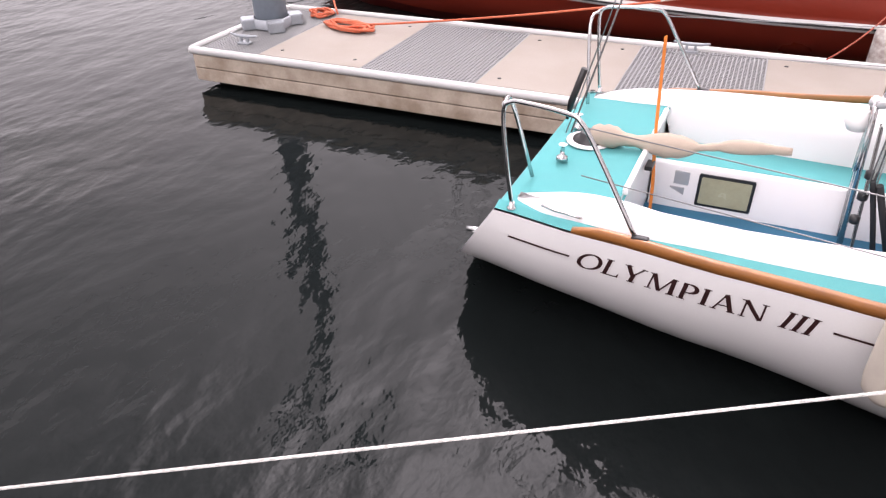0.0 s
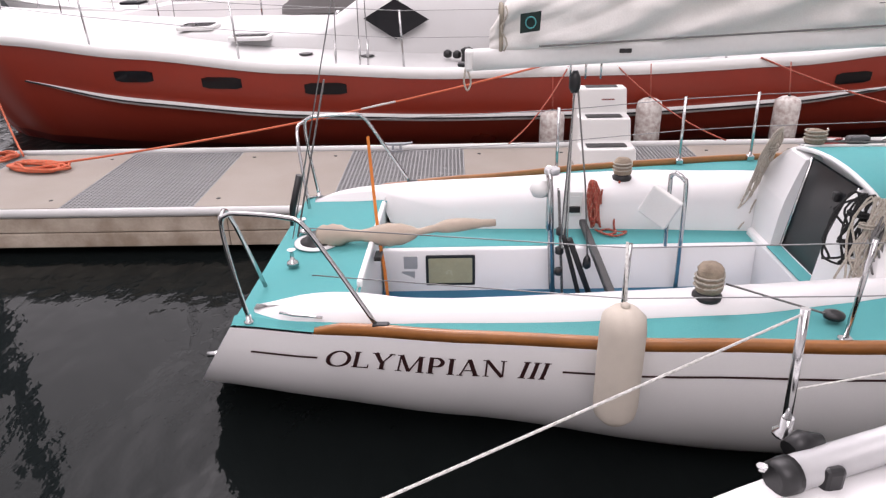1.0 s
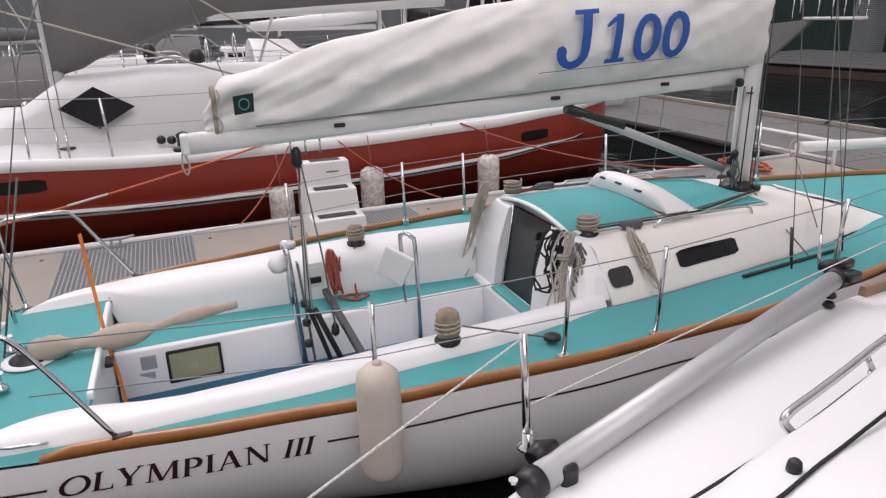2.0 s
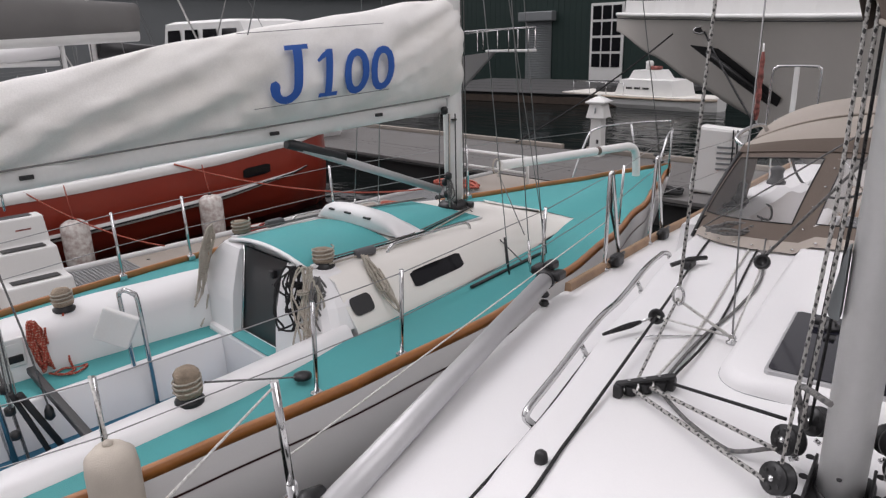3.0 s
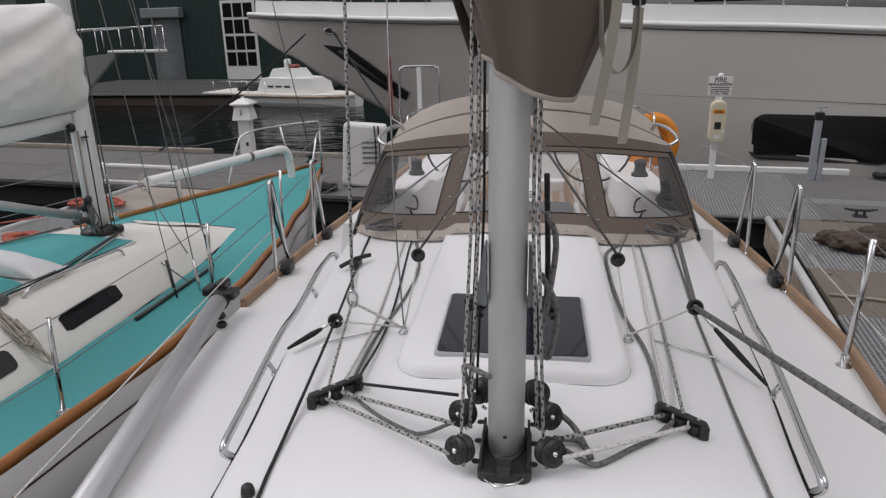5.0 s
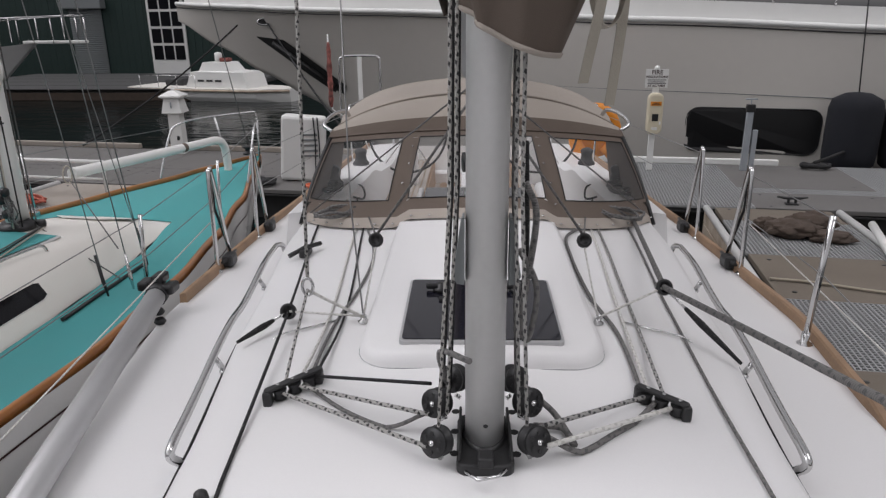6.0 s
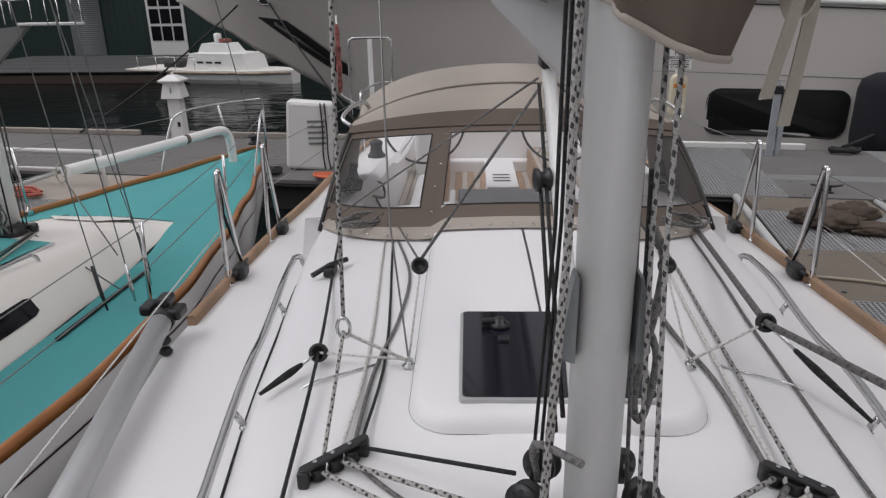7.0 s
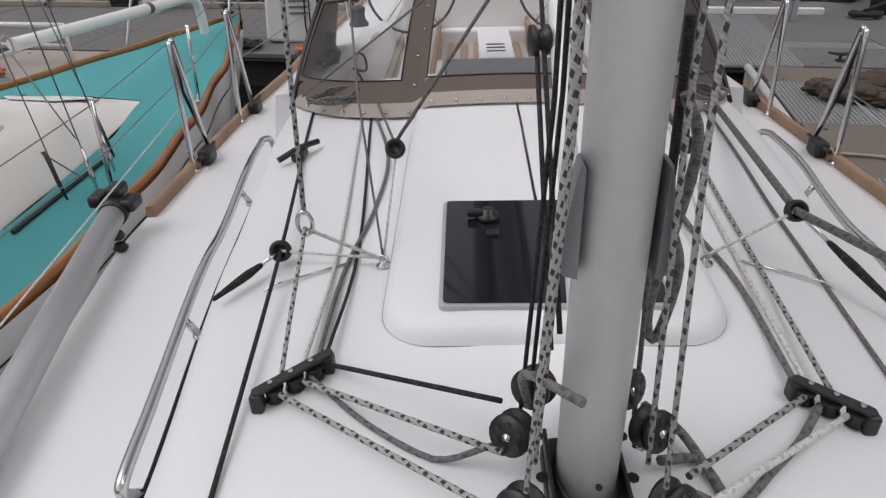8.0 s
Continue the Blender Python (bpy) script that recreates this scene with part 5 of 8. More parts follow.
# side decks and cockpit aft of the dodger; the coamings fall away towards the open stern
for s in (-1, 1):
    rows, bench = [], []
    for i in range(24):
        y = 2.6 + 5.0 * i / 23
        b, zs = lerp_table(O_BEAM, y), lerp_table(O_SHEER, y)
        h = lerp_table([(3.0, 0.28), (4.6, 0.24), (5.3, 0.10), (6.2, 0.02), (7.6, 0.0)], y)
        rows.append([(s * b, y, zs), (s * 1.24, y, zs + 0.02), (s * 1.2, y, zs + 0.02 + h), (s * 1.0, y, zs + 0.04 + h), (s * 0.92, y, zs + h), (s * 0.9, y, zs - 0.2)])
        bench.append([(s * 0.9, y, zs - 0.2), (s * 0.5, y, zs - 0.22), (s * 0.48, y, zs - 0.5)])
    part("cockpit_side", loft(rows, False), GELCOAT, our, "white cockpit coaming")
    part("coaming_front", mesh_of(rows[0] + [(s * 0.9, 2.6, 0.9), (s * 1.3, 2.6, 0.9)], [tuple(range(8))]), GELCOAT, our)
    part("bench", loft(bench, False), GREYTEAK, our, "weathered teak cockpit bench")
    for k in range(6):
        part("bench_slat", loft([[(s * (0.525 + 0.062 * k + d), q[0][1], q[1][2] + 0.022 + 0.05 * (0.025 + 0.062 * k)) for d in (0.0, 0.05)] for q in (bench[0], bench[8], bench[16], bench[23])], False), LIGHTTAUPE, our)
    rnd = random.Random(40 + s)
    heap = [(s * (1.05 + 0.1 * math.cos(a * 0.9) * rnd.uniform(0.4, 1)), 3.25 + 0.2 * math.sin(a * 0.9) * rnd.uniform(0.4, 1), lerp_table(O_SHEER, 3.25) + 0.325 + 0.05 * rnd.random()) for a in range(34)]
    part("sheet_heap", tube(spline(heap, 3), 0.008, 6), R_BLACK if s < 0 else R_GREY, our, "sheet heaped on the coaming")
rows = [[(x, y, 0.72) for x in (-0.5, 0.5)] for y in (2.6, 7.6)]
part("cockpit_sole", loft(rows, False), GREYTEAK, our, "slatted teak cockpit floor")
for i in range(13):
    part("sole_slat", block(-0.45 + 0.075 * i, 5.3, 0.727, 0.062, 4.5, 0.012), GREYTEAK if i % 2 else LIGHTTAUPE, our)
part("companion_bulkhead", mesh_of(rear + [(q[0], q[1], 0.7) for q in rear], [(i, i + 1, len(rear) + i + 1, len(rear) + i) for i in range(len(rear) - 1)]), GELCOAT, our)
part("companion_hatch", block(0, 2.4, deck_z(0, 2.4) + 0.055, 0.62, 0.36, 0.03, 0.008), DARKGLASS, our, "smoked sliding companionway hatch")
for s in (-1, 1):
    part("hatch_runner", block(s * 0.34, 2.38, deck_z(0.34, 2.38) + 0.05, 0.03, 0.42, 0.05, 0.008), GELCOAT, our)
part("transom_sill", block(0, 7.5, 0.78, 2.5, 0.16, 0.2, 0.03), GELCOAT, our)
part("table_pedestal", block(0.02, 4.6, 1.05, 0.1, 0.9, 0.66, 0.03), GELCOAT, our)
for s in (-1, 1):
    part("table_leaf", block(0.02 + s * 0.1, 4.6, 1.2, 0.03, 0.95, 0.34, 0.012), GELCOAT, our)
part("table_top", block(0.02, 4.6, 1.395, 0.26, 0.98, 0.03, 0.01), GELCOAT, our, "white folding cockpit table")
for k in range(3):
    part("table_slot", block(0.02, 4.3 + 0.1 * k, 1.411, 0.14, 0.035, 0.004), BLACK, our)
for s in (-1, 1):
    w = part("wheel", tube([(s * 0.72 + 0.43 * math.cos(a), 6.0 + 0.08 * math.sin(a), 1.62 + 0.43 * math.sin(a)) for a in [2 * math.pi * k / 32 for k in range(32)]], 0.013, 8, True), DARKGREY, our, "steering wheel with leather-dark rim")
    for k in range(5):
        a = 2 * math.pi * k / 5 + 0.3
        part("spoke", tube([(s * 0.72, 6.0, 1.62), (s * 0.72 + 0.43 * math.cos(a), 6.0 + 0.08 * math.sin(a), 1.62 + 0.43 * math.sin(a))], 0.007, 6), STEEL, w)
    part("helm_pedestal", block(s * 0.72, 6.12, 1.2, 0.2, 0.2, 0.9, 0.04), GELCOAT, our)
    for yy in (3.5, 4.9):
        part("winch", lathe([(0.08, 0), (0.08, 0.02), (0.06, 0.04), (0.05, 0.09), (0.062, 0.13), (0.05, 0.145), (0.018, 0.16)], 18, (s * 1.08, yy, lerp_table(O_SHEER, yy) + (0.315 if yy < 4 else 0.24))), DARKGREY if yy > 4 else BLACK, our, "deck winch on the coaming")
    part("seat_cushion_roll", tube([(s * 0.7, 3.4, 1.16), (s * 0.7, 5.4, 1.14)], 0.06, 8), GELCOAT, our)
    part("rope_tail", tube(spline([(s * 0.95, 3.4, 1.55), (s * 0.85, 3.5, 1.5), (s * 0.9, 3.75, 1.54), (s * 1.02, 3.8, 1.53), (s * 0.95, 3.55, 1.55), (s * 0.82, 3.7, 1.2)], 5), 0.008, 6), R_BLACK, our)
    part("stern_rail", tube(spline([(s * 1.42, 6.4, 1.2), (s * 1.44, 6.45, 1.8), (s * 1.43, 6.7, 1.85), (s * 1.35, 7.45, 1.85), (s * 1.0, 7.55, 1.85)], 5), 0.0125, 8), STEEL, our)
    part("stern_rail_post", tube([(s * 1.05, 7.5, 1.2), (s * 1.0, 7.55, 1.85)], 0.0125, 8), STEEL, our)
arch = spline([(-0.55, 7.45, 1.2), (-0.55, 7.5, 2.0), (-0.5, 7.5, 2.1), (-0.42, 7.5, 2.12), (0.05, 7.5, 2.12), (0.12, 7.5, 2.1), (0.16, 7.5, 2.0), (0.16, 7.45, 1.2)], 4)
stern = part("boarding_ladder", tube([(p[0] * 0.74 - 1.31, p[1], p[2] + 0.26) for p in arch], 0.016, 8), STEEL, our, "stainless stern ladder")
part("ladder_pad", block(-1.455, 7.5, 1.85, 0.06, 0.03, 1.05, 0.01), ALUWHITE, stern)

# teak toe rails, aft of the pole's clamp
for s in (-1, 1):
    rows = []
    y0 = 1.7 if s < 0 else -3.6
    for i in range(71):
        y = y0 + (7.5 - y0) * i / 70
        b, zs = lerp_table(O_BEAM, y), lerp_table(O_SHEER, y)
        h = 0.05 if y > 0.6 else 0.012
        rows.append([(s * (b + 0.004), y, zs - 0.02), (s * (b - 0.002), y, zs + h), (s * (b - 0.03), y, zs + h + 0.004), (s * (b - 0.038), y, zs + h - 0.004), (s * (b - 0.04), y, zs - 0.01)])
    part("toe_rail", loft(rows, False, True, True), GREYTEAK, our, "dull teak toe rail")

# raised hatch plinth
rows = []
for grow, up in ((0.026, -0.02), (0.019, 0.018), (0.008, 0.043), (-0.012, 0.05), (-0.1, 0.05), (-0.2, 0.05), (-0.3, 0.05), (-0.4, 0.05)):
    hw, y0, y1, r = 0.405 + grow, 0.44 - grow * (1.0 if grow > -0.05 else 0.5), 2.35, max(0.004, min(0.14 + min(0, grow) * 0.3, 0.405 + grow))
    pts = [(-hw, y1), (-hw, 1.6), (-hw, 1.1), (-hw, y0 + r)] + [(-hw + r - r * math.cos(a), y0 + r - r * math.sin(a)) for a in [math.pi / 2 * i / 7 for i in range(1, 8)]]
    pts = pts + [(-x, y) for x, y in pts[::-1]]
    rows.append([(x, y, deck_z(x, y) + up) for x, y in pts])
plin = part("hatch_plinth", loft(rows), GELCOAT, our, "raised white plinth under the hatch")
# Thin grey line that follows the plinth's foot.
part("gasket", tube([Vector((x * 1.004, y - 0.001, deck_z(x, y) + 0.002)) for x, y, _ in rows[1]], 0.0028, 5), GREYMETAL, plin, "thin grey line round the plinth foot")


def plinth(x, y):
    return deck_z(x, y) + 0.05


HX, HY0, HY1 = 0.278, 0.49, 1.02
tilt = math.atan2(plinth(0, HY1) - plinth(0, HY0), HY1 - HY0)
hm = Matrix.Translation((0, (HY0 + HY1) / 2, plinth(0.1, (HY0 + HY1) / 2))) @ Matrix.Rotation(tilt, 4, "X")
hatch = part("hatch", plate(rounded(2 * HX + 0.006, HY1 - HY0 + 0.006, 0.018), 0.02, hm @ pose(0, 0, -0.012), 0.004), ALU, our, "flush deck hatch with smoked acrylic pane")
part("pane", plate(rounded(2 * HX - 0.015, HY1 - HY0 - 0.015, 0.015), 0.006, hm @ pose(0, 0, 0.006)), HATCHGLASS, hatch)
for x in (-0.15, 0.15):
    part("latch_knob", lathe([(0.034, 0), (0.034, 0.012), (0.02, 0.016), (0.018, 0.03), (0.0, 0.032)], 14, hm @ Vector((x, 0.15, 0.012))), BLACK, hatch)
    part("latch_bar", block(*(hm @ Vector((x - 0.02, 0.15, 0.03))), 0.08, 0.025, 0.02, 0.006), BLACK, hatch)
    part("latch_plate", block(*(hm @ Vector((x + 0.01, 0.06, 0.015))), 0.035, 0.035, 0.012, 0.004), BLACK, hatch)

# mast with its step
MR = (0.053, 0.085)
m = part("mast", lathe([(1, 0), (1, 0.2), (1, 0.4), (1, 1)], 32), MASTALU, our, "silver anodised mast")
for q in m.data.vertices:
    a = math.atan2(q.co.y, q.co.x)
    q.co = (MR[0] * q.co.x * 1.0, MR[1] * q.co.y + 0.02 + 0.012 * q.co.z * 13, 1.72 + 13.5 * q.co.z)
MZ = deck_z(0, 0)
part("mast_step", plate(rounded(0.15, 0.25, 0.03), 0.028, pose(0, -0.01, MZ - 0.002), 0.008), DARKGREY, our, "dark cast mast step with turning-block ring")
part("step_shoe", loft([[(MR[0] * k * math.cos(a), 0.02 + MR[1] * k * math.sin(a), z) for a in [2 * math.pi * j / 24 for j in range(24)]] for k, z in ((1.16, MZ + 0.02), (1.12, MZ + 0.03), (1.03, MZ + 0.036), (1.0, MZ + 0.036))], True, False, True), DARKGREY, our)
part("step_tongue", block(0, -0.115, MZ + 0.035, 0.04, 0.05, 0.03, 0.006), DARKGREY, our)
part("mast_rivet", lathe([(0.006, 0), (0.006, 0.004)], 8, (0, -0.082, 1.80)), BLACK, our)
part("mast_pin", tube([(-0.05, -0.16, MZ + 0.03), (-0.02, -0.2, MZ + 0.035), (0.03, -0.19, MZ + 0.04), (0.05, -0.15, MZ + 0.03)], 0.005, 6), STEEL, our)
for s in (-1, 1):
    part("step_flange", block(s * 0.066, 0.0, MZ + 0.038, 0.008, 0.22, 0.03, 0.003), DARKGREY, our)
    for yy in (-0.1, 0.0, 0.1):
        part("step_hole", lathe([(0.012, 0), (0.012, 0.002)], 8, (s * 0.08, yy, MZ + 0.04)), BLACK, our)


def turning_block(at, axis, r=0.05, parent=None):
    """A block: two cheeks with a ring of holes, a sheave between, a shackle."""
    parent = parent or our
    rot = Vector((0, 0, 1)).rotation_difference(Vector(axis)).to_matrix().to_4x4()
    mm = Matrix.Translation(at) @ rot
    me = lathe([(r * 0.3, -0.022), (r, -0.02), (r * 1.02, -0.012), (r * 0.72, -0.008), (r * 0.72, 0.008), (r * 1.02, 0.012), (r, 0.02), (r * 0.3, 0.022)], 20)
    me.transform(mm)
    b = part("turning_block", me, BLACK, parent, "black sheave block")
    for k in range(6):
        a = 2 * math.pi * k / 6
        h = lathe([(r * 0.14, 0.0205), (r * 0.14, 0.024)], 8, (r * 0.62 * math.cos(a), r * 0.62 * math.sin(a), 0))
        h.transform(mm)
        part("cheek_hole", h, DARKGREY, b)
    h = lathe([(r * 0.2, 0.018), (r * 0.2, 0.027), (0, 0.029)], 10)
    h.transform(mm)
    part("pin", h, STEEL, b)
    return b


for x, y, z in ((-0.125, -0.09, 0.07), (-0.13, 0.05, 0.10), (-0.085, 0.15, 0.12), (0.125, -0.08, 0.07), (0.12, 0.06, 0.10), (0.085, 0.15, 0.12)):
    turning_block((x, y, MZ + z), (0.55 * (1 if x > 0 else -1), -0.75, 0.25), 0.04)
    part("shackle", tube([(x * 0.95, y + 0.01, MZ + z - 0.06), (x * 0.8, y + 0.01, MZ + 0.05)], 0.007, 6), STEEL, our)
for s in (-1, 1):
    # spinnaker-pole brackets on the mast's side
    rows = [[(s * (MR[0] + 0.002 + dx), 0.0 + dy, z) for dx, dy in ((0, -0.03), (wid, -0.02), (wid, 0.02), (0, 0.03))] for z, wid in ((2.17, 0.02), (2.19, 0.03), (2.25, 0.02), (2.32, 0.01), (2.34, 0.006))]
    part("mast_bracket", loft(rows, False, True, True), GREYMETAL, our, "grey rope hook on the mast")

# halyards up the mast
RISE = [(-0.12, -0.09, R_FLECK2, 0.0044), (-0.1, -0.03, R_FLECK2, 0.0044), (-0.115, 0.1, R_BLACK, 0.004), (-0.095, 0.13, R_BLACK, 0.004), (0.105, -0.08, R_FLECK, 0.0048), (0.088, -0.03, R_FLECK, 0.0048), (0.088, 0.08, R_GREY, 0.0045)]
for x, y, mat, r in RISE:
    part("halyard", tube([(x, y - 0.01, MZ + 0.12), (x * 0.75, y * 0.9, 2.4), (x * 0.55, y * 0.6 + 0.1, 5.5), (x * 0.4, 0.25, 12)], r, 8), mat, our, "halyard led down beside the mast")
part("halyard_coil", tube(spline([(0.09, 0.1, 2.22), (0.14, 0.12, 2.1), (0.12, 0.12, 1.95), (0.1, 0.12, 2.02), (0.13, 0.1, 2.3), (0.1, 0.1, 2.4)], 5), 0.009, 6), R_GREY, our)
part("halyard_coil", tube(spline([(0.1, 0.13, 2.5), (0.11, 0.14, 2.2), (0.1, 0.15, 2.0)], 4), 0.008, 6), R_BLACK, our)
part("halyard_tail", tube(spline([(-0.1, 0.1, MZ + 0.12), (-0.12, 0.0, MZ + 0.28), (-0.04, -0.09, MZ + 0.3)], 4), 0.008, 6), R_GREY, our)

# boom, vang
rows = []
for i in range(11):
    y, z = 0.2 + 4.6 * i / 10, 2.735 + 0.012 * i
    rows.append([(0.065 * c * k, y, z + dz) for c, dz, k in ((-0.6, -0.11, 1), (0.6, -0.11, 1), (1, -0.07, 1), (1, 0.08, 1), (0.6, 0.12, 1), (-0.6, 0.12, 1), (-1, 0.08, 1), (-1, -0.07, 1))])
boom2 = part("boom", loft(rows, False, True, True), ALU, our, "silver boom under its canvas pack")
part("gooseneck", block(0, 0.16, 2.7, 0.06, 0.1, 0.16, 0.015), ALU, our)
part("vang_strut", tube([(0, 0.16, 1.9), (0, 1.1, 2.62)], 0.022, 10), ALUWHITE, our, "white rigid vang")
part("vang_fitting", block(0, 1.1, 2.63, 0.05, 0.12, 0.06, 0.01), BLACK, our)
part("vang_tackle", tube([(-0.035, 0.2, 1.9), (-0.035, 1.0, 2.56)], 0.006, 6), R_BLACK, our)
part("vang_tackle", tube([(-0.05, 0.2, 1.86), (-0.05, 0.75, 2.34)], 0.006, 6), R_BLACK, our)
turning_block((-0.045, 0.72, 2.33), (1, 0.2, 0), 0.034)
# canvas pack with its front wrapped round the mast
rows = []
for i in range(22):
    t = i / 21
    sec = []
    for j in range(33):
        a = math.pi * (-0.5 + 1.0 * j / 32)  # from the left flank round the front to the right flank
        ang = -math.pi / 2 + a * 1.12
        low = 2.75 - 0.055 * math.sin(a) - 0.015 * math.cos(2 * a)
        z = low + 1.2 * t
        bulge = 1.0 + 1.0 * math.sin(math.pi * min(0.55, 0.02 + t * 1.6)) ** 1.1
        wx = 0.105 * bulge
        wy = 0.125 * (1 + 0.35 * (bulge - 1))
        q = 0.012 * noise.noise((math.cos(ang) * 3, math.sin(ang) * 3, t * 6)) + 0.008 * math.sin(a * 9 + t * 4)
        sec.append(((wx + q) * math.cos(ang) + 0.05, 0.02 + (wy + q) * math.sin(ang), z))
    rows.append(sec)
pack = part("mast_cover", loft(rows), TAUPE, our, "taupe canvas sail pack wrapped round the mast")
part("cover_hem", tube([Vector(p) + Vector((0, -0.002, 0.006)) for p in rows[0]], 0.007, 6), LIGHTTAUPE, pack, "pale piped hem")
rows = []
for i in range(12):
    y = 0.16 + 4.5 * i / 11
    h = 0.75 - 0.045 * i
    rows.append([((-1 if k < 5 else 1) * (0.06 + 0.13 * math.sin(math.pi * min(1, (0.12 + 0.88 * (k if k < 5 else 9 - k) / 4.6))) * (1 - 0.03 * i)), y, 2.80 + 0.012 * i + h * (k if k < 5 else 9 - k) / 4) for k in range(10)])
part("sail_pack", loft(rows), TAUPE, our, "taupe canvas pack along the boom")
part("cover_strap", ribbon(spline([(0.2, -0.1, 2.95), (0.215, -0.06, 2.83), (0.25, -0.02, 2.775), (0.285, 0.0, 2.80), (0.30, 0.02, 2.9), (0.28, 0.03, 3.1)], 6), 0.024, (0.3, -1, 0.2)), STRAP, our, "loose beige webbing strap")
part("cover_strap", ribbon(spline([(0.30, 0.02, 2.92), (0.298, 0.02, 2.8), (0.29, 0.02, 2.7), (0.28, 0.02, 2.6)], 5), 0.024, (1, 0.2, 0)), STRAP, our, "hanging beige webbing strap")
part("cover_strap", ribbon(spline([(0.24, -0.1, 3.2), (0.235, -0.1, 2.9), (0.2, -0.085, 2.66)], 5), 0.026, (1, 0.5, 0)), STRAP, our)
part("strap_buckle", block(0.3, 0.02, 2.95, 0.032, 0.016, 0.05, 0.005), BLACK, our)

# spinnaker pole along the rail
PA, PB = OURS.inverted() @ Vector((-1.13, -0.74, 1.49)), OURS.inverted() @ Vector((-1.645, 1.42, 1.515))
pole = part("whisker_pole", tube([PA, PB], 0.047, 20), ALU, our, "silver whisker pole lashed along the rail")
ax = (PB - PA).normalized()
part("pole_end", tube([PA - ax * 0.04, PA - ax * 0.03, PA - ax * 0.005, PA + ax * 0.02], [0.036, 0.048, 0.051, 0.051], 16), BLACK, pole, "black pole end fitting")
part("pole_bolt", lathe([(0.014, 0), (0.014, 0.01)], 8, PA - ax * 0.06 + Vector((0, -0.02, 0.045))), STEEL, pole)
part("pole_clamp", block(*(PA + ax * 0.12 + Vector((0.045, 0, -0.02))), 0.035, 0.06, 0.1, 0.014), BLACK, pole)
part("pole_clamp", tube([PA + ax * 0.05 + Vector((-0.055, 0, 0.02)), PA + ax * 0.09 + Vector((-0.06, 0, 0.03)), PA + ax * 0.15 + Vector((-0.05, 0, 0.025))], [0.03, 0.036, 0.022], 10), BLACK, pole)
part("pole_end", tube([PB - ax * 0.05, PB, PB + ax * 0.05, PB + ax * 0.09], [0.052, 0.055, 0.05, 0.03], 16), BLACK, pole)
for d in ((-0.07, 0.02, 0.03), (0.06, 0.0, 0.02), (0.0, 0.03, 0.06)):
    part("pole_jaw", block(*(PB + ax * 0.03 + Vector(d)), 0.06, 0.1, 0.05, 0.014), BLACK, pole)
part("pole_shackle", tube([PA - ax * 0.08 + Vector((0.0, 0, -0.05)), PA - ax * 0.08 + Vector((0.03, -0.02, -0.1)), PA - ax * 0.06 + Vector((0.03, -0.02, -0.16))], 0.012, 8), STEEL, pole)
q = PB + Vector((0.05, -0.12, -0.06))
for dz in (0, -0.05):
    part("pole_cleat", lathe([(0.02, 0), (0.03, 0.012), (0.02, 0.03)], 10, q + Vector((0, 0, dz))), BLACK, our)
part("fairlead", lathe([(0.03, 0), (0.03, 0.006), (0.014, 0.02), (0.014, 0.05)], 10, q + Vector((0.0, 0, -0.13))), STEEL, our)

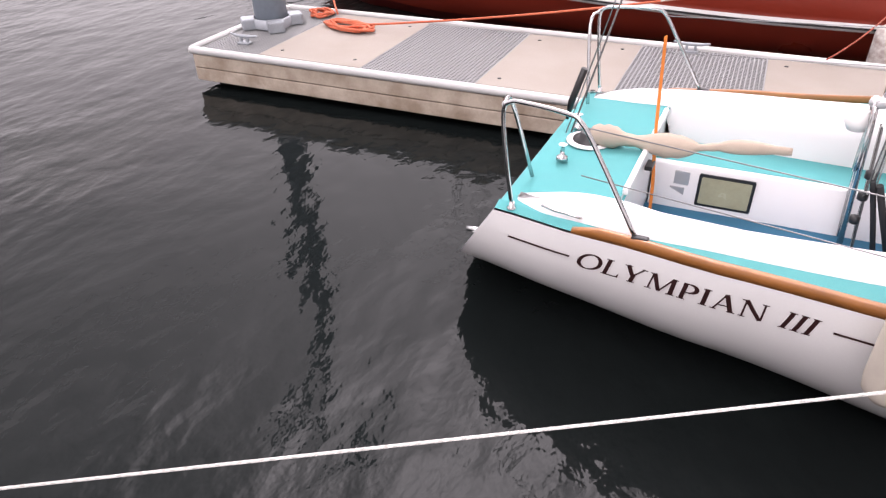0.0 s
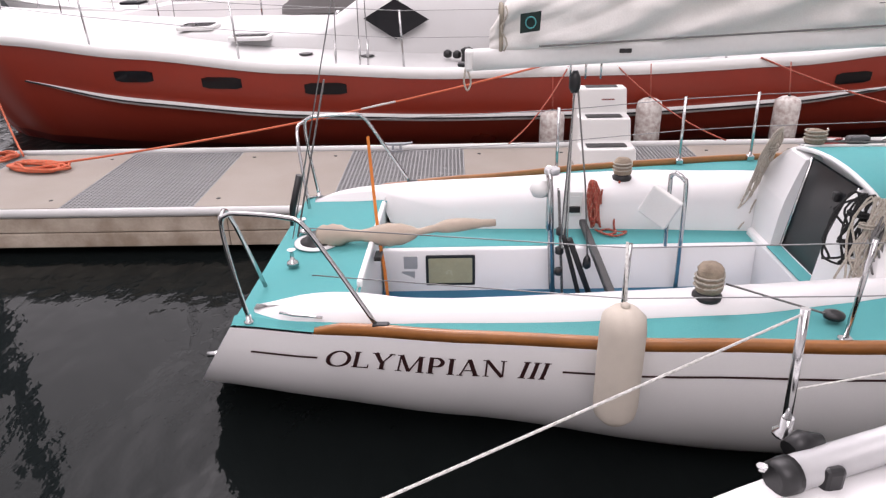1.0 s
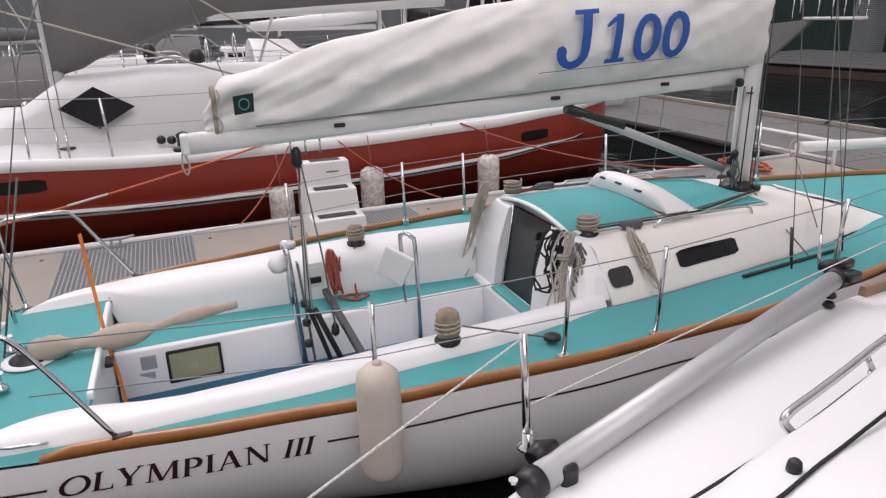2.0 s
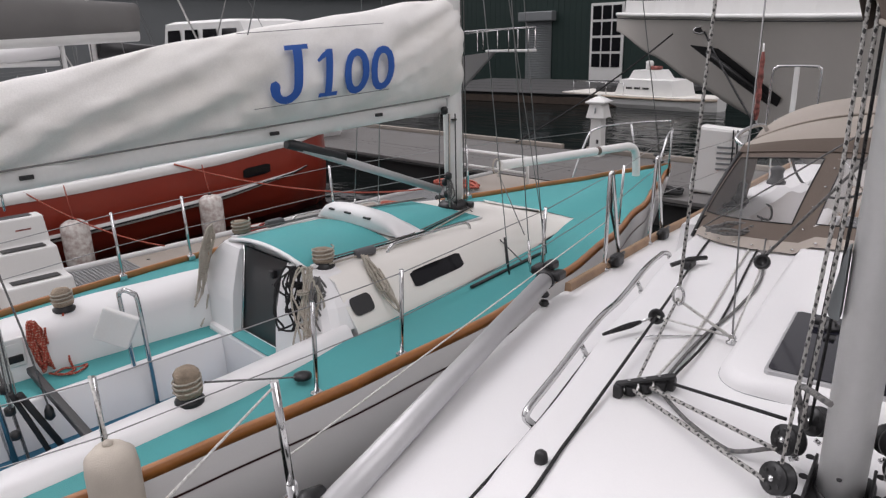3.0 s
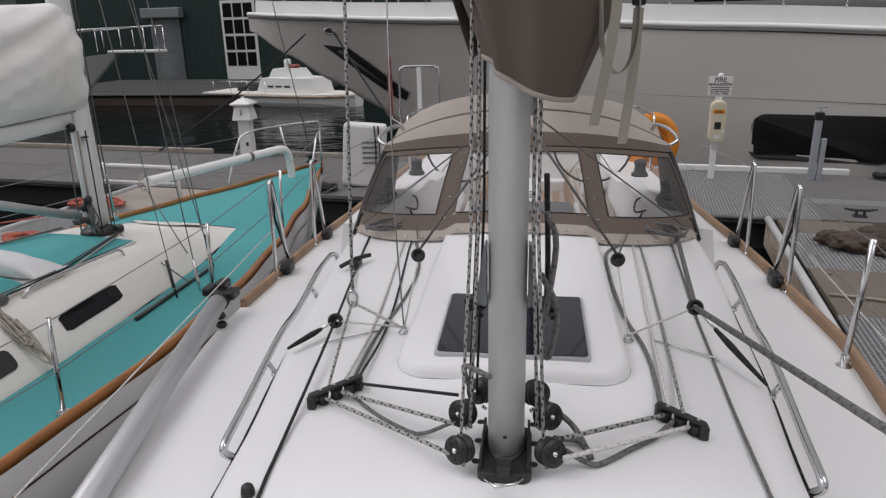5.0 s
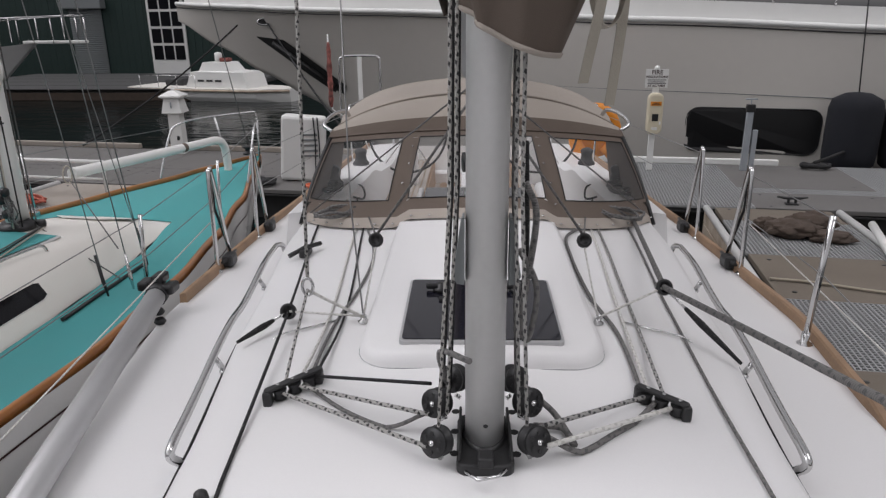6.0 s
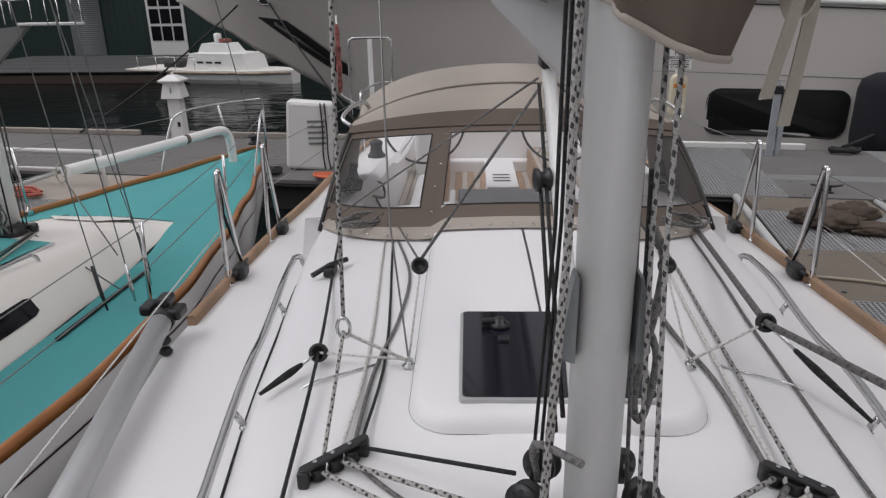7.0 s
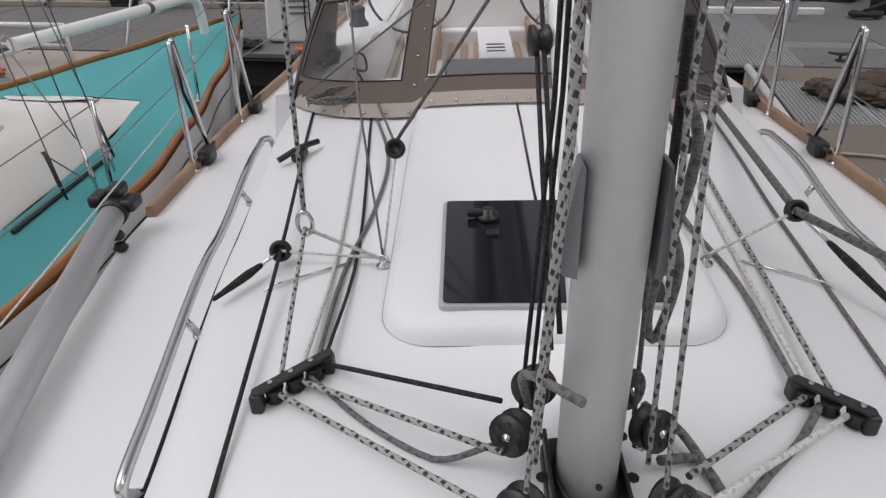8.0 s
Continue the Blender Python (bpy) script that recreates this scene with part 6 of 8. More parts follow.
# stanchions, gates and lifelines
for s in (-1, 1):
    tops = [(-3.05, 0.656, 1.572)]
    for y in (-0.55, 1.22):
        b, zs = lerp_table(O_BEAM, y) + (0.125 if y < 0 else -0.08), lerp_table(O_SHEER, y)
        high = 0.4 if y < 0 else 0.6
        if s < 0 and y > 0:
            continue
        part("stanchion", tube([(s * b, y, zs), (s * (b + 0.03), y, zs + high)], 0.0135, 10), STEEL, our, "stainless stanchion")
        part("stanchion_base", lathe([(0.035, 0), (0.035, 0.008), (0.018, 0.02), (0.018, 0.06)], 10, (s * b, y, zs)), STEEL, our)
        tops.append((y, b + 0.03, zs + high))
    for y in (2.37, 3.22):
        b, zs = lerp_table(O_BEAM, y) - 0.03, lerp_table(O_SHEER, y) + 0.01
        d = 0.2 if y < 3 else -0.2
        hoop = spline([(s * b, y + d * 0.1 - 0.12, zs), (s * (b + 0.02), y - 0.03, zs + 0.56), (s * (b + 0.022), y, zs + 0.6), (s * (b + 0.022), y + 0.03, zs + 0.57), (s * b, y + 0.14, zs)], 5)
        part("gate_stanchion", tube(hoop, 0.0135, 10), STEEL, our, "stainless gate stanchion hoop")
        for e in (hoop[0], hoop[-1]):
            part("stanchion_base", lathe([(0.03, 0), (0.03, 0.008), (0.016, 0.02)], 10, e), STEEL, our)
        tops.append((y, b + 0.022, zs + 0.6))
    tops.append((6.4, 1.44, 1.8))
    if s < 0:
        tops = [t for t in tops if t[0] < 1 or t[0] > 2]
    for drop in (0.015, 0.27):
        a = [(s * b, y, z - drop) for y, b, z in tops]
        if drop < 0.1:
            part("lifeline", tube(a[:2], 0.0038, 6), R_WHITE, our, "white-coated lifeline")
        else:
            part("lifeline", tube([a[1], (s * 1.60, 2.3, 1.65)], 0.0035, 6), R_WHITE, our)
        if s > 0:
            part("lifeline", tube(a[1:4], 0.003, 6), WIRE, our)
        part("lifeline", tube(a[-2:], 0.003, 6), WIRE, our)
    for y, dz in ((3.3, 0.04), (2.4, 0.05)):
        b, zs = lerp_table(O_BEAM, y) - 0.06, lerp_table(O_SHEER, y)
        part("genoa_car", block(s * b, y, zs + dz, 0.07, 0.12, 0.08, 0.02), BLACK, our, "black mooring cleat")
        part("cleat_horn", tube([(s * b, y - 0.12, zs + 0.07), (s * b, y, zs + 0.06), (s * b, y + 0.12, zs + 0.07)], 0.012, 6), BLACK, our)
    part("dock_line", tube([(s * 1.55, 2.5, 1.33), (s * 1.62, 2.45, 1.7), (s * 1.6, 2.4, 1.9)], 0.009, 6), R_BLACK, our)

# handrails on the coachroof
for s in (-1, 1):
    def rail_at(y, up):
        x = lerp_table([(0.1, 0.93), (0.65, 0.99), (1.46, 1.065), (2.12, 1.14)], y)
        return Vector((s * x, y, deck_z(x * 0.965, y) + up))
    pts = [rail_at(0.13, -0.01) + Vector((-s * 0.012, 0, 0)), rail_at(0.10, 0.03), rail_at(0.13, 0.055)] + [rail_at(0.3 + 1.7 * i / 8, 0.06) for i in range(9)] + [rail_at(2.07, 0.058), rail_at(2.12, 0.045) + Vector((-s * 0.02, 0, 0)), rail_at(2.1, 0.0) + Vector((-s * 0.045, 0, 0))]
    rail = part("handrail", tube(spline(pts, 4), 0.0145, 12), STEEL, our, "stainless coachroof handrail")
    for y in (0.65, 1.46):
        part("handrail_post", tube([rail_at(y, 0.058), rail_at(y, 0.0) + Vector((-s * 0.035, 0, 0.0))], 0.011, 8), STEEL, rail)
        part("post_foot", lathe([(0.02, 0), (0.02, 0.006), (0.011, 0.012)], 10, rail_at(y, -0.004) + Vector((-s * 0.035, 0, 0))), STEEL, rail)


def dod(s, t):
    """The dodger's windscreen: s across from -1 to 1, t from foot to head."""
    x0, x1 = 1.10 * s, 0.98 * s
    y0 = 1.89 + 0.6 * s ** 4
    a = Vector((x0, y0, deck_z(x0, y0) + (0.055 if abs(s) < 0.36 else 0.012)))
    b = Vector((x1, 2.72 + 0.22 * s * s, 2.14 - 0.085 * s * s))
    p = a.lerp(b, t)
    return p + Vector((0, -0.035 * math.sin(math.pi * t), 0.02 * math.sin(math.pi * t)))


def dod_roof(s, t):
    """The roof: from the windscreen's head over the front bow to the aft edge."""
    a, b, c = dod(s, 1.0), Vector((0.95 * s, 3.08 + 0.12 * s * s, 2.33 - 0.17 * s * s - 0.06 * s ** 4)), Vector((1.02 * s, 3.95, 2.37 - 0.16 * s * s - 0.1 * s ** 6))
    if t < 0.4:
        k = t / 0.4
        return a.lerp(b, k) + Vector((0, -0.03, 0.025)) * math.sin(math.pi * k)
    k = (t - 0.4) / 0.6
    return b.lerp(c, k) + Vector((0, 0, 0.02 * math.sin(math.pi * k)))


def patch(fn, s0, s1, t0, t1, off=0.0, n=10, k=8):
    rows = []
    for i in range(k + 1):
        t = t0 + (t1 - t0) * i / k
        rows.append([fn(s0 + (s1 - s0) * j / n, t) + Vector((0, -off, off * 0.6)) for j in range(n + 1)])
    return loft(rows)


dodger = part("dodger", patch(dod, -1.0, 1.0, 0.0, 0.09, 0.002, 30, 4), LIGHTTAUPE, our, "taupe canvas dodger with clear vinyl windows")
PANES = ((-0.955, -0.46, 0.24), (-0.35, 0.35, 0.20), (0.46, 0.955, 0.24))
part("lower_band", patch(dod, -1.0, 1.0, 0.09, 0.20, 0.0, 30, 4), TAUPE, dodger)
part("upper_band", patch(dod, -1.0, 1.0, 0.92, 1.0, 0.0, 30, 3), TAUPE, dodger)
for a, b in ((-1.0, -0.955), (-0.46, -0.35), (0.35, 0.46), (0.955, 1.0)):
    part("mullion", patch(dod, a, b, 0.20, 0.92, 0.0, 4, 8), TAUPE, dodger)
for a, b, low in PANES:
    if low > 0.2:
        part("sill_band", patch(dod, a, b, 0.20, low, 0.0, 10, 2), TAUPE, dodger)
    w = part("window", patch(dod, a, b, low, 0.92, -0.004, 10, 8), CLEARVINYL, dodger, "clear vinyl dodger window")
    w.visible_shadow = False
    edge_pts = [dod(a + (b - a) * k / 8, low) for k in range(9)] + [dod(b, low + (0.92 - low) * k / 6) for k in range(1, 7)] + [dod(b + (a - b) * k / 8, 0.92) for k in range(1, 9)] + [dod(a, 0.92 + (low - 0.92) * k / 6) for k in range(1, 6)]
    part("window_stitching", tube([q + Vector((0, -0.003, 0.001)) for q in edge_pts], 0.0035, 5, True), RUBBER, w)
part("roof_front", patch(dod_roof, -1.0, 1.0, 0.0, 0.12, 0.004, 30, 4), TAUPE, dodger)
part("roof", patch(dod_roof, -1.0, 1.0, 0.12, 1.0, 0.0, 30, 14), LIGHTTAUPE, dodger, "faded taupe canvas roof")
part("front_seam", tube([dod_roof(-1 + 2 * i / 30, 0.4) + Vector((0, -0.004, 0.006)) for i in range(31)], 0.008, 6), LIGHTTAUPE, dodger)
part("head_seam", tube([dod(-1 + 2 * i / 30, 1.0) + Vector((0, -0.006, 0.004)) for i in range(31)], 0.006, 6), TAUPE, dodger)
for s in (-1, 1):
    rows = []
    for i in range(9):
        t = i / 8
        front = dod(s, t)
        rear = Vector((s * (1.12 - 0.1 * t), 3.95, 1.5 + (2.11 - 1.5) * t))
        rows.append([front.lerp(rear, j / 6) for j in range(7)])
    side = loft(rows)
    part("side_panel", side, TAUPE, dodger)
    part("side_seam", tube([dod(s * 0.985, k / 8) + Vector((0, -0.01, 0)) for k in range(9)], 0.014, 6), BLACK, dodger)
    grab = spline([dod_roof(s * 0.99, 0.12), dod_roof(s, 0.2) + Vector((s * 0.06, 0, 0.03)), dod_roof(s * 0.98, 0.36) + Vector((s * 0.05, 0, 0.07)), dod_roof(s * 0.95, 0.46) + Vector((s * 0.01, 0, 0.06)), dod_roof(s * 0.93, 0.5)], 5)
    part("grab_bar", tube(grab, 0.013, 8), STEEL, dodger, "stainless grab bar")
for k in range(22):
    s = -0.96 + 1.92 * k / 21
    if abs(s) > 0.04:
        part("snap", lathe([(0.008, 0), (0.007, 0.005), (0.0, 0.007)], 8, dod(s, 0.03) + Vector((0, -0.008, 0.003))), STEEL, dodger)
for s in (-0.40, 0.40):
    for t in (0.2, 0.4, 0.6, 0.8):
        part("snap", lathe([(0.008, 0), (0.007, 0.006), (0.0, 0.007)], 8, dod(s * (1 - 0.04 * (t > 0.5)), t) + Vector((0, -0.01, 0.003))), STEEL, dodger)

# ---- deck gear on the coachroof ----


def on_deck(x, y, up=0.0):
    z = plinth(x, y) if abs(x) < 0.40 and 0.47 < y < 2.3 else deck_z(x, y)
    return Vector((x, y, z + up))


def deck_rope(pts, r, mat, name="control_line"):
    r = r * 0.7
    P = [p if len(p) == 3 else on_deck(p[0], p[1], r) for p in pts]
    P = spline(P, 5) if len(P) > 2 else P
    out = []
    for a, b in zip(P, P[1:]):
        a, b = Vector(a), Vector(b)
        k = max(1, int((b - a).length / 0.12))
        for i in range(k):
            p = a.lerp(b, i / k)
            f = on_deck(p.x, p.y, r).z
            out.append(Vector((p.x, p.y, max(p.z, f))))
    out.append(Vector(P[-1]))
    return part(name, tube(out, r, 8), mat, our)


def organizer(s):
    a, b = (Vector((-0.66, 0.262, 0)), Vector((-0.537, 0.357, 0))) if s < 0 else (Vector((0.597, 0.19, 0)), Vector((0.482, 0.27, 0)))
    mid, d = (a + b) / 2, (b - a)
    ang = math.atan2(d.y, d.x)
    z = deck_z(mid.x, mid.y)
    slope = Matrix.Rotation(ang, 4, "Z") @ Matrix.Rotation(-math.atan2(deck_z(b.x, b.y) - deck_z(a.x, a.y), d.length), 4, "Y")
    o = part("deck_organizer", plate(rounded(0.2 if s < 0 else 0.165, 0.026, 0.012), 0.008, Matrix.Translation((mid.x, mid.y, z + 0.045)) @ slope, 0.002), DARKGREY, our, "black deck organiser with sheaves")
    for k in (-0.05, 0.0, 0.05):
        c = Matrix.Translation((mid.x, mid.y, z)) @ slope @ Vector((k, 0, 0.006))
        part("sheave", lathe([(0.023, 0), (0.018, 0.012), (0.023, 0.032)], 14, c), BLACK, o)
        part("screw", lathe([(0.006, 0), (0.006, 0.004)], 8, Matrix.Translation((mid.x, mid.y, z)) @ slope @ Vector((k, 0, 0.053))), STEEL, o)
    for k in ((-0.088, 0.088) if s < 0 else (-0.073, 0.073)):
        part("leg", block(*(Matrix.Translation((mid.x, mid.y, z)) @ slope @ Vector((k, 0, 0.022))), 0.03, 0.034, 0.05, 0.008), DARKGREY, o)
    return o


def low_ring(at, parent, r=0.03):
    t = part("low_friction_ring", lathe([(r * 0.55, -0.008), (r * 0.8, -0.013), (r, -0.008), (r * 0.92, 0.0), (r, 0.008), (r * 0.8, 0.013), (r * 0.55, 0.008), (r * 0.5, 0)], 18), BLACK, parent, "black low-friction ring")
    t.data.transform(Matrix.Translation(at) @ Matrix.Rotation(radians(62), 4, "X"))
    t.data.polygons.foreach_set("use_smooth", [True] * len(t.data.polygons))
    return t


PREVENT = Vector((0.92, -0.3, 1.975))
for s in (-1, 1):
    organizer(s)
    pad = on_deck(s * 0.445, 0.78)
    part("pad_eye", lathe([(0.022, 0), (0.022, 0.005), (0.008, 0.012), (0.008, 0.02)], 12, pad), STEEL, our)
    part("pad_loop", tube([pad + Vector((0.011 * math.cos(a), 0, 0.022 + 0.011 * math.sin(a))) for a in [2 * math.pi * k / 10 for k in range(10)]], 0.004, 5, True), STEEL, our)
    ring = Vector((s * 0.42, 1.03, 1.95))
    low_ring(ring, our)
    part("ring_strop", tube([pad + Vector((0, 0, 0.02)), ring + Vector((0, -0.01, -0.02))], 0.004, 6), R_WHITE, our)
    outer = Vector((-0.75, 0.84, 1.715)) if s < 0 else Vector((0.71, 0.878, 1.81))
    low_ring(outer, our, 0.032)
    part("ring_strop", tube([pad + Vector((0, 0, 0.025)), outer], 0.005, 6), R_WHITE, our)
    # tackle up to the boom
    part("boom_line", tube([ring + Vector((0, 0.01, 0.015)), (s * 0.02, 1.18, 2.52)], 0.006, 6), R_GREY, our)
    part("boom_line", tube([(s * 0.98, 2.28, 1.72), (s * 0.02, 1.18, 2.56)], 0.0045, 6), R_GREY, our)
    part("boom_line", tube([ring + Vector((0, 0.01, 0.01)), on_deck(s * 0.6, 2.05, 0.05)], 0.0045, 6), R_GREY, our)
    # ropes led aft from the organiser
    if s < 0:
        deck_rope([(-0.54, 0.36, 1.70), (-0.53, 0.9), (-0.62, 1.98)], 0.007, R_BLACK)
        deck_rope([(-0.59, 0.32, 1.69), (-0.59, 0.9), (-0.66, 1.98)], 0.008, R_WHITE)
        deck_rope([(-0.56, 0.34, 1.69), (-0.555, 0.75), (-0.51, 1.1), (-0.50, 1.5), (-0.60, 1.98)], 0.009, R_GREY)
        deck_rope([(-0.63, 0.285, 1.68), (-0.63, 0.45, 1.76), (-0.637, 0.72, 1.855)], 0.008, R_FLECK2)
        deck_rope([(-0.69, -2.2), (-0.66, -0.6), (-0.70, 0.0), (-0.75, 0.84, 1.715), (-0.86, 1.7), (-0.92, 2.2)], 0.0085, R_BLACK)
        deck_rope([(-0.86, -1.2), (-0.9, 0.0), (-1.0, 0.9), (-1.14, 2.15)], 0.0075, R_BLACK)
        deck_rope([(-0.54, 0.355, 1.70), (-0.15, 0.1, MZ + 0.13)], 0.008, R_BLACK)
        deck_rope([(-0.59, 0.31, 1.69), (-0.15, 0.02, MZ + 0.08)], 0.009, R_FLECK2)
        deck_rope([(-0.635, 0.275, 1.685), (-0.15, -0.1, MZ + 0.06)], 0.009, R_FLECK2)
        deck_rope([(-0.57, 0.325, 1.69), (-0.42, 0.18), (-0.28, 0.08), (-0.16, 0.06, MZ + 0.06)], 0.009, R_GREY)
        part("topping_line", tube([(-0.637, 0.73, 1.89), (-0.634, 0.79, 2.4), (-0.62, 1.02, 4.5)], 0.0065, 8), R_FLECK2, our, "flecked line led up from the coachroof")
        part("line_shackle", tube([Vector((-0.637, 0.725, 1.865)) + Vector((0.02 * math.cos(a), 0, 0.035 * math.sin(a))) for a in [2 * math.pi * k / 12 for k in range(12)]], 0.006, 6, True), STEEL, our)
        part("line_strop", tube([(-0.637, 0.725, 1.85), pad + Vector((0, 0, 0.02))], 0.006, 6), R_WHITE, our)
        part("coachroof_cleat", block(*on_deck(-0.86, 1.62, 0.02), 0.05, 0.1, 0.04, 0.012), BLACK, our)
        part("cleat_arm", tube([on_deck(-0.93, 1.56, 0.03), on_deck(-0.86, 1.62, 0.045), on_deck(-0.80, 1.7, 0.03)], 0.012, 8), BLACK, our)
        part("mooring_button", lathe([(0.02, 0), (0.02, 0.012), (0.017, 0.03), (0.01, 0.036), (0, 0.038)], 12, on_deck(-0.718, -0.19)), DARKGREY, our)
    else:
        deck_rope([(0.51, 0.25, 1.70), (0.55, 0.9), (0.62, 2.0)], 0.009, R_WHITE)
        deck_rope([(0.55, 0.222, 1.70), (0.60, 0.9), (0.66, 2.0)], 0.009, R_FLECK)
        deck_rope([(0.488, 0.265, 1.70), (0.505, 0.5), (0.50, 0.72), (0.462, 0.95), (0.446, 1.2), (0.44, 1.45), (0.455, 1.75), (0.55, 1.95)], 0.011, R_GREY)
        deck_rope([(0.50, 0.25, 1.70), (0.16, -0.04, MZ + 0.09)], 0.01, R_FLECK)
        deck_rope([(0.57, 0.205, 1.69), (0.16, -0.09, MZ + 0.06)], 0.01, R_WHITE)
        deck_rope([(0.52, 0.23, 1.69), (0.44, 0.135), (0.36, 0.06), (0.26, -0.03), (0.17, -0.04, MZ + 0.05)], 0.012, R_GREY)
        deck_rope([(0.715, -2.0), (0.72, -0.4), (0.74, 0.4), (0.78, 1.2), (0.85, 2.1)], 0.008, R_GREY)
        part("preventer_line", tube([(0.9, 2.2, 1.7), outer, PREVENT, PREVENT * 2 - outer, (0.98, -2.0, 1.5)], 0.012, 8), R_GREY, our, "taut dark grey preventer line")
        part("halyard_loop", tube(spline([(0.14, 0.05, MZ + 0.03), (0.22, 0.07, MZ + 0.01), (0.245, 0.0, MZ + 0.0), (0.2, 0.12, MZ + 0.03), (0.12, 0.12, MZ + 0.1)], 5), 0.01, 6), R_GREY, our)
        deck_rope([(0.86, -1.2), (0.9, 0.0), (1.0, 0.9), (1.14, 2.15)], 0.0075, R_BLACK)
    # soft tackle by the outer ring
    end = on_deck(s * 0.9, 0.66 if s < 0 else 0.55, 0.03)
    part("soft_tackle", tube([outer, outer.lerp(end, 0.3)], 0.006, 6), STEEL, our)
    part("soft_tackle_lashing", tube([outer.lerp(end, 0.3), outer.lerp(end, 0.5), outer.lerp(end, 0.7), end], [0.008, 0.013, 0.011, 0.006], 8), R_BLACK, our, "black lashed tackle")
    part("spare_pin", tube([on_deck(s * 0.55, 0.80, 0.006), on_deck(s * 0.75, 0.72, 0.012), on_deck(s * 0.97, 0.66, 0.008)], 0.004, 6), STEEL, our)
    part("inner_stay", tube([pad + Vector((0, 0, 0.02)), (s * 0.52, 1.05, 2.1), (s * 0.55, 1.25, 4.0)] if s < 0 else [pad, pad + Vector((0, 0, 0.03))], 0.0035, 5), WIRE, our)
    # line bundles at the dodger's foot
    base = Vector((s * 0.8, 2.12, 0))
    rnd = random.Random(20 + s)
    pts = []
    for i in range(26):
        a = i * 0.9
        pts.append(on_deck(base.x + 0.14 * math.cos(a) * rnd.uniform(0.5, 1), base.y + 0.06 * math.sin(a), 0.06 + 0.05 * rnd.random()))
    part("line_coil", tube(spline(pts, 3), 0.008, 6), R_GREY, our, "coiled grey line at the dodger's foot")
    for k in range(3):
        part("line_exit", block(*on_deck(s * (0.60 + 0.04 * k), 2.03, 0.012), 0.026, 0.05, 0.022, 0.006), DARKGREY, our)

# ---- the red yacht beyond the finger dock ----
red = thing("cruising_yacht", DOCK @ pose(0, -0.85, 0), "brick-red hulled cruising yacht with white decks", "sailboat")
RC = -10.45
R_TAB = [(-9.2, 0.03, 1.80), (-8.4, 0.55, 1.72), (-7.0, 1.22, 1.60), (-5.0, 1.78, 1.47), (-3.0, 2.05, 1.30), (-1.0, 2.12, 1.21), (1.5, 2.10, 1.22), (3.5, 1.95, 1.27), (5.0, 1.6, 1.33), (5.9, 1.15, 1.37), (6.45, 0.55, 1.4), (6.6, 0.05, 1.4)]


def r_side(a, f):
    """Point on the near side at station a, f from sheer (0) to keel (1)."""
    b, zs = lerp_table(R_TAB, a)
    zb = -0.4
    z = zs + (zb - zs) * f
    rake = 0.75 * max(0, (-5.5 - a) / 3.7) ** 1.3 * (zs - z) + 0.06 * max(0, (a - 4.0) / 2.6) ** 1.3 * (zs - z)
    return Vector((RC + b * (1 - f ** 2.6) ** 0.6, a + rake, z))


def r_at(a, z):
    zs = lerp_table(R_TAB, a)[1]
    return r_side(a, max(0.0, (zs - z) / (zs + 0.4)))


rows, low = [], []
for i in range(81):
    a = -9.2 + 15.8 * i / 80
    near = [r_side(a, k / 14) for k in range(15)]
    far = [Vector((2 * RC - p.x, p.y, p.z)) for p in near[-2::-1]]
    rows.append(near + far)
part("hull", loft(rows), REDPAINT, red, "brick-red painted hull")
rows = []
for i in range(81):
    a = -8.9 + 15.2 * i / 80
    rows.append([r_at(a, z) + Vector((0.004, 0, 0)) for z in (-0.05, 0.05, 0.12, 0.16)])
part("boot_top", loft(rows), DARKRED, red, "dark waterline band")
rows, rows2 = [], []
for i in range(81):
    a = -9.2 + 15.8 * i / 80
    b, zs = lerp_table(R_TAB, a)
    rows.append([(RC + b * k / 6, a, zs + 0.02 + 0.16 * (1 - abs(k / 6) ** 2)) for k in range(-6, 7)])
    rows2.append([(RC + b + 0.012, a, zs - 0.085), (RC + b + 0.03, a, zs - 0.04), (RC + b + 0.02, a, zs + 0.03), (RC + b - 0.06, a, zs + 0.045)])
part("deck", loft(rows), SHADEDWHITE, red, "dulled white deck")
part("bulwark_cap", loft(rows2), ALUWHITE, red, "pale grey bulwark strip")
rows = []
for i in range(61):
    a = -6.9 + 12.4 * i / 60
    z = 0.62 + 0.018 * (a + 0.5) ** 2 * (0.55 if a < 0 else 0.35)
    e = min(1, 6 * min(i / 60, 1 - i / 60) + 0.2)
    p = r_at(a, z)
    rows.append([r_at(a, z + 0.045 * e), p + Vector((0.05 * e, 0, 0.04 * e)), p + Vector((0.06 * e, 0, 0)), p + Vector((0.05 * e, 0, -0.04 * e)), r_at(a, z - 0.045 * e)])
rub = part("rubbing_strake", loft(rows), WHITEEDGE, red, "white rubbing strake with a steel band")
part("strake_band", loft([[r[2] + Vector((0.003, 0, 0.012)), r[2] + Vector((0.003, 0, -0.012))] for r in rows]), DARKGREY, rub)
for a, z in ((-5.0, 1.16), (-3.8, 1.09), (-2.45, 1.02), (4.35, 0.98)):
    rows = []
    for i in range(7):
        aa = a - 0.27 + 0.54 * i / 6
        e = 0.075 if 0 < i < 6 else 0.055
        rows.append([r_at(aa, z + e * k) + Vector((0.008, 0, 0)) for k in (-1, 0, 1)])
    part("hull_port", loft(rows), DARKGLASS, red, "dark rectangular hull window")
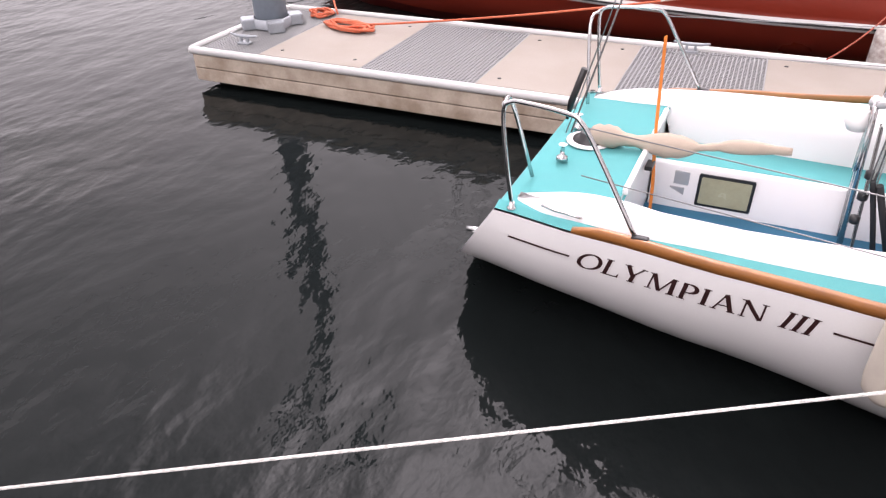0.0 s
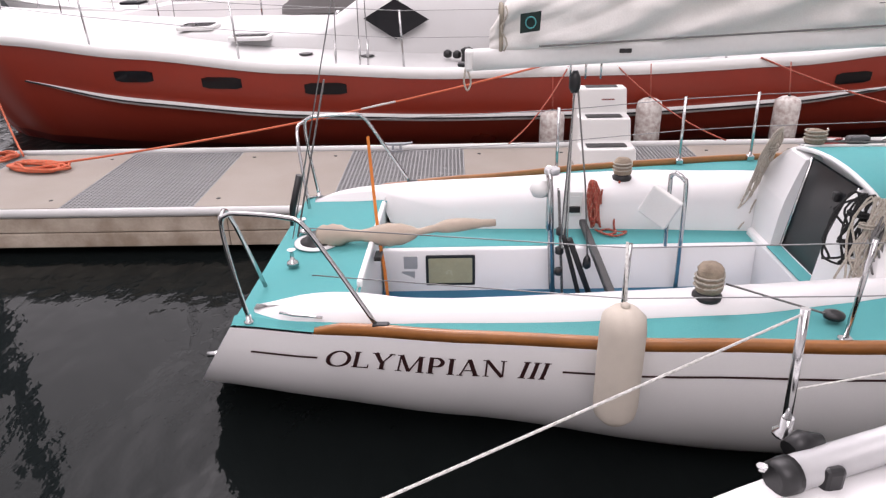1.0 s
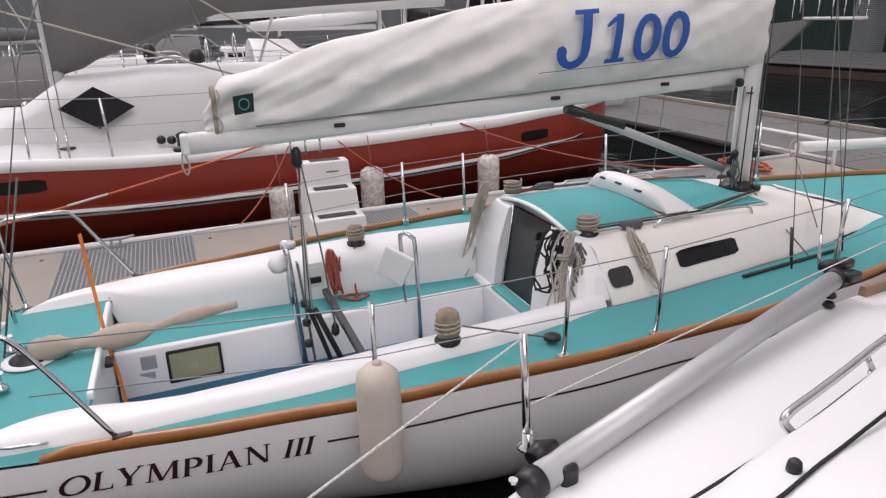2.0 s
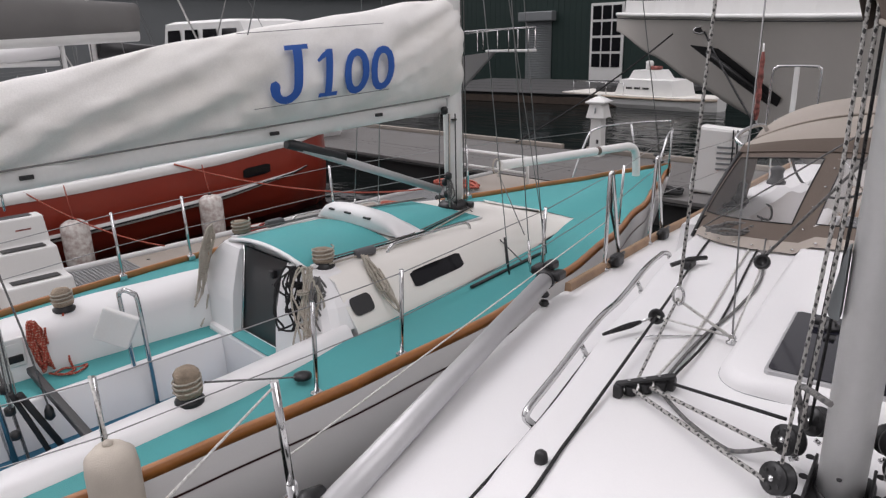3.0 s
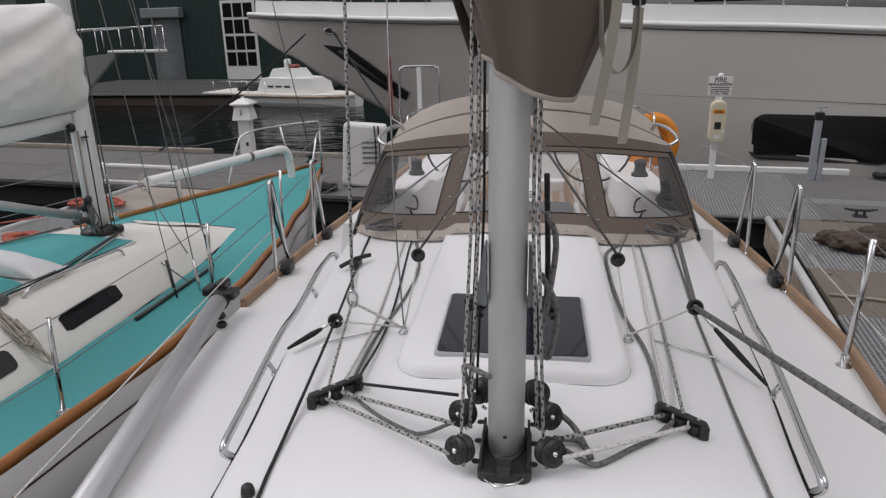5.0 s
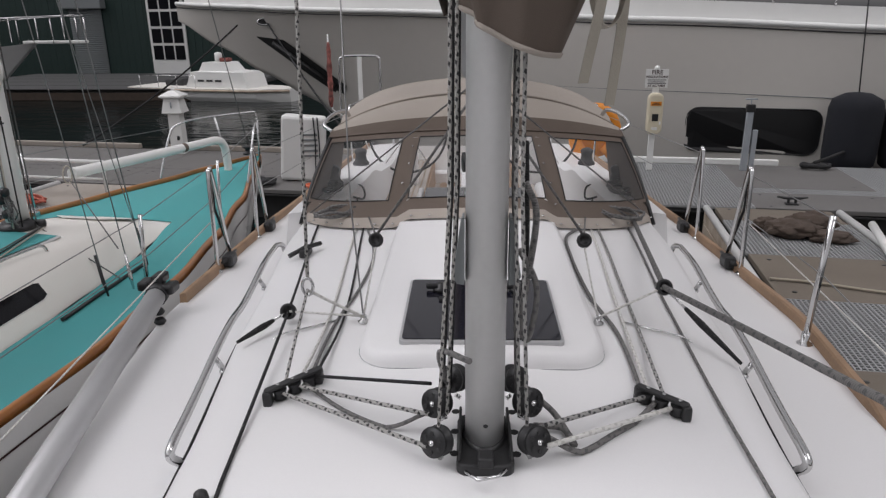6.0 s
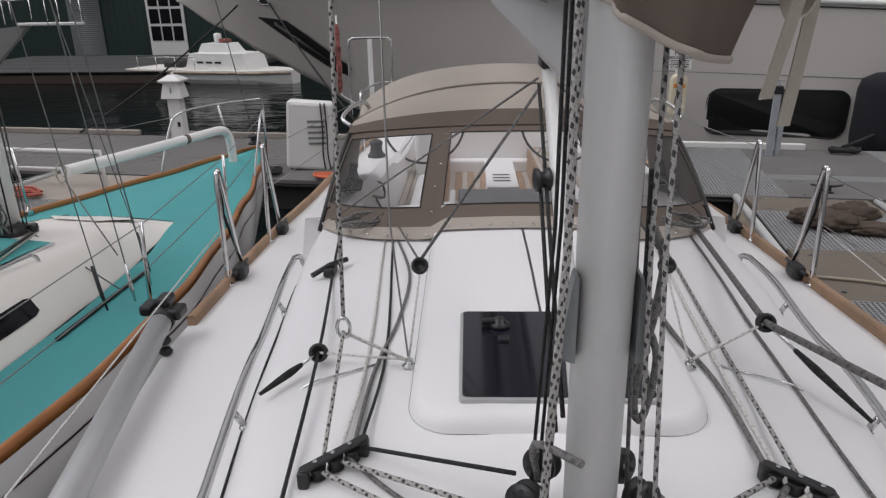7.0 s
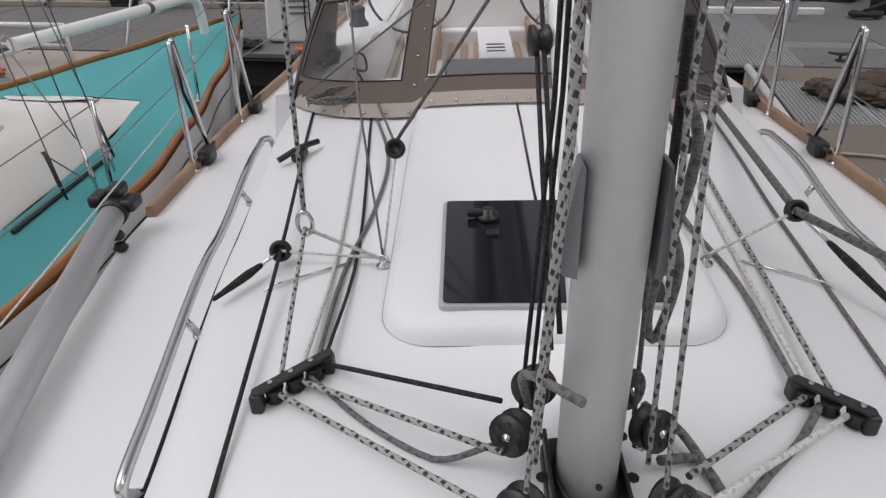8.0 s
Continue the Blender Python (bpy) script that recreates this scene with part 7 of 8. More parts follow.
# deck house with its slanted dark window
rows = []
for a, w, h in ((-4.9, 1.0, 0.0), (-4.4, 1.15, 0.1), (-2.7, 1.33, 0.2), (-2.0, 1.36, 0.66), (-0.9, 1.38, 0.8), (0.6, 1.36, 0.76), (2.2, 1.25, 0.6), (2.6, 1.2, 0.1)):
    zs = lerp_table(R_TAB, a)[1] + 0.1
    rows.append([(RC - w, a, zs), (RC - w * 0.94, a, zs + h * 0.7), (RC - w * 0.8, a, zs + h), (RC, a, zs + h * 1.08), (RC + w * 0.8, a, zs + h), (RC + w * 0.94, a, zs + h * 0.7), (RC + w, a, zs)])
part("coachroof", loft(rows), SHADEDWHITE, red, "white coachroof")
for a, x in ((-0.9, 1.7), (-0.78, 1.78), (2.9, 1.6)):
    part("deck_block", lathe([(0.03, 0), (0.055, 0.02), (0.055, 0.07), (0.02, 0.1)], 12, (RC + x, a, 1.32)), BLACK, red, "black deck block")
track = [(RC + 1.45, -0.55, 1.36), (RC + 1.5, -0.1, 1.36), (RC + 1.5, 0.9, 1.36), (RC + 1.5, 2.2, 1.36)]
part("genoa_track", tube(track, 0.018, 6), DARKGREY, red, "dark genoa track")
for k in range(4):
    part("control_line", tube(sag((RC + 0.3 * k - 0.2, -1.9, 1.75 + 0.05 * k), (RC + 1.3 + 0.08 * k, 1.6, 1.75), 0.02), 0.008, 5), (R_TAN, R_GREY, R_BLACK, R_RED)[k], red)
part("running_stay", tube([(RC + 1.9, 2.4, 1.3), (RC + 0.2, -2.0, 4.2)], 0.012, 6), R_TAN, red)
part("running_stay", tube([(RC + 1.8, 0.2, 1.3), (RC + 0.1, -2.0, 8.0)], 0.007, 6), WIRE, red)
part("topping_lift", tube([(RC + 0.25, -4.6, 3.6), (RC + 1.6, 1.1, 1.75)], 0.014, 6), R_TAN, red)
for a in (-4.4, 1.2, 2.1):
    hx = part("cabin_hatch", plate(rounded(0.5, 0.5, 0.06), 0.05, pose(RC + 0.75, a, lerp_table(R_TAB, a)[1] + (0.2 if a < 0 else 0.83)), 0.015), ALUWHITE, red)
    part("hatch_pane", plate(rounded(0.4, 0.4, 0.04), 0.006, pose(RC + 0.75, a, lerp_table(R_TAB, a)[1] + (0.252 if a < 0 else 0.882))), DARKGLASS, hx)
for a in (0.2, 1.0, 1.8):
    part("coachroof_window", mesh_of([(RC + 1.385, a - 0.28, 1.72), (RC + 1.375, a + 0.28, 1.72), (RC + 1.33, a + 0.24, 1.9), (RC + 1.34, a - 0.24, 1.9)], [(0, 1, 2, 3)]), DARKGLASS, red, "dark coachroof window")
part("saloon_window", mesh_of([(RC + 1.37, -2.0, 1.78), (RC + 1.42, -1.58, 1.52), (RC + 1.39, -1.14, 1.76), (RC + 1.33, -1.58, 2.02)], [(0, 1, 2, 3)]), DARKGLASS, red, "dark diamond-shaped saloon window")
for a, r in ((-3.55, 0.9),):
    hh = part("deck_hatch", plate(rounded(0.5, 0.55, 0.06), 0.05, pose(RC + 1.15, a, 1.53), 0.015), GELCOAT, red)
    part("hatch_pane", plate(rounded(0.38, 0.45, 0.04), 0.006, pose(RC + 1.15, a, 1.582)), DARKGLASS, hh)
for a in (-2.75, -1.95):
    part("deck_plate", lathe([(0.09, 0), (0.09, 0.008), (0.06, 0.012)], 16, (RC + 1.6, a, lerp_table(R_TAB, a)[1] + 0.09)), DARKGREY, red)
tops = []
for a in (-7.6, -5.6, -3.55, -1.45, 0.6, 2.6, 4.6):
    b, zs = lerp_table(R_TAB, a)
    part("stanchion", tube([(RC + b - 0.1, a, zs + 0.03), (RC + b - 0.1, a - 0.03, zs + 0.72)], 0.014, 8), STEEL, red)
    tops.append((RC + b - 0.1, a - 0.03, zs + 0.72))
for d in (0.01, 0.33):
    part("lifeline", tube([(x, y, z - d) for x, y, z in tops], 0.004, 6), WIRE, red)
part("mast", tube([(RC, -2.1, 1.6), (RC, -2.1, 16)], 0.1, 16), ALUWHITE, red, "white mast")
BA, BB = Vector((RC, -2.0, 2.75)), Vector((RC, 3.6, 2.95))
part("boom", tube([BA, BB], 0.09, 12), ALUWHITE, red)
rows = []
for i in range(25):
    p = BA.lerp(BB, i / 24)
    h = (0.95 if i < 2 else 0.85) - 0.02 * i
    low_ = -0.55 * (1 - min(1, i / 9)) ** 1.3
    rows.append([(p.x + (0.2 - 0.003 * i) * math.sin(a) * (1 + 0.1 * noise.noise((i * 0.4, a, 1))), p.y + (0.1 * noise.noise((a, i * 0.3, 0)) if 0 < i else -0.12), p.z + low_ * (1 if math.cos(a) < 0.2 else 0.3) + 0.35 * h - h * 0.6 * math.cos(a) * -1 + 0.1) for a in [2 * math.pi * k / 16 for k in range(16)]])
part("sail_cover", loft(rows, True, True, True), GREYCOVER, red, "grey cover over the furled mainsail")
for a, x in ((-2.0, 2.0), (-2.3, 2.02), (-1.9, 2.0)):
    part("shroud", tube([(RC + x, a, 1.25), (RC + 0.1, -2.1, 12)], 0.006, 6), WIRE, red)
    part("turnbuckle", tube([(RC + x, a, 1.25), (RC + x - 0.03, a, 1.42), (RC + x - 0.06, a, 1.6)], [0.01, 0.016, 0.01], 8), STEEL, red)
frame_pts = [(RC + 1.35, -0.35, 1.38), (RC + 1.25, 0.0, 1.6), (RC + 1.15, 0.6, 1.62), (RC + 1.25, 0.55, 1.38)]
part("window_frame", tube(frame_pts, 0.014, 6, True), BLACK, red)
part("deck_winch", lathe([(0.08, 0), (0.07, 0.08), (0.085, 0.14), (0.03, 0.17)], 14, (RC + 1.85, -0.65, 1.3)), BLACK, red)
part("spring_line", tube(sag((RC + 2.12, 0.4, 1.3), (-7.0, -5.45, 0.5), 0.1), 0.013, 6), R_ORANGE, red, "orange-red spring line to the dock")
part("spring_line_splice", tube([(RC + 2.12 + (-7.0 - RC - 2.12) * t, 0.4 - 5.85 * t, 1.3 - 0.8 * t - 0.4 * t * (1 - t) + 0.004) for t in (0.33, 0.4)], 0.0145, 6), R_WHITE, red)
part("bow_line", tube(sag((RC + 0.8, -7.6, 1.66), (-7.4, -5.9, 0.5), 0.25), 0.013, 6), R_ORANGE, red)
part("stern_line", tube(sag((RC + 2.0, 3.0, 1.3), (-7.4, 6.7, 0.5), 0.2), 0.012, 6), R_RED, red)
for a, b in ((0.6, -0.2), (1.2, 2.3)):
    part("fender_line", tube(sag((RC + 2.1, a, 1.25), (-7.4, b, 0.55), 0.1), 0.009, 6), R_RED, red)

for a, z in ((-0.45, 0.14), (0.74, 0.28), (2.45, 0.27)):
    fender(DOCK @ pose(-8.13 - 0.02 * abs(a - 1), a, z), 0.155, 0.6, PATTERN, "pale patterned cloth fender hanging on the red hull", (-0.12, 0, 1.0))

# boarding steps on the finger dock
st = thing("boarding_steps", DOCK @ pose(-6.98, -0.07, TOP, 0, 0, 0), "white moulded three-tread boarding steps on the dock", "steps")
prof = [(-0.34, 0.0), (0.36, 0.0), (0.33, 0.24), (0.10, 0.25), (0.07, 0.50), (-0.11, 0.51), (-0.14, 0.78), (-0.34, 0.78)]
me = plate(prof, 0.62, Matrix(((1, 0, 0, 0), (0, 0, 1, -0.31), (0, 1, 0, 0), (0, 0, 0, 1))))
bm = bmesh.new(); bm.from_mesh(me)
for v in bm.verts:
    v.co.y *= 1 - 0.22 * v.co.z
bmesh.ops.bevel(bm, geom=list(bm.edges), offset=0.018, segments=2, profile=0.5, affect="EDGES")
bm.to_mesh(me); bm.free()
part("body", me, PVCWHITE, st, "white moulded plastic body")
for x, z, w in ((0.21, 0.252, 0.42), (-0.02, 0.512, 0.38), (-0.24, 0.782, 0.34)):
    part("tread_pad", block(x, 0, z, 0.13, w, 0.006, 0.002), DARKGREY, st, "black tread strip")
part("label_plate", block(-0.128, 0.06, 0.66, 0.004, 0.14, 0.02), PINK, st)
part("label_plate", block(-0.126, 0.02, 0.62, 0.004, 0.09, 0.012), DARKGREY, st)
rope_pile("life_cushion", DOCK @ pose(-6.9, 4.6, TOP + 0.02), R_RED, "faded red coiled line on the dock", 8, 0.3, 0.7, 0.025, 9)
rope_pile("hose_coil", DOCK @ pose(-6.6, 5.4, TOP + 0.02), R_BLACK, "black line heaped on the dock", 6, 0.25, 0.6, 0.02, 11)
rope_pile("line_heap", DOCK @ pose(-7.3, 6.3, TOP + 0.02), R_RED, "red and dark mooring lines heaped on the dock", 7, 0.5, 0.5, 0.016, 12)
gang = thing("dock_gate_frame", DOCK @ pose(-6.9, 6.9, TOP), "low white tubular frame on the dock", "frame")
part("tube", tube([(-1.0, 0, 0), (-1.0, 0, 0.5), (0.6, 0, 0.5), (0.6, 0, 0.0)], 0.03, 8), PVCWHITE, gang)
part("tube", tube([(-1.0, 0, 0.25), (0.6, 0, 0.25)], 0.02, 8), PVCWHITE, gang)


def power_post(m, h, w, label):
    p = thing("power_pedestal", m, label, "pedestal", "dock pedestals")
    rows = [[(sx * k, sy * k, z) for sx, sy in ((-1, -1), (1, -1), (1, 1), (-1, 1))] for k, z in ((w * 0.55, 0), (w * 0.5, h * 0.62), (w * 0.85, h * 0.64), (w * 0.62, h * 0.86))]
    part("body", loft(rows, False, True, True), PVCWHITE, p, "white plastic pedestal body")
    rows = [[(sx * k, sy * k, z) for sx, sy in ((-1, -1), (1, -1), (1, 1), (-1, 1))] for k, z in ((w * 0.7, h * 0.86), (w * 0.92, h * 0.88), (w * 0.92, h * 0.9), (w * 0.3, h * 0.97), (w * 0.12, h * 0.975), (w * 0.12, h), (0.002, h * 1.005))]
    part("cap", loft(rows, False, True, True), PVCWHITE, p, "white pyramid cap")
    part("lamp_hook", tube([(0.0, -w * 0.72, h * 0.8), (0.0, -w * 0.82, h * 0.8), (0.0, -w * 0.82, h * 0.72)], 0.012, 6), GALV, p)
    part("socket", block(w * 0.2, -w * 0.53, h * 0.25, 0.05, 0.02, 0.08, 0.006), DARKGREY, p)
    return p


power_post(DOCK @ pose(-7.15, 10.25, TOP, 0, 0, 10), 1.2, 0.22, "white dock light and power pedestal")
rack = thing("hose_locker", DOCK @ pose(-3.89, 8.4, TOP, 0, 0, 12), "white dock box upright with hanging hoses", "locker")
part("body", block(0, 0, 0.5, 0.66, 0.3, 1.0, 0.05, turn=Matrix.Rotation(0.08, 4, "Y")), PVCWHITE, rack)
for k in range(5):
    part("louvre", block(0.12, -0.155, 0.4 + 0.08 * k, 0.25, 0.012, 0.03), GREYMETAL, rack)
for k in range(2):
    part("hose", tube(spline([(0.2 + 0.06 * k, -0.16, 0.98), (0.215 + 0.06 * k, -0.185, 0.6), (0.2 + 0.07 * k, -0.19, 0.25), (0.22 + 0.08 * k, -0.2, 0.02)], 5), 0.011, 6), R_BLACK, rack)
rope_pile("hose_heap", DOCK @ pose(-4.5, 7.9, TOP + 0.02), R_BLACK, "black hose heaped on the dock", 8, 0.35, 0.7, 0.022, 14)
rope_pile("line_heap", DOCK @ pose(-3.3, 7.75, TOP + 0.02), R_ORANGE, "orange line heaped on the dock", 7, 0.35, 0.5, 0.016, 15)

# fire point with its sign
fp = thing("fire_point", DOCK @ pose(1.46, 9.95, TOP, 0, 0, 3) @ Matrix.Scale(0.87, 4), "white post with an ivory extinguisher box and fire sign", "fire point")
part("post", block(0, 0, 0.85, 0.11, 0.05, 1.7, 0.01), PVCWHITE, fp)
fb = part("extinguisher_box", plate(rounded(0.27, 0.74, 0.1), 0.18, pose(0, -0.02, 1.06, 90, 0, 0), 0.03), IVORY, fp, "ivory extinguisher cabinet")
part("box_window", block(0.0, -0.204, 1.0, 0.11, 0.008, 0.13, 0.004), BLACK, fb)
part("box_notice", block(0.0, -0.204, 1.25, 0.19, 0.006, 0.07), ORANGE, fb, "orange notice with lettering bars")
part("box_notice_bar", block(0.0, -0.208, 1.26, 0.1, 0.004, 0.014), BROWNINK, fb)
part("box_notice_bar", block(0.0, -0.208, 1.235, 0.14, 0.004, 0.010), BROWNINK, fb)
part("latch", block(0.09, -0.204, 0.9, 0.03, 0.02, 0.06, 0.006), PVCWHITE, fb)
part("latch_plate", block(0.0, -0.204, 0.8, 0.1, 0.008, 0.05, 0.01), PVCWHITE, fb)
sg = part("sign", block(0, -0.035, 1.68, 0.40, 0.012, 0.33, 0.004), PVCWHITE, fp, "white fire regulations sign")
for text, size, z in (("FIRE", 0.11, 1.755), ("REGULATIONS", 0.058, 1.69), ("AT ALL TIMES", 0.05, 1.535)):
    v, f = letters(text, size, 0.002, 0.001)
    w = max(p.x for p in v)
    part("sign_text", mesh_of([(p.x - w / 2, -0.043 - p.z, z + p.y) for p in v], f), BROWNINK, sg)
for z, w in ((1.655, 0.32), (1.62, 0.3), (1.59, 0.33)):
    part("sign_bar", block(0, -0.042, z, w, 0.004, 0.012), DARKGREY, sg)
part("finial", lathe([(0.03, 0), (0.05, 0.03), (0.04, 0.07), (0.0, 0.09)], 10, (0, 0, 1.82)), PVCWHITE, fp)

lr = thing("life_ring_cabinet", OURS @ pose(1.53, 7.02, 1.0, 0, 0, 0), "orange horseshoe life buoy on the stern rail", "life buoy")
hs = [(0.25 * math.cos(a), 0.0, 0.45 + 0.3 * math.sin(a)) for a in [radians(-60 + 300 * k / 24) for k in range(25)]]
part("buoy", tube(hs, [0.08] * 25, 10), ORANGE, lr, "orange foam horseshoe")
part("buoy_back", plate(rounded(0.5, 0.6, 0.2), 0.03, pose(0, 0.05, 0.45, 90, 0, 0)), ORANGE, lr)

bol = thing("dock_stanchion", DOCK @ pose(2.95, 10.1, TOP), "grey steel post with a small tee head", "post")
part("post", block(0, 0, 0.48, 0.1, 0.08, 0.96, 0.01), GALV, bol)
part("post_brace", block(0.11, 0, 0.33, 0.08, 0.06, 0.66, 0.01), GALV, bol)
part("head", block(0, 0, 1.0, 0.13, 0.11, 0.12, 0.015), BLACK, bol)
part("tee", tube([(-0.09, 0, 1.14), (0.09, 0, 1.14)], 0.012, 8), GALV, bol)
part("tee_stem", tube([(0, 0, 1.04), (0, 0, 1.14)], 0.01, 8), GALV, bol)

cv = thing("crumpled_tarpaulin", DOCK @ pose(2.7, 6.4, TOP) @ Matrix.Scale(0.72, 4), "crumpled brown tarpaulin heaped on the dock", "tarpaulin")
rnd = random.Random(5)
for k, (x, y, sx, sy, sz) in enumerate(((0, 0, 0.42, 0.28, 0.16), (0.32, 0.25, 0.4, 0.22, 0.2), (0.5, -0.2, 0.35, 0.2, 0.1), (-0.35, 0.2, 0.22, 0.12, 0.14))):
    bm = bmesh.new()
    bmesh.ops.create_icosphere(bm, subdivisions=4, radius=1)
    for v in bm.verts:
        p = v.co.copy()
        d = 1 + 0.3 * noise.noise(p * 2.2 + Vector((k, 0, 0))) - 0.34 * abs(noise.noise(p * 4.5 + Vector((0, k, 0)))) + 0.1 * noise.noise(p * 9)
        v.co = Vector((x + p.x * sx * d, y + p.y * sy * d, max(0.004, sz * 0.8 + p.z * sz * d)))
    me = bpy.data.meshes.new("mesh"); bm.to_mesh(me); bm.free()
    me.polygons.foreach_set("use_smooth", [True] * len(me.polygons))
    part("fold", me, BROWNCLOTH, cv)
sp = thing("spar", DOCK @ pose(3.45, 5.9, TOP + 0.05, 0, 0, -20), "white painted spar lying by the tarpaulin", "spar")
part("tube", tube([(-0.1, 1.0, 0.0), (0.1, -0.4, 0.0)], 0.045, 10), PVCWHITE, sp)
ln = thing("shore_hose", DOCK, "yellow hose lying along the dock", "hose")
part("hose", tube(spline([(2.1, 4.9, TOP + 0.02), (2.5, 4.85, TOP + 0.02), (3.0, 4.7, TOP + 0.02), (3.5, 4.68, TOP + 0.02)], 5), 0.014, 6), BEIGE, ln)

# ---- the large motor yacht alongside the main dock ----
my = thing("motor_yacht", DOCK @ pose(0, 11.55, 0), "large off-white motor yacht with black side recess", "motor yacht")
MY = [(-9.55, 0.0, 3.24, 2.85), (-8.5, 0.38, 3.18, 2.25), (-7.3, 0.87, 3.13, 1.6), (-6.2, 1.25, 3.07, 1.05), (-5.2, 1.65, 3.03, 0.45), (-4.0, 2.05, 2.99, -0.3), (-1.5, 2.6, 2.91, -0.3), (1.5, 3.05, 2.78, -0.3), (6.0, 3.2, 2.58, -0.3), (20.0, 3.2, 2.45, -0.3)]
rows = []
C = 3.2
for i in range(70):
    x = -9.55 + 29.55 * (i / 69) ** 1.5
    b, zs, zb = lerp_table(MY, x)
    half = []
    for k in range(13):
        f = k / 12
        z = zs + (zb - zs) * f
        flare = 1 - 0.30 * f ** 1.3 if x > -1 else 1 - (0.30 + 0.62 * min(1, (-1 - x) / 4.5)) * f ** 0.9
        bb = b * max(0.0, flare if f < 1 else flare)
        if x > 4:
            bb = b * (1 - 0.06 * f)
        elif x > -1:
            q = (x + 1) / 5
            bb = b * ((1 - 0.30 * f ** 1.3) * (1 - q) + (1 - 0.06 * f) * q)
        half.append((x, C - bb, z))
    rows.append(half + [(x, 2 * C - y, z) for _, y, z in half[-1::-1]])
part("hull", loft(rows), YACHTHULL, my, "off-white painted hull")
for dz, r, mat, nm in ((0.02, 0.05, PVCWHITE, "sheer_moulding"), (-0.07, 0.012, DARKGREY, "sheer_line")):
    part(nm, tube([(p[0][0], p[0][1] - 0.01, p[0][2] + dz) for p in rows], r, 8), mat, my)
part("knuckle_line", tube([Vector(p[5]) + Vector((0, -0.004, 0.05)) for p in rows[12:]], 0.008, 6), GREYMETAL, my)
part("deck", loft([[p[0], p[-1]] for p in rows], False), GELCOAT, my)
part("bulwark", loft([[Vector(p[0]) + Vector((0, 0.15, 0)), Vector(p[0]) + Vector((0, 0.2, 0.36))] for p in rows[2:]], False), PVCWHITE, my, "white bulwark")
part("superstructure", block(8.0, C, 4.1, 15, 4.6, 2.8, 0.2), PVCWHITE, my)
part("saloon_window", block(8.0, C - 2.31, 3.95, 13.8, 0.03, 1.5, 0.01), DARKGLASS, my)
rails = [Vector(p[0]) + Vector((0, 0.2, 0.5)) for p in rows[2:]]
part("bulwark_rail", tube(rails, 0.025, 8), STEEL, my, "polished rail above the bulwark")
for q in rails[::2]:
    part("rail_post", tube([q, q - Vector((0, 0, 0.15))], 0.018, 6), STEEL, my)


def my_at(x, z):
    """Nearest side of the motor yacht at x and height z."""
    best = min(rows, key=lambda r: abs(r[0][0] - x))
    side = best[:13]
    for p, q in zip(side, side[1:]):
        if q[2] <= z <= p[2]:
            t = (p[2] - z) / (p[2] - q[2])
            return Vector((x, p[1] + (q[1] - p[1]) * t, z))
    return Vector((x, side[-1][1], z))


hawse = part("hawse_pipe", tube([my_at(-6.9, 2.82) + Vector((0.13 * math.cos(a), -0.02 + 0.05 * math.cos(a), 0.07 * math.sin(a))) for a in [2 * math.pi * k / 16 for k in range(16)]], 0.022, 8, True), STEEL, my, "chrome hawse ring")
part("hawse_hole", mesh_of([my_at(-6.9, 2.82) + Vector((0.12 * math.cos(a), -0.012 + 0.05 * math.cos(a), 0.06 * math.sin(a))) for a in [2 * math.pi * k / 12 for k in range(12)]], [tuple(range(12))]), BLACK, my)
pk = [my_at(-7.3, 2.5), my_at(-6.5, 2.42), my_at(-5.0, 1.4), my_at(-5.2, 1.1), my_at(-6.0, 1.6)]
part("anchor_pocket", mesh_of([p + Vector((0, -0.02, 0)) for p in pk], [tuple(range(5))]), DARKGREY, my, "dark steel anchor pocket")
part("anchor", tube([pk[0].lerp(pk[1], 0.5) + Vector((0.1, -0.05, -0.1)), pk[2].lerp(pk[3], 0.5) + Vector((-0.2, -0.05, 0.1))], 0.05, 8), DARKGREY, my)
part("mooring_line", tube(sag(my_at(-6.8, 2.78) + Vector((0, -0.05, 0)), (-3.6, -1.1, TOP + 0.05), 0.1), 0.02, 6), R_BLACK, my, "black mooring line")
part("mooring_line", tube(sag(my_at(-7.7, 2.75) + Vector((0, -0.05, 0)), (-9.4, -1.1, TOP + 0.05), 0.12), 0.02, 6), R_BLACK, my)
rec = part("side_recess", plate(rounded(2.26, 0.8, 0.2), 0.03, pose(3.4, 0.0, 0.845, 90, 0, 0)), BLACK, my, "black recessed boarding panel")
for v in rec.data.vertices:
    v.co.y = my_at(v.co.x, v.co.z).y - 0.02 + (0.015 if v.co.y > -0.02 else 0)
part("recess_frame", tube([my_at(3.4 + x, 0.845 + z) + Vector((0, -0.012, 0)) for x, z in rounded(2.28, 0.82, 0.21)], 0.012, 8, True), DARKGREY, my)
for x in (2.29, 4.5):
    part("fairlead_roller", lathe([(0.06, 0), (0.16, 0.02), (0.17, 0.06), (0.13, 0.1), (0.12, 0.02)], 18), DARKGREY, my)
    fr = my.children[-1]
    fr.data.transform(Matrix.Translation(my_at(x, 0.98) + Vector((0, -0.02, 0))) @ Matrix.Rotation(radians(90), 4, "X"))
for x in (1.45, 1.62):
    part("hull_fitting", lathe([(0.03, 0), (0.03, 0.02), (0, 0.025)], 10), DARKGREY, my)
    my.children[-1].data.transform(Matrix.Translation(my_at(x, 1.95)) @ Matrix.Rotation(radians(90), 4, "X"))
rope_pile("dock_line_heap", DOCK @ pose(4.1, 10.35, TOP + 0.02), R_BLACK, "black mooring line heaped at the dock edge", 8, 0.25, 0.5, 0.025, 21)
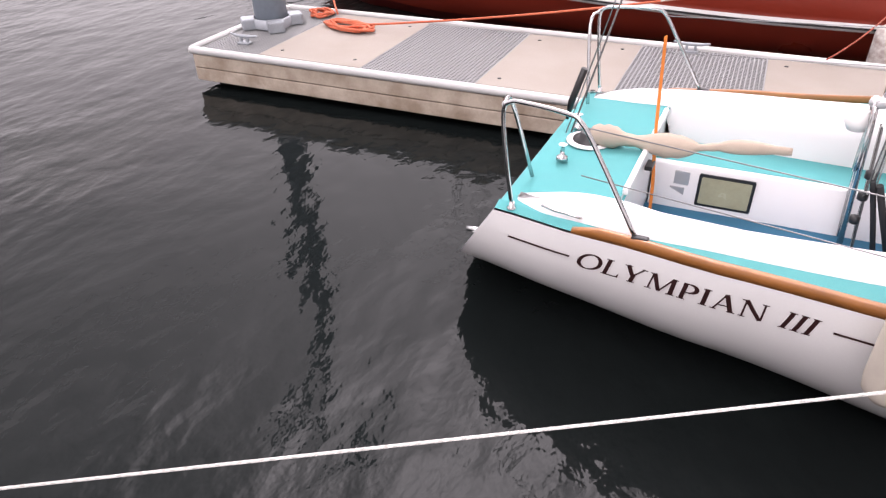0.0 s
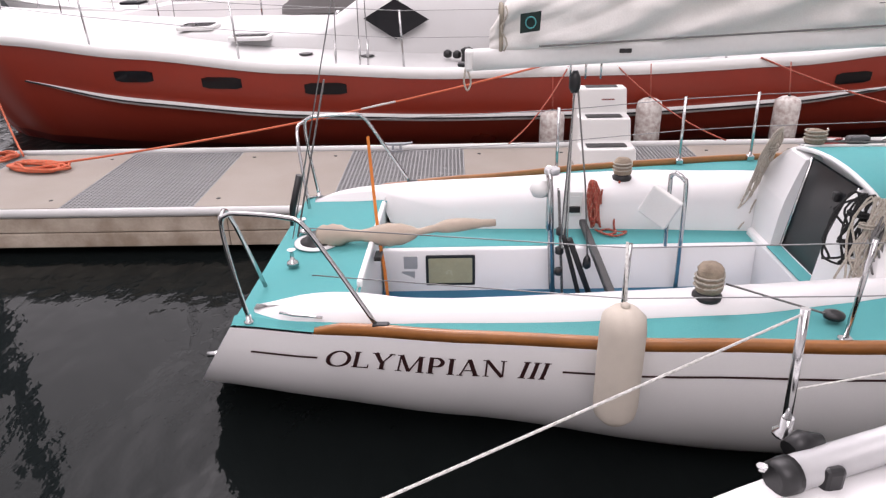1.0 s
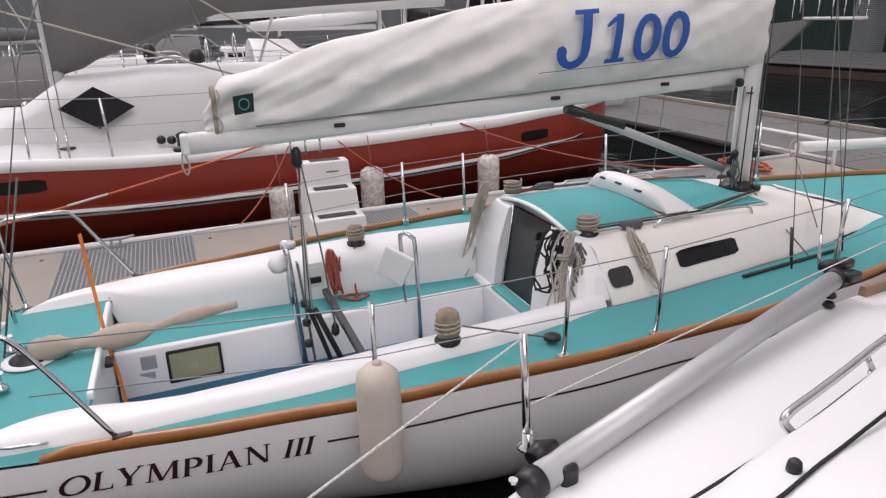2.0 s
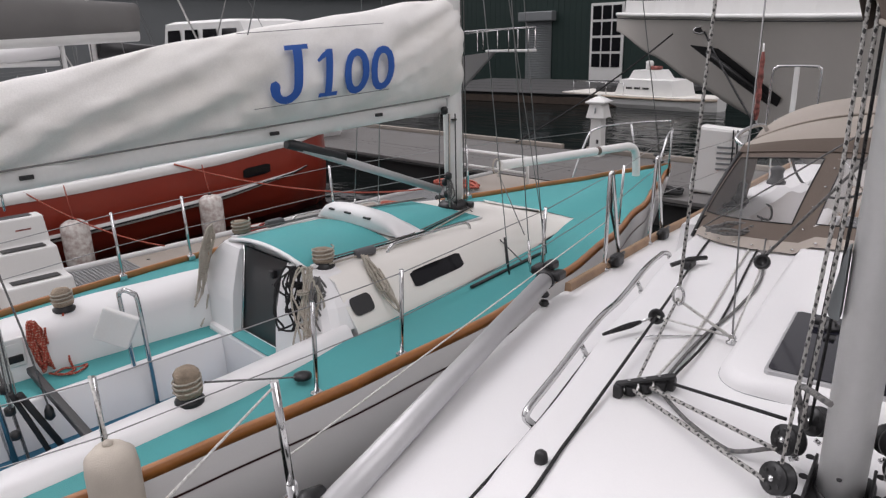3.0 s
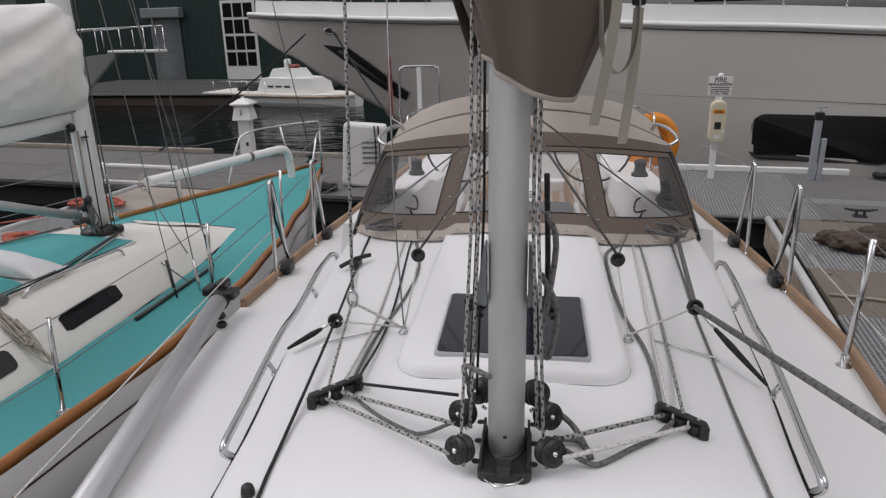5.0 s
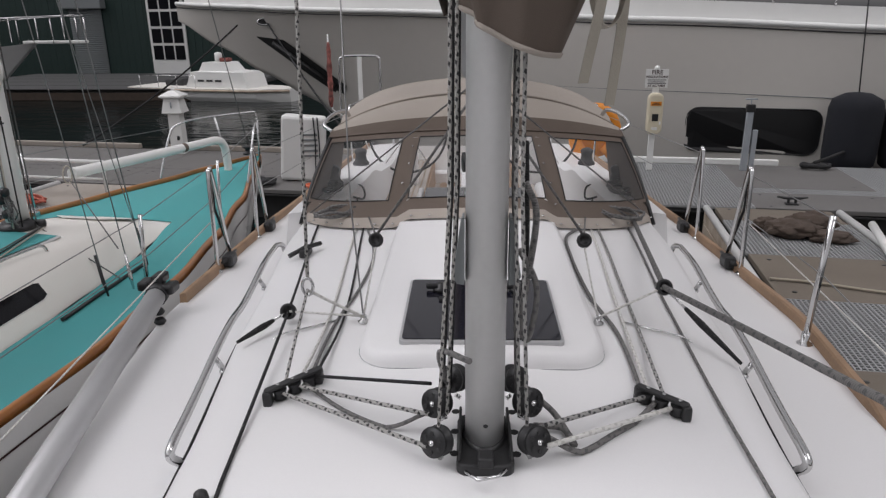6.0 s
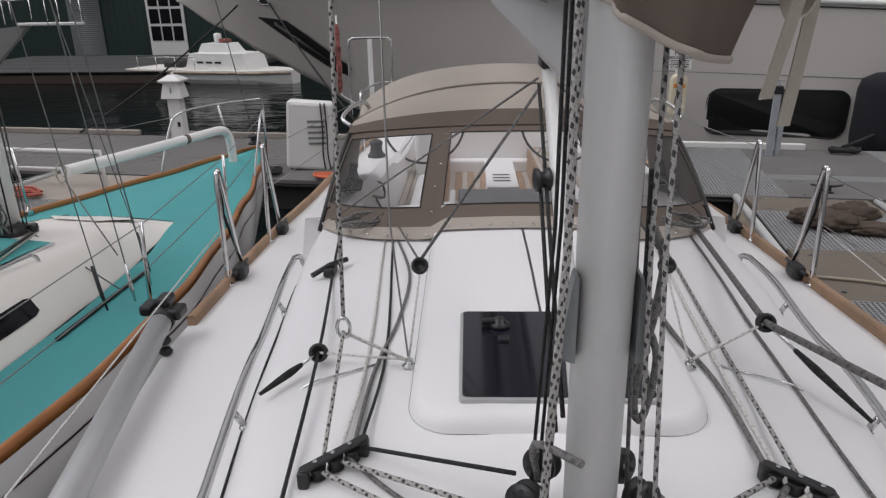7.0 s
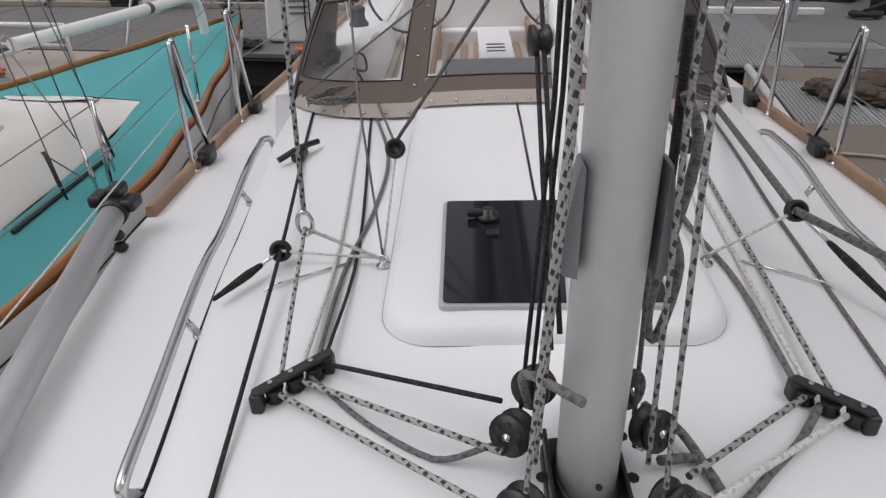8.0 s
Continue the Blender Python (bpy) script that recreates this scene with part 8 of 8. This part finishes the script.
part("mooring_line", tube(sag((4.1, -1.15, TOP + 0.1), (5.5, -0.2, 1.0), 0.05), 0.03, 6), R_BLACK, my)
for x in (4.85, 5.75):
    fd = thing("yacht_fender", DOCK @ pose(x, 11.12, 0.3), "large black fleece-covered yacht fender", "fender", "yacht fenders")
    part("body", lathe([(0.0, 0), (0.3, 0.02), (0.4, 0.12), (0.42, 0.3), (0.42, 1.05), (0.38, 1.2), (0.2, 1.3), (0.05, 1.32)], 24), VELVET, fd)
    part("lanyard", tube([(0, 0, 1.3), (0.0, 0.3, 2.8)], 0.012, 6), R_BLACK, fd)

# ---- across the basin ----
shed = thing("boat_shed", DOCK @ pose(-27.0, 33.0, -0.4, 0, 0, 0), "dark green boat shed with a roller door", "building")
# Upper walls and roof, out of view, are added height that darkens the water's reflection.
for k in range(60):
    part("siding_board", block(-9 + 0.4 * k + 0.2, 0.0, 7.0, 0.385, 0.12, 13.0), GREENWALL, shed)
part("wall_core", block(3, 3, 6.9, 24, 5.8, 13.2), GREENWALL, shed)
part("roof", block(3, 3, 13.7, 25, 6.6, 0.3, 0.05), ROOFDARK, shed)
door = part("roller_door", block(1.2, -0.1, 2.3, 1.9, 0.06, 3.7), GREYMETAL, shed, "grey corrugated roller door")
for k in range(36):
    part("slat", tube([(0.27, -0.13, 0.5 + 0.1 * k), (2.13, -0.13, 0.5 + 0.1 * k)], 0.038, 6), GREYMETAL, door)
part("door_hood", block(1.2, -0.25, 4.25, 2.5, 0.5, 0.55, 0.06), GREYMETAL, shed)
wd = part("window_door", block(5.9, -0.09, 2.7, 2.1, 0.08, 4.2, 0.01), PVCWHITE, shed, "white framed door with many panes")
for i in range(3):
    for j in range(4):
        part("pane", block(5.27 + 0.63 * i, -0.14, 1.75 + 0.85 * j, 0.54, 0.02, 0.72), DARKGLASS, wd)
quay = thing("quay_float", DOCK @ pose(-20.0, 26.5, 0, 0, 0, 6), "grey timber float at the shed", "float")
part("deck", block(0, 0, 0.32, 13, 8.5, 0.2, 0.03), ROOFDARK, quay)
part("fascia", block(0, -4.3, 0.15, 13, 0.12, 0.3, 0.02), BROWNCLOTH, quay)
for k in range(5):
    part("deck_plank", block(0, -3.6 + 1.7 * k, 0.43, 12.8, 1.6, 0.03, 0.01), ROOFDARK, quay)
wb = thing("work_boat", DOCK @ pose(-13.7, 23.6, 0, 0, 0, -8) @ Matrix.Scale(0.78, 4), "low white work boat with a small wheelhouse", "work boat")
rows = [[(x, y * w, z) for y, z in ((-1, 0.62), (-0.95, 0.2), (-0.8, -0.1), (0.8, -0.1), (0.95, 0.2), (1, 0.62))] for x, w in ((-4.2, 1.2), (-3.5, 1.35), (0, 1.4), (3.2, 1.2), (4.6, 0.4))]
part("hull", loft(rows, False, True), PVCWHITE, wb)
part("deck", loft([[r[0], r[-1]] for r in rows], False), CREAM, wb)
part("rub_rail", tube([Vector(r[0]) + Vector((0, -0.02, -0.1)) for r in rows], 0.06, 8), TIMBER, wb)
rows = [[(x0, -w, z), (x1, -w, z), (x1, w, z), (x0, w, z)] for x0, x1, w, z in ((-0.9, 2.6, 0.9, 0.6), (-0.6, 2.4, 0.85, 1.35), (-0.2, 1.5, 0.7, 1.4), (0.0, 1.2, 0.6, 1.8))]
part("wheelhouse", loft(rows, False, True, True), PVCWHITE, wb, "white wheelhouse with stepped roof")
for k in range(3):
    part("name_bar", block(0.0 + 0.5 * k, -0.9, 0.95, 0.35, 0.02, 0.09), DARKGREY, wb)
part("funnel", lathe([(0.18, 0), (0.18, 0.4), (0.1, 0.45)], 12, (0.5, 0, 1.8)), PVCWHITE, wb)
part("life_raft", block(0.9, 0, 1.9, 0.5, 0.4, 0.18, 0.06), PINK, wb)
part("deck_gear", block(-2.2, 0.2, 0.75, 1.1, 0.8, 0.35, 0.08), DARKGREY, wb)
for k in range(4):
    part("rail_post", tube([(-3.4 + 1.1 * k, -1.2, 0.62), (-3.4 + 1.1 * k, -1.2, 1.2)], 0.02, 6), STEEL, wb)
part("rail", tube([(-3.4, -1.2, 1.2), (-0.1, -1.2, 1.2)], 0.02, 6), STEEL, wb)


def far_yacht(m, length, hullmat, label, mast=12.0, seed=1, cover=GREYCOVER):
    """A moored yacht in the rows beyond."""
    t = thing("moored_yacht", m, label, "sailboat", "yachts in the far row")
    half = length / 2
    rows = []
    for i in range(25):
        x = -half + length * i / 24
        k = max(0.02, (1 - max(0, (x / half)) ** 2.2) ** 0.8 * (1 if x > -half * 0.7 else 0.92))
        b, zs = 1.65 * k, 1.15 + 0.35 * max(0, x / half) ** 2
        rows.append([(x - 0.6 * max(0, x / half) ** 3 * (zs - z), math.copysign(b * (1 - ((zs - z) / (zs + 0.3)) ** 3) ** 0.5, s), z) for s, z in ((-1, zs), (-1, zs * 0.6), (-1, 0.1), (-1, -0.25), (1, -0.25), (1, 0.1), (1, zs * 0.6), (1, zs))])
    part("hull", loft(rows), hullmat, t)
    part("sheer_band", loft([[Vector(r[0]) + Vector((0, -0.01, 0.04)), Vector(r[0]).lerp(Vector(r[1]), 0.3) + Vector((0, -0.012, 0))] for r in rows]), GLOSSWHITE, t)
    part("deck", loft([[r[0], (r[0][0], 0, r[0][2] + 0.12), r[-1]] for r in rows]), GELCOAT, t, "white deck")
    cr = [[(x, -w, z), (x, -w * 0.85, z + h), (x, 0, z + h * 1.15), (x, w * 0.85, z + h), (x, w, z)] for x, w, z, h in ((-half * 0.25, 1.0, 1.2, 0.0), (-half * 0.22, 1.0, 1.2, 0.42), (half * 0.2, 0.85, 1.2, 0.36), (half * 0.48, 0.5, 1.3, 0.02))]
    part("coachroof", loft(cr, False), GELCOAT, t)
    part("cabin_window", loft([[(x, -w - 0.015, z) for z in (1.3, 1.46)] for x, w in ((-half * 0.18, 0.93), (0, 0.9), (half * 0.2, 0.80))], False), DARKGLASS, t)
    part("mast", tube([(half * 0.18, 0, 1.3), (half * 0.18, 0, mast)], 0.075, 10), ALUWHITE, t)
    part("boom", tube([(half * 0.16, 0, 2.4), (-half * 0.5, 0, 2.45)], 0.07, 8), ALUWHITE, t)
    part("sail_cover", tube(wobble([(half * 0.16, 0, 2.75), (0, 0, 2.65), (-half * 0.25, 0, 2.58), (-half * 0.48, 0, 2.52)], 0.02, seed), [0.2, 0.19, 0.16, 0.1], 10), cover, t)
    dg = [[(x, 1.05 * math.cos(a), 1.35 + h * math.sin(a)) for a in [math.pi * k / 8 for k in range(9)]] for x, h in ((-half * 0.2, 0.3), (-half * 0.3, 0.8), (-half * 0.5, 0.85))]
    part("sprayhood", loft(dg), cover, t)
    for s in (-1, 1):
        tops = []
        for x in (-0.85, -0.5, -0.15, 0.2, 0.55, 0.8):
            k = (1 - max(0, x) ** 2.2) ** 0.8
            p = (x * half, s * 1.55 * k, 1.2 + 0.35 * max(0, x) ** 2)
            part("stanchion", tube([p, (p[0], p[1], p[2] + 0.6)], 0.016, 6), STEEL, t)
            tops.append((p[0], p[1], p[2] + 0.6))
        tops.append((half * 0.98, 0.0, 2.1))
        for d in (0.0, 0.3):
            part("lifeline", tube([(x, y, z - d) for x, y, z in tops], 0.006, 5), WIRE, t)
        part("shroud", tube([(half * 0.15, s * 1.5, 1.2), (half * 0.18, 0, mast * 0.85)], 0.008, 5), WIRE, t)
    rnd = random.Random(seed)
    for k in range(4):
        x = half * (-0.1 + 0.16 * k)
        hz = 1.2 + 0.36 * max(0, x / half) ** 2 + (0.46 if x < half * 0.22 else 0.3)
        part("deck_hatch", block(x, 0, hz, 0.45, 0.45, 0.06, 0.02), DARKGLASS, t)
    for s in (-1, 1):
        for x in (-0.62, -0.4):
            part("winch", lathe([(0.09, 0), (0.07, 0.05), (0.085, 0.14), (0.03, 0.17)], 10, (half * x, s * 1.2, 1.25)), STEEL, t)
        part("grab_rail", tube([(-half * 0.15, s * 0.8, 1.68), (half * 0.2, s * 0.66, 1.62)], 0.018, 6), STEEL, t)
        part("pushpit", tube(spline([(-half * 0.78, s * 1.45, 1.2), (-half * 0.82, s * 1.45, 1.85), (-half * 0.97, s * 1.2, 1.85), (-half * 0.97, 0, 1.85)], 4), 0.018, 6), STEEL, t)
        part("halyard", tube([(half * 0.18 + 0.1 * s, s * 0.12, 1.6), (half * 0.18, s * 0.1, mast * 0.9)], 0.012, 5), R_GREY, t)
        part("lazy_jack", tube([(-half * (0.1 + 0.1 * rnd.random()), s * 0.15, 2.65), (half * 0.15, s * 0.1, mast * 0.6)], 0.006, 5), WIRE, t)
    part("outboard", lathe([(0.0, -0.1), (0.1, -0.08), (0.16, 0.05), (0.17, 0.25), (0.12, 0.36), (0.0, 0.4)], 12, (-half * 0.96, 0.8 * rnd.choice((-1, 1)), 1.75)), BLACK, t, "black outboard motor on the stern rail")
    part("wheel", tube([(-half * 0.7, 0.5 * math.cos(a), 1.75 + 0.5 * math.sin(a)) for a in [2 * math.pi * k / 20 for k in range(20)]], 0.02, 6, True), STEEL, t)
    part("forestay", tube([(half * 0.96, 0, 1.5), (half * 0.18, 0, mast * 0.95)], 0.03, 6), PVCWHITE, t)
    part("backstay", tube([(-half * 0.98, 0, 1.2), (half * 0.18, 0, mast)], 0.008, 5), WIRE, t)
    return t


far_yacht(DOCK @ pose(-15.2, -6.3, 0, 0, 0, -88), 11.5, NAVY, "navy-hulled sailing yacht moored in the far row", 13, 1)
far_yacht(DOCK @ pose(-19.2, -8.5, 0, 0, 0, -88), 10.5, GLOSSWHITE, "white sailing yacht with grey covers in the far row", 12, 2, NAVY)
far_yacht(DOCK @ pose(-19.6, 3.5, 0, 0, 0, 90), 11.0, GLOSSWHITE, "white sailing yacht moored in the far row", 13, 3, GELCOAT)
far_yacht(DOCK @ pose(-24.2, -3.0, 0, 0, 0, -90), 11.0, NAVY, "dark-hulled sailing yacht in the far row", 13, 4)
far_yacht(DOCK @ pose(-28.5, 2.0, 0, 0, 0, 90), 12.0, GLOSSWHITE, "white sailing yacht beyond the navy one", 13, 5, NAVY)
far_yacht(DOCK @ pose(-28.5, -11.0, 0, 0, 0, 90), 12.0, GLOSSWHITE, "white sailing yacht far along the row", 13, 6)
far_yacht(DOCK @ pose(-15.4, 4.6, 0, 0, 0, -88), 9.0, GLOSSWHITE, "small white sailing yacht with a black boom tent", 11, 7, BLACK)

# a white motor cruiser stern-on behind, and a bow with a pulpit platform
mc = thing("motor_cruiser", DOCK @ pose(-26.0, 13.8, 0.4, 0, 0, 4), "white motor cruiser with dark raked windows", "motor boat")
rows = [[(x, -w, z1), (x, -w * 0.85, 0.2), (x, w * 0.85, 0.2), (x, w, z1)] for x, w, z1 in ((-6, 1.9, 1.6), (0, 2.0, 1.7), (4, 1.6, 2.0), (6.5, 0.15, 2.3))]
part("hull", loft(rows, False, True), GLOSSWHITE, mc)
part("deck", loft([[r[0], r[-1]] for r in rows], False), GELCOAT, mc)
rows = [[(x0, -w, z), (x1, -w, z), (x1, w, z), (x0, w, z)] for x0, x1, w, z in ((-4.5, 2.6, 1.6, 1.7), (-4.2, 1.4, 1.45, 3.2), (-3.6, 0.6, 1.3, 3.3))]
part("deckhouse", loft(rows, False, True, True), PVCWHITE, mc)
for k in range(4):
    part("side_window", mesh_of([(-4.0 + 1.4 * k, -1.6, 2.1), (-2.8 + 1.4 * k, -1.6, 2.1), (-3.0 + 1.4 * k, -1.5, 2.95), (-4.0 + 1.4 * k, -1.5, 2.95)], [(0, 1, 2, 3)]), DARKGLASS, mc)
bp = thing("sailing_cruiser", DOCK @ pose(-18.9, 16.2, 0, 0, 0, 8), "white cruiser bow with a railed pulpit platform", "sailboat")
rows = [[(x, -w, z1), (x - 0.5 - 2.2 * max(0, (x + 1) / 4.6) ** 2, -w * 0.5, -0.15), (x - 0.5 - 2.2 * max(0, (x + 1) / 4.6) ** 2, w * 0.5, -0.15), (x, w, z1)] for x, w, z1 in ((-6, 1.8, 1.8), (-1, 1.8, 1.9), (2, 1.2, 2.1), (3.6, 0.1, 2.3))]
part("hull", loft(rows, False, True), GLOSSWHITE, bp)
part("deck", loft([[r[0], r[-1]] for r in rows], False), GELCOAT, bp)
part("platform", block(4.2, 0, 2.32, 1.7, 0.5, 0.08, 0.02), PVCWHITE, bp)
for s in (-1, 1):
    part("pulpit_rail", tube([(1.5, s * 1.2, 2.9), (3.4, s * 0.45, 3.0), (5.0, s * 0.22, 3.05)], 0.02, 6), STEEL, bp)
    for x, y in ((2.2, 1.0), (3.4, 0.45), (4.3, 0.3), (5.0, 0.22)):
        part("pulpit_post", tube([(x, s * y, 2.3), (x, s * y, 3.0)], 0.016, 6), STEEL, bp)
fl = thing("dan_buoy", OURS @ pose(-1.36, 7.35, 1.3), "faded red wrapped flag on a slim pole", "flag")
part("pole", tube([(0, 0, -0.1), (-0.1, 0, 0.2), (-0.45, 0, 0.42), (-0.46, 0, 1.35)], 0.01, 6), PVCWHITE, fl)
part("flag", tube(wobble([(-0.46, 0, 0.45 + 0.1 * k) for k in range(9)], 0.008, 3), [0.02, 0.035, 0.025, 0.038, 0.025, 0.038, 0.025, 0.03, 0.015], 8), PINK, fl)

# far shore behind the rows of yachts
shore = thing("far_shed", DOCK @ pose(-46, 0, 0), "long plain grey shed beyond the rows of yachts", "building", kind="structure")
part("wall", block(0, 0, 3.0, 4, 90, 6.0), GREYMETAL, shore)
part("roof", block(0, 0, 6.2, 5, 91, 0.4), ROOFDARK, shore)
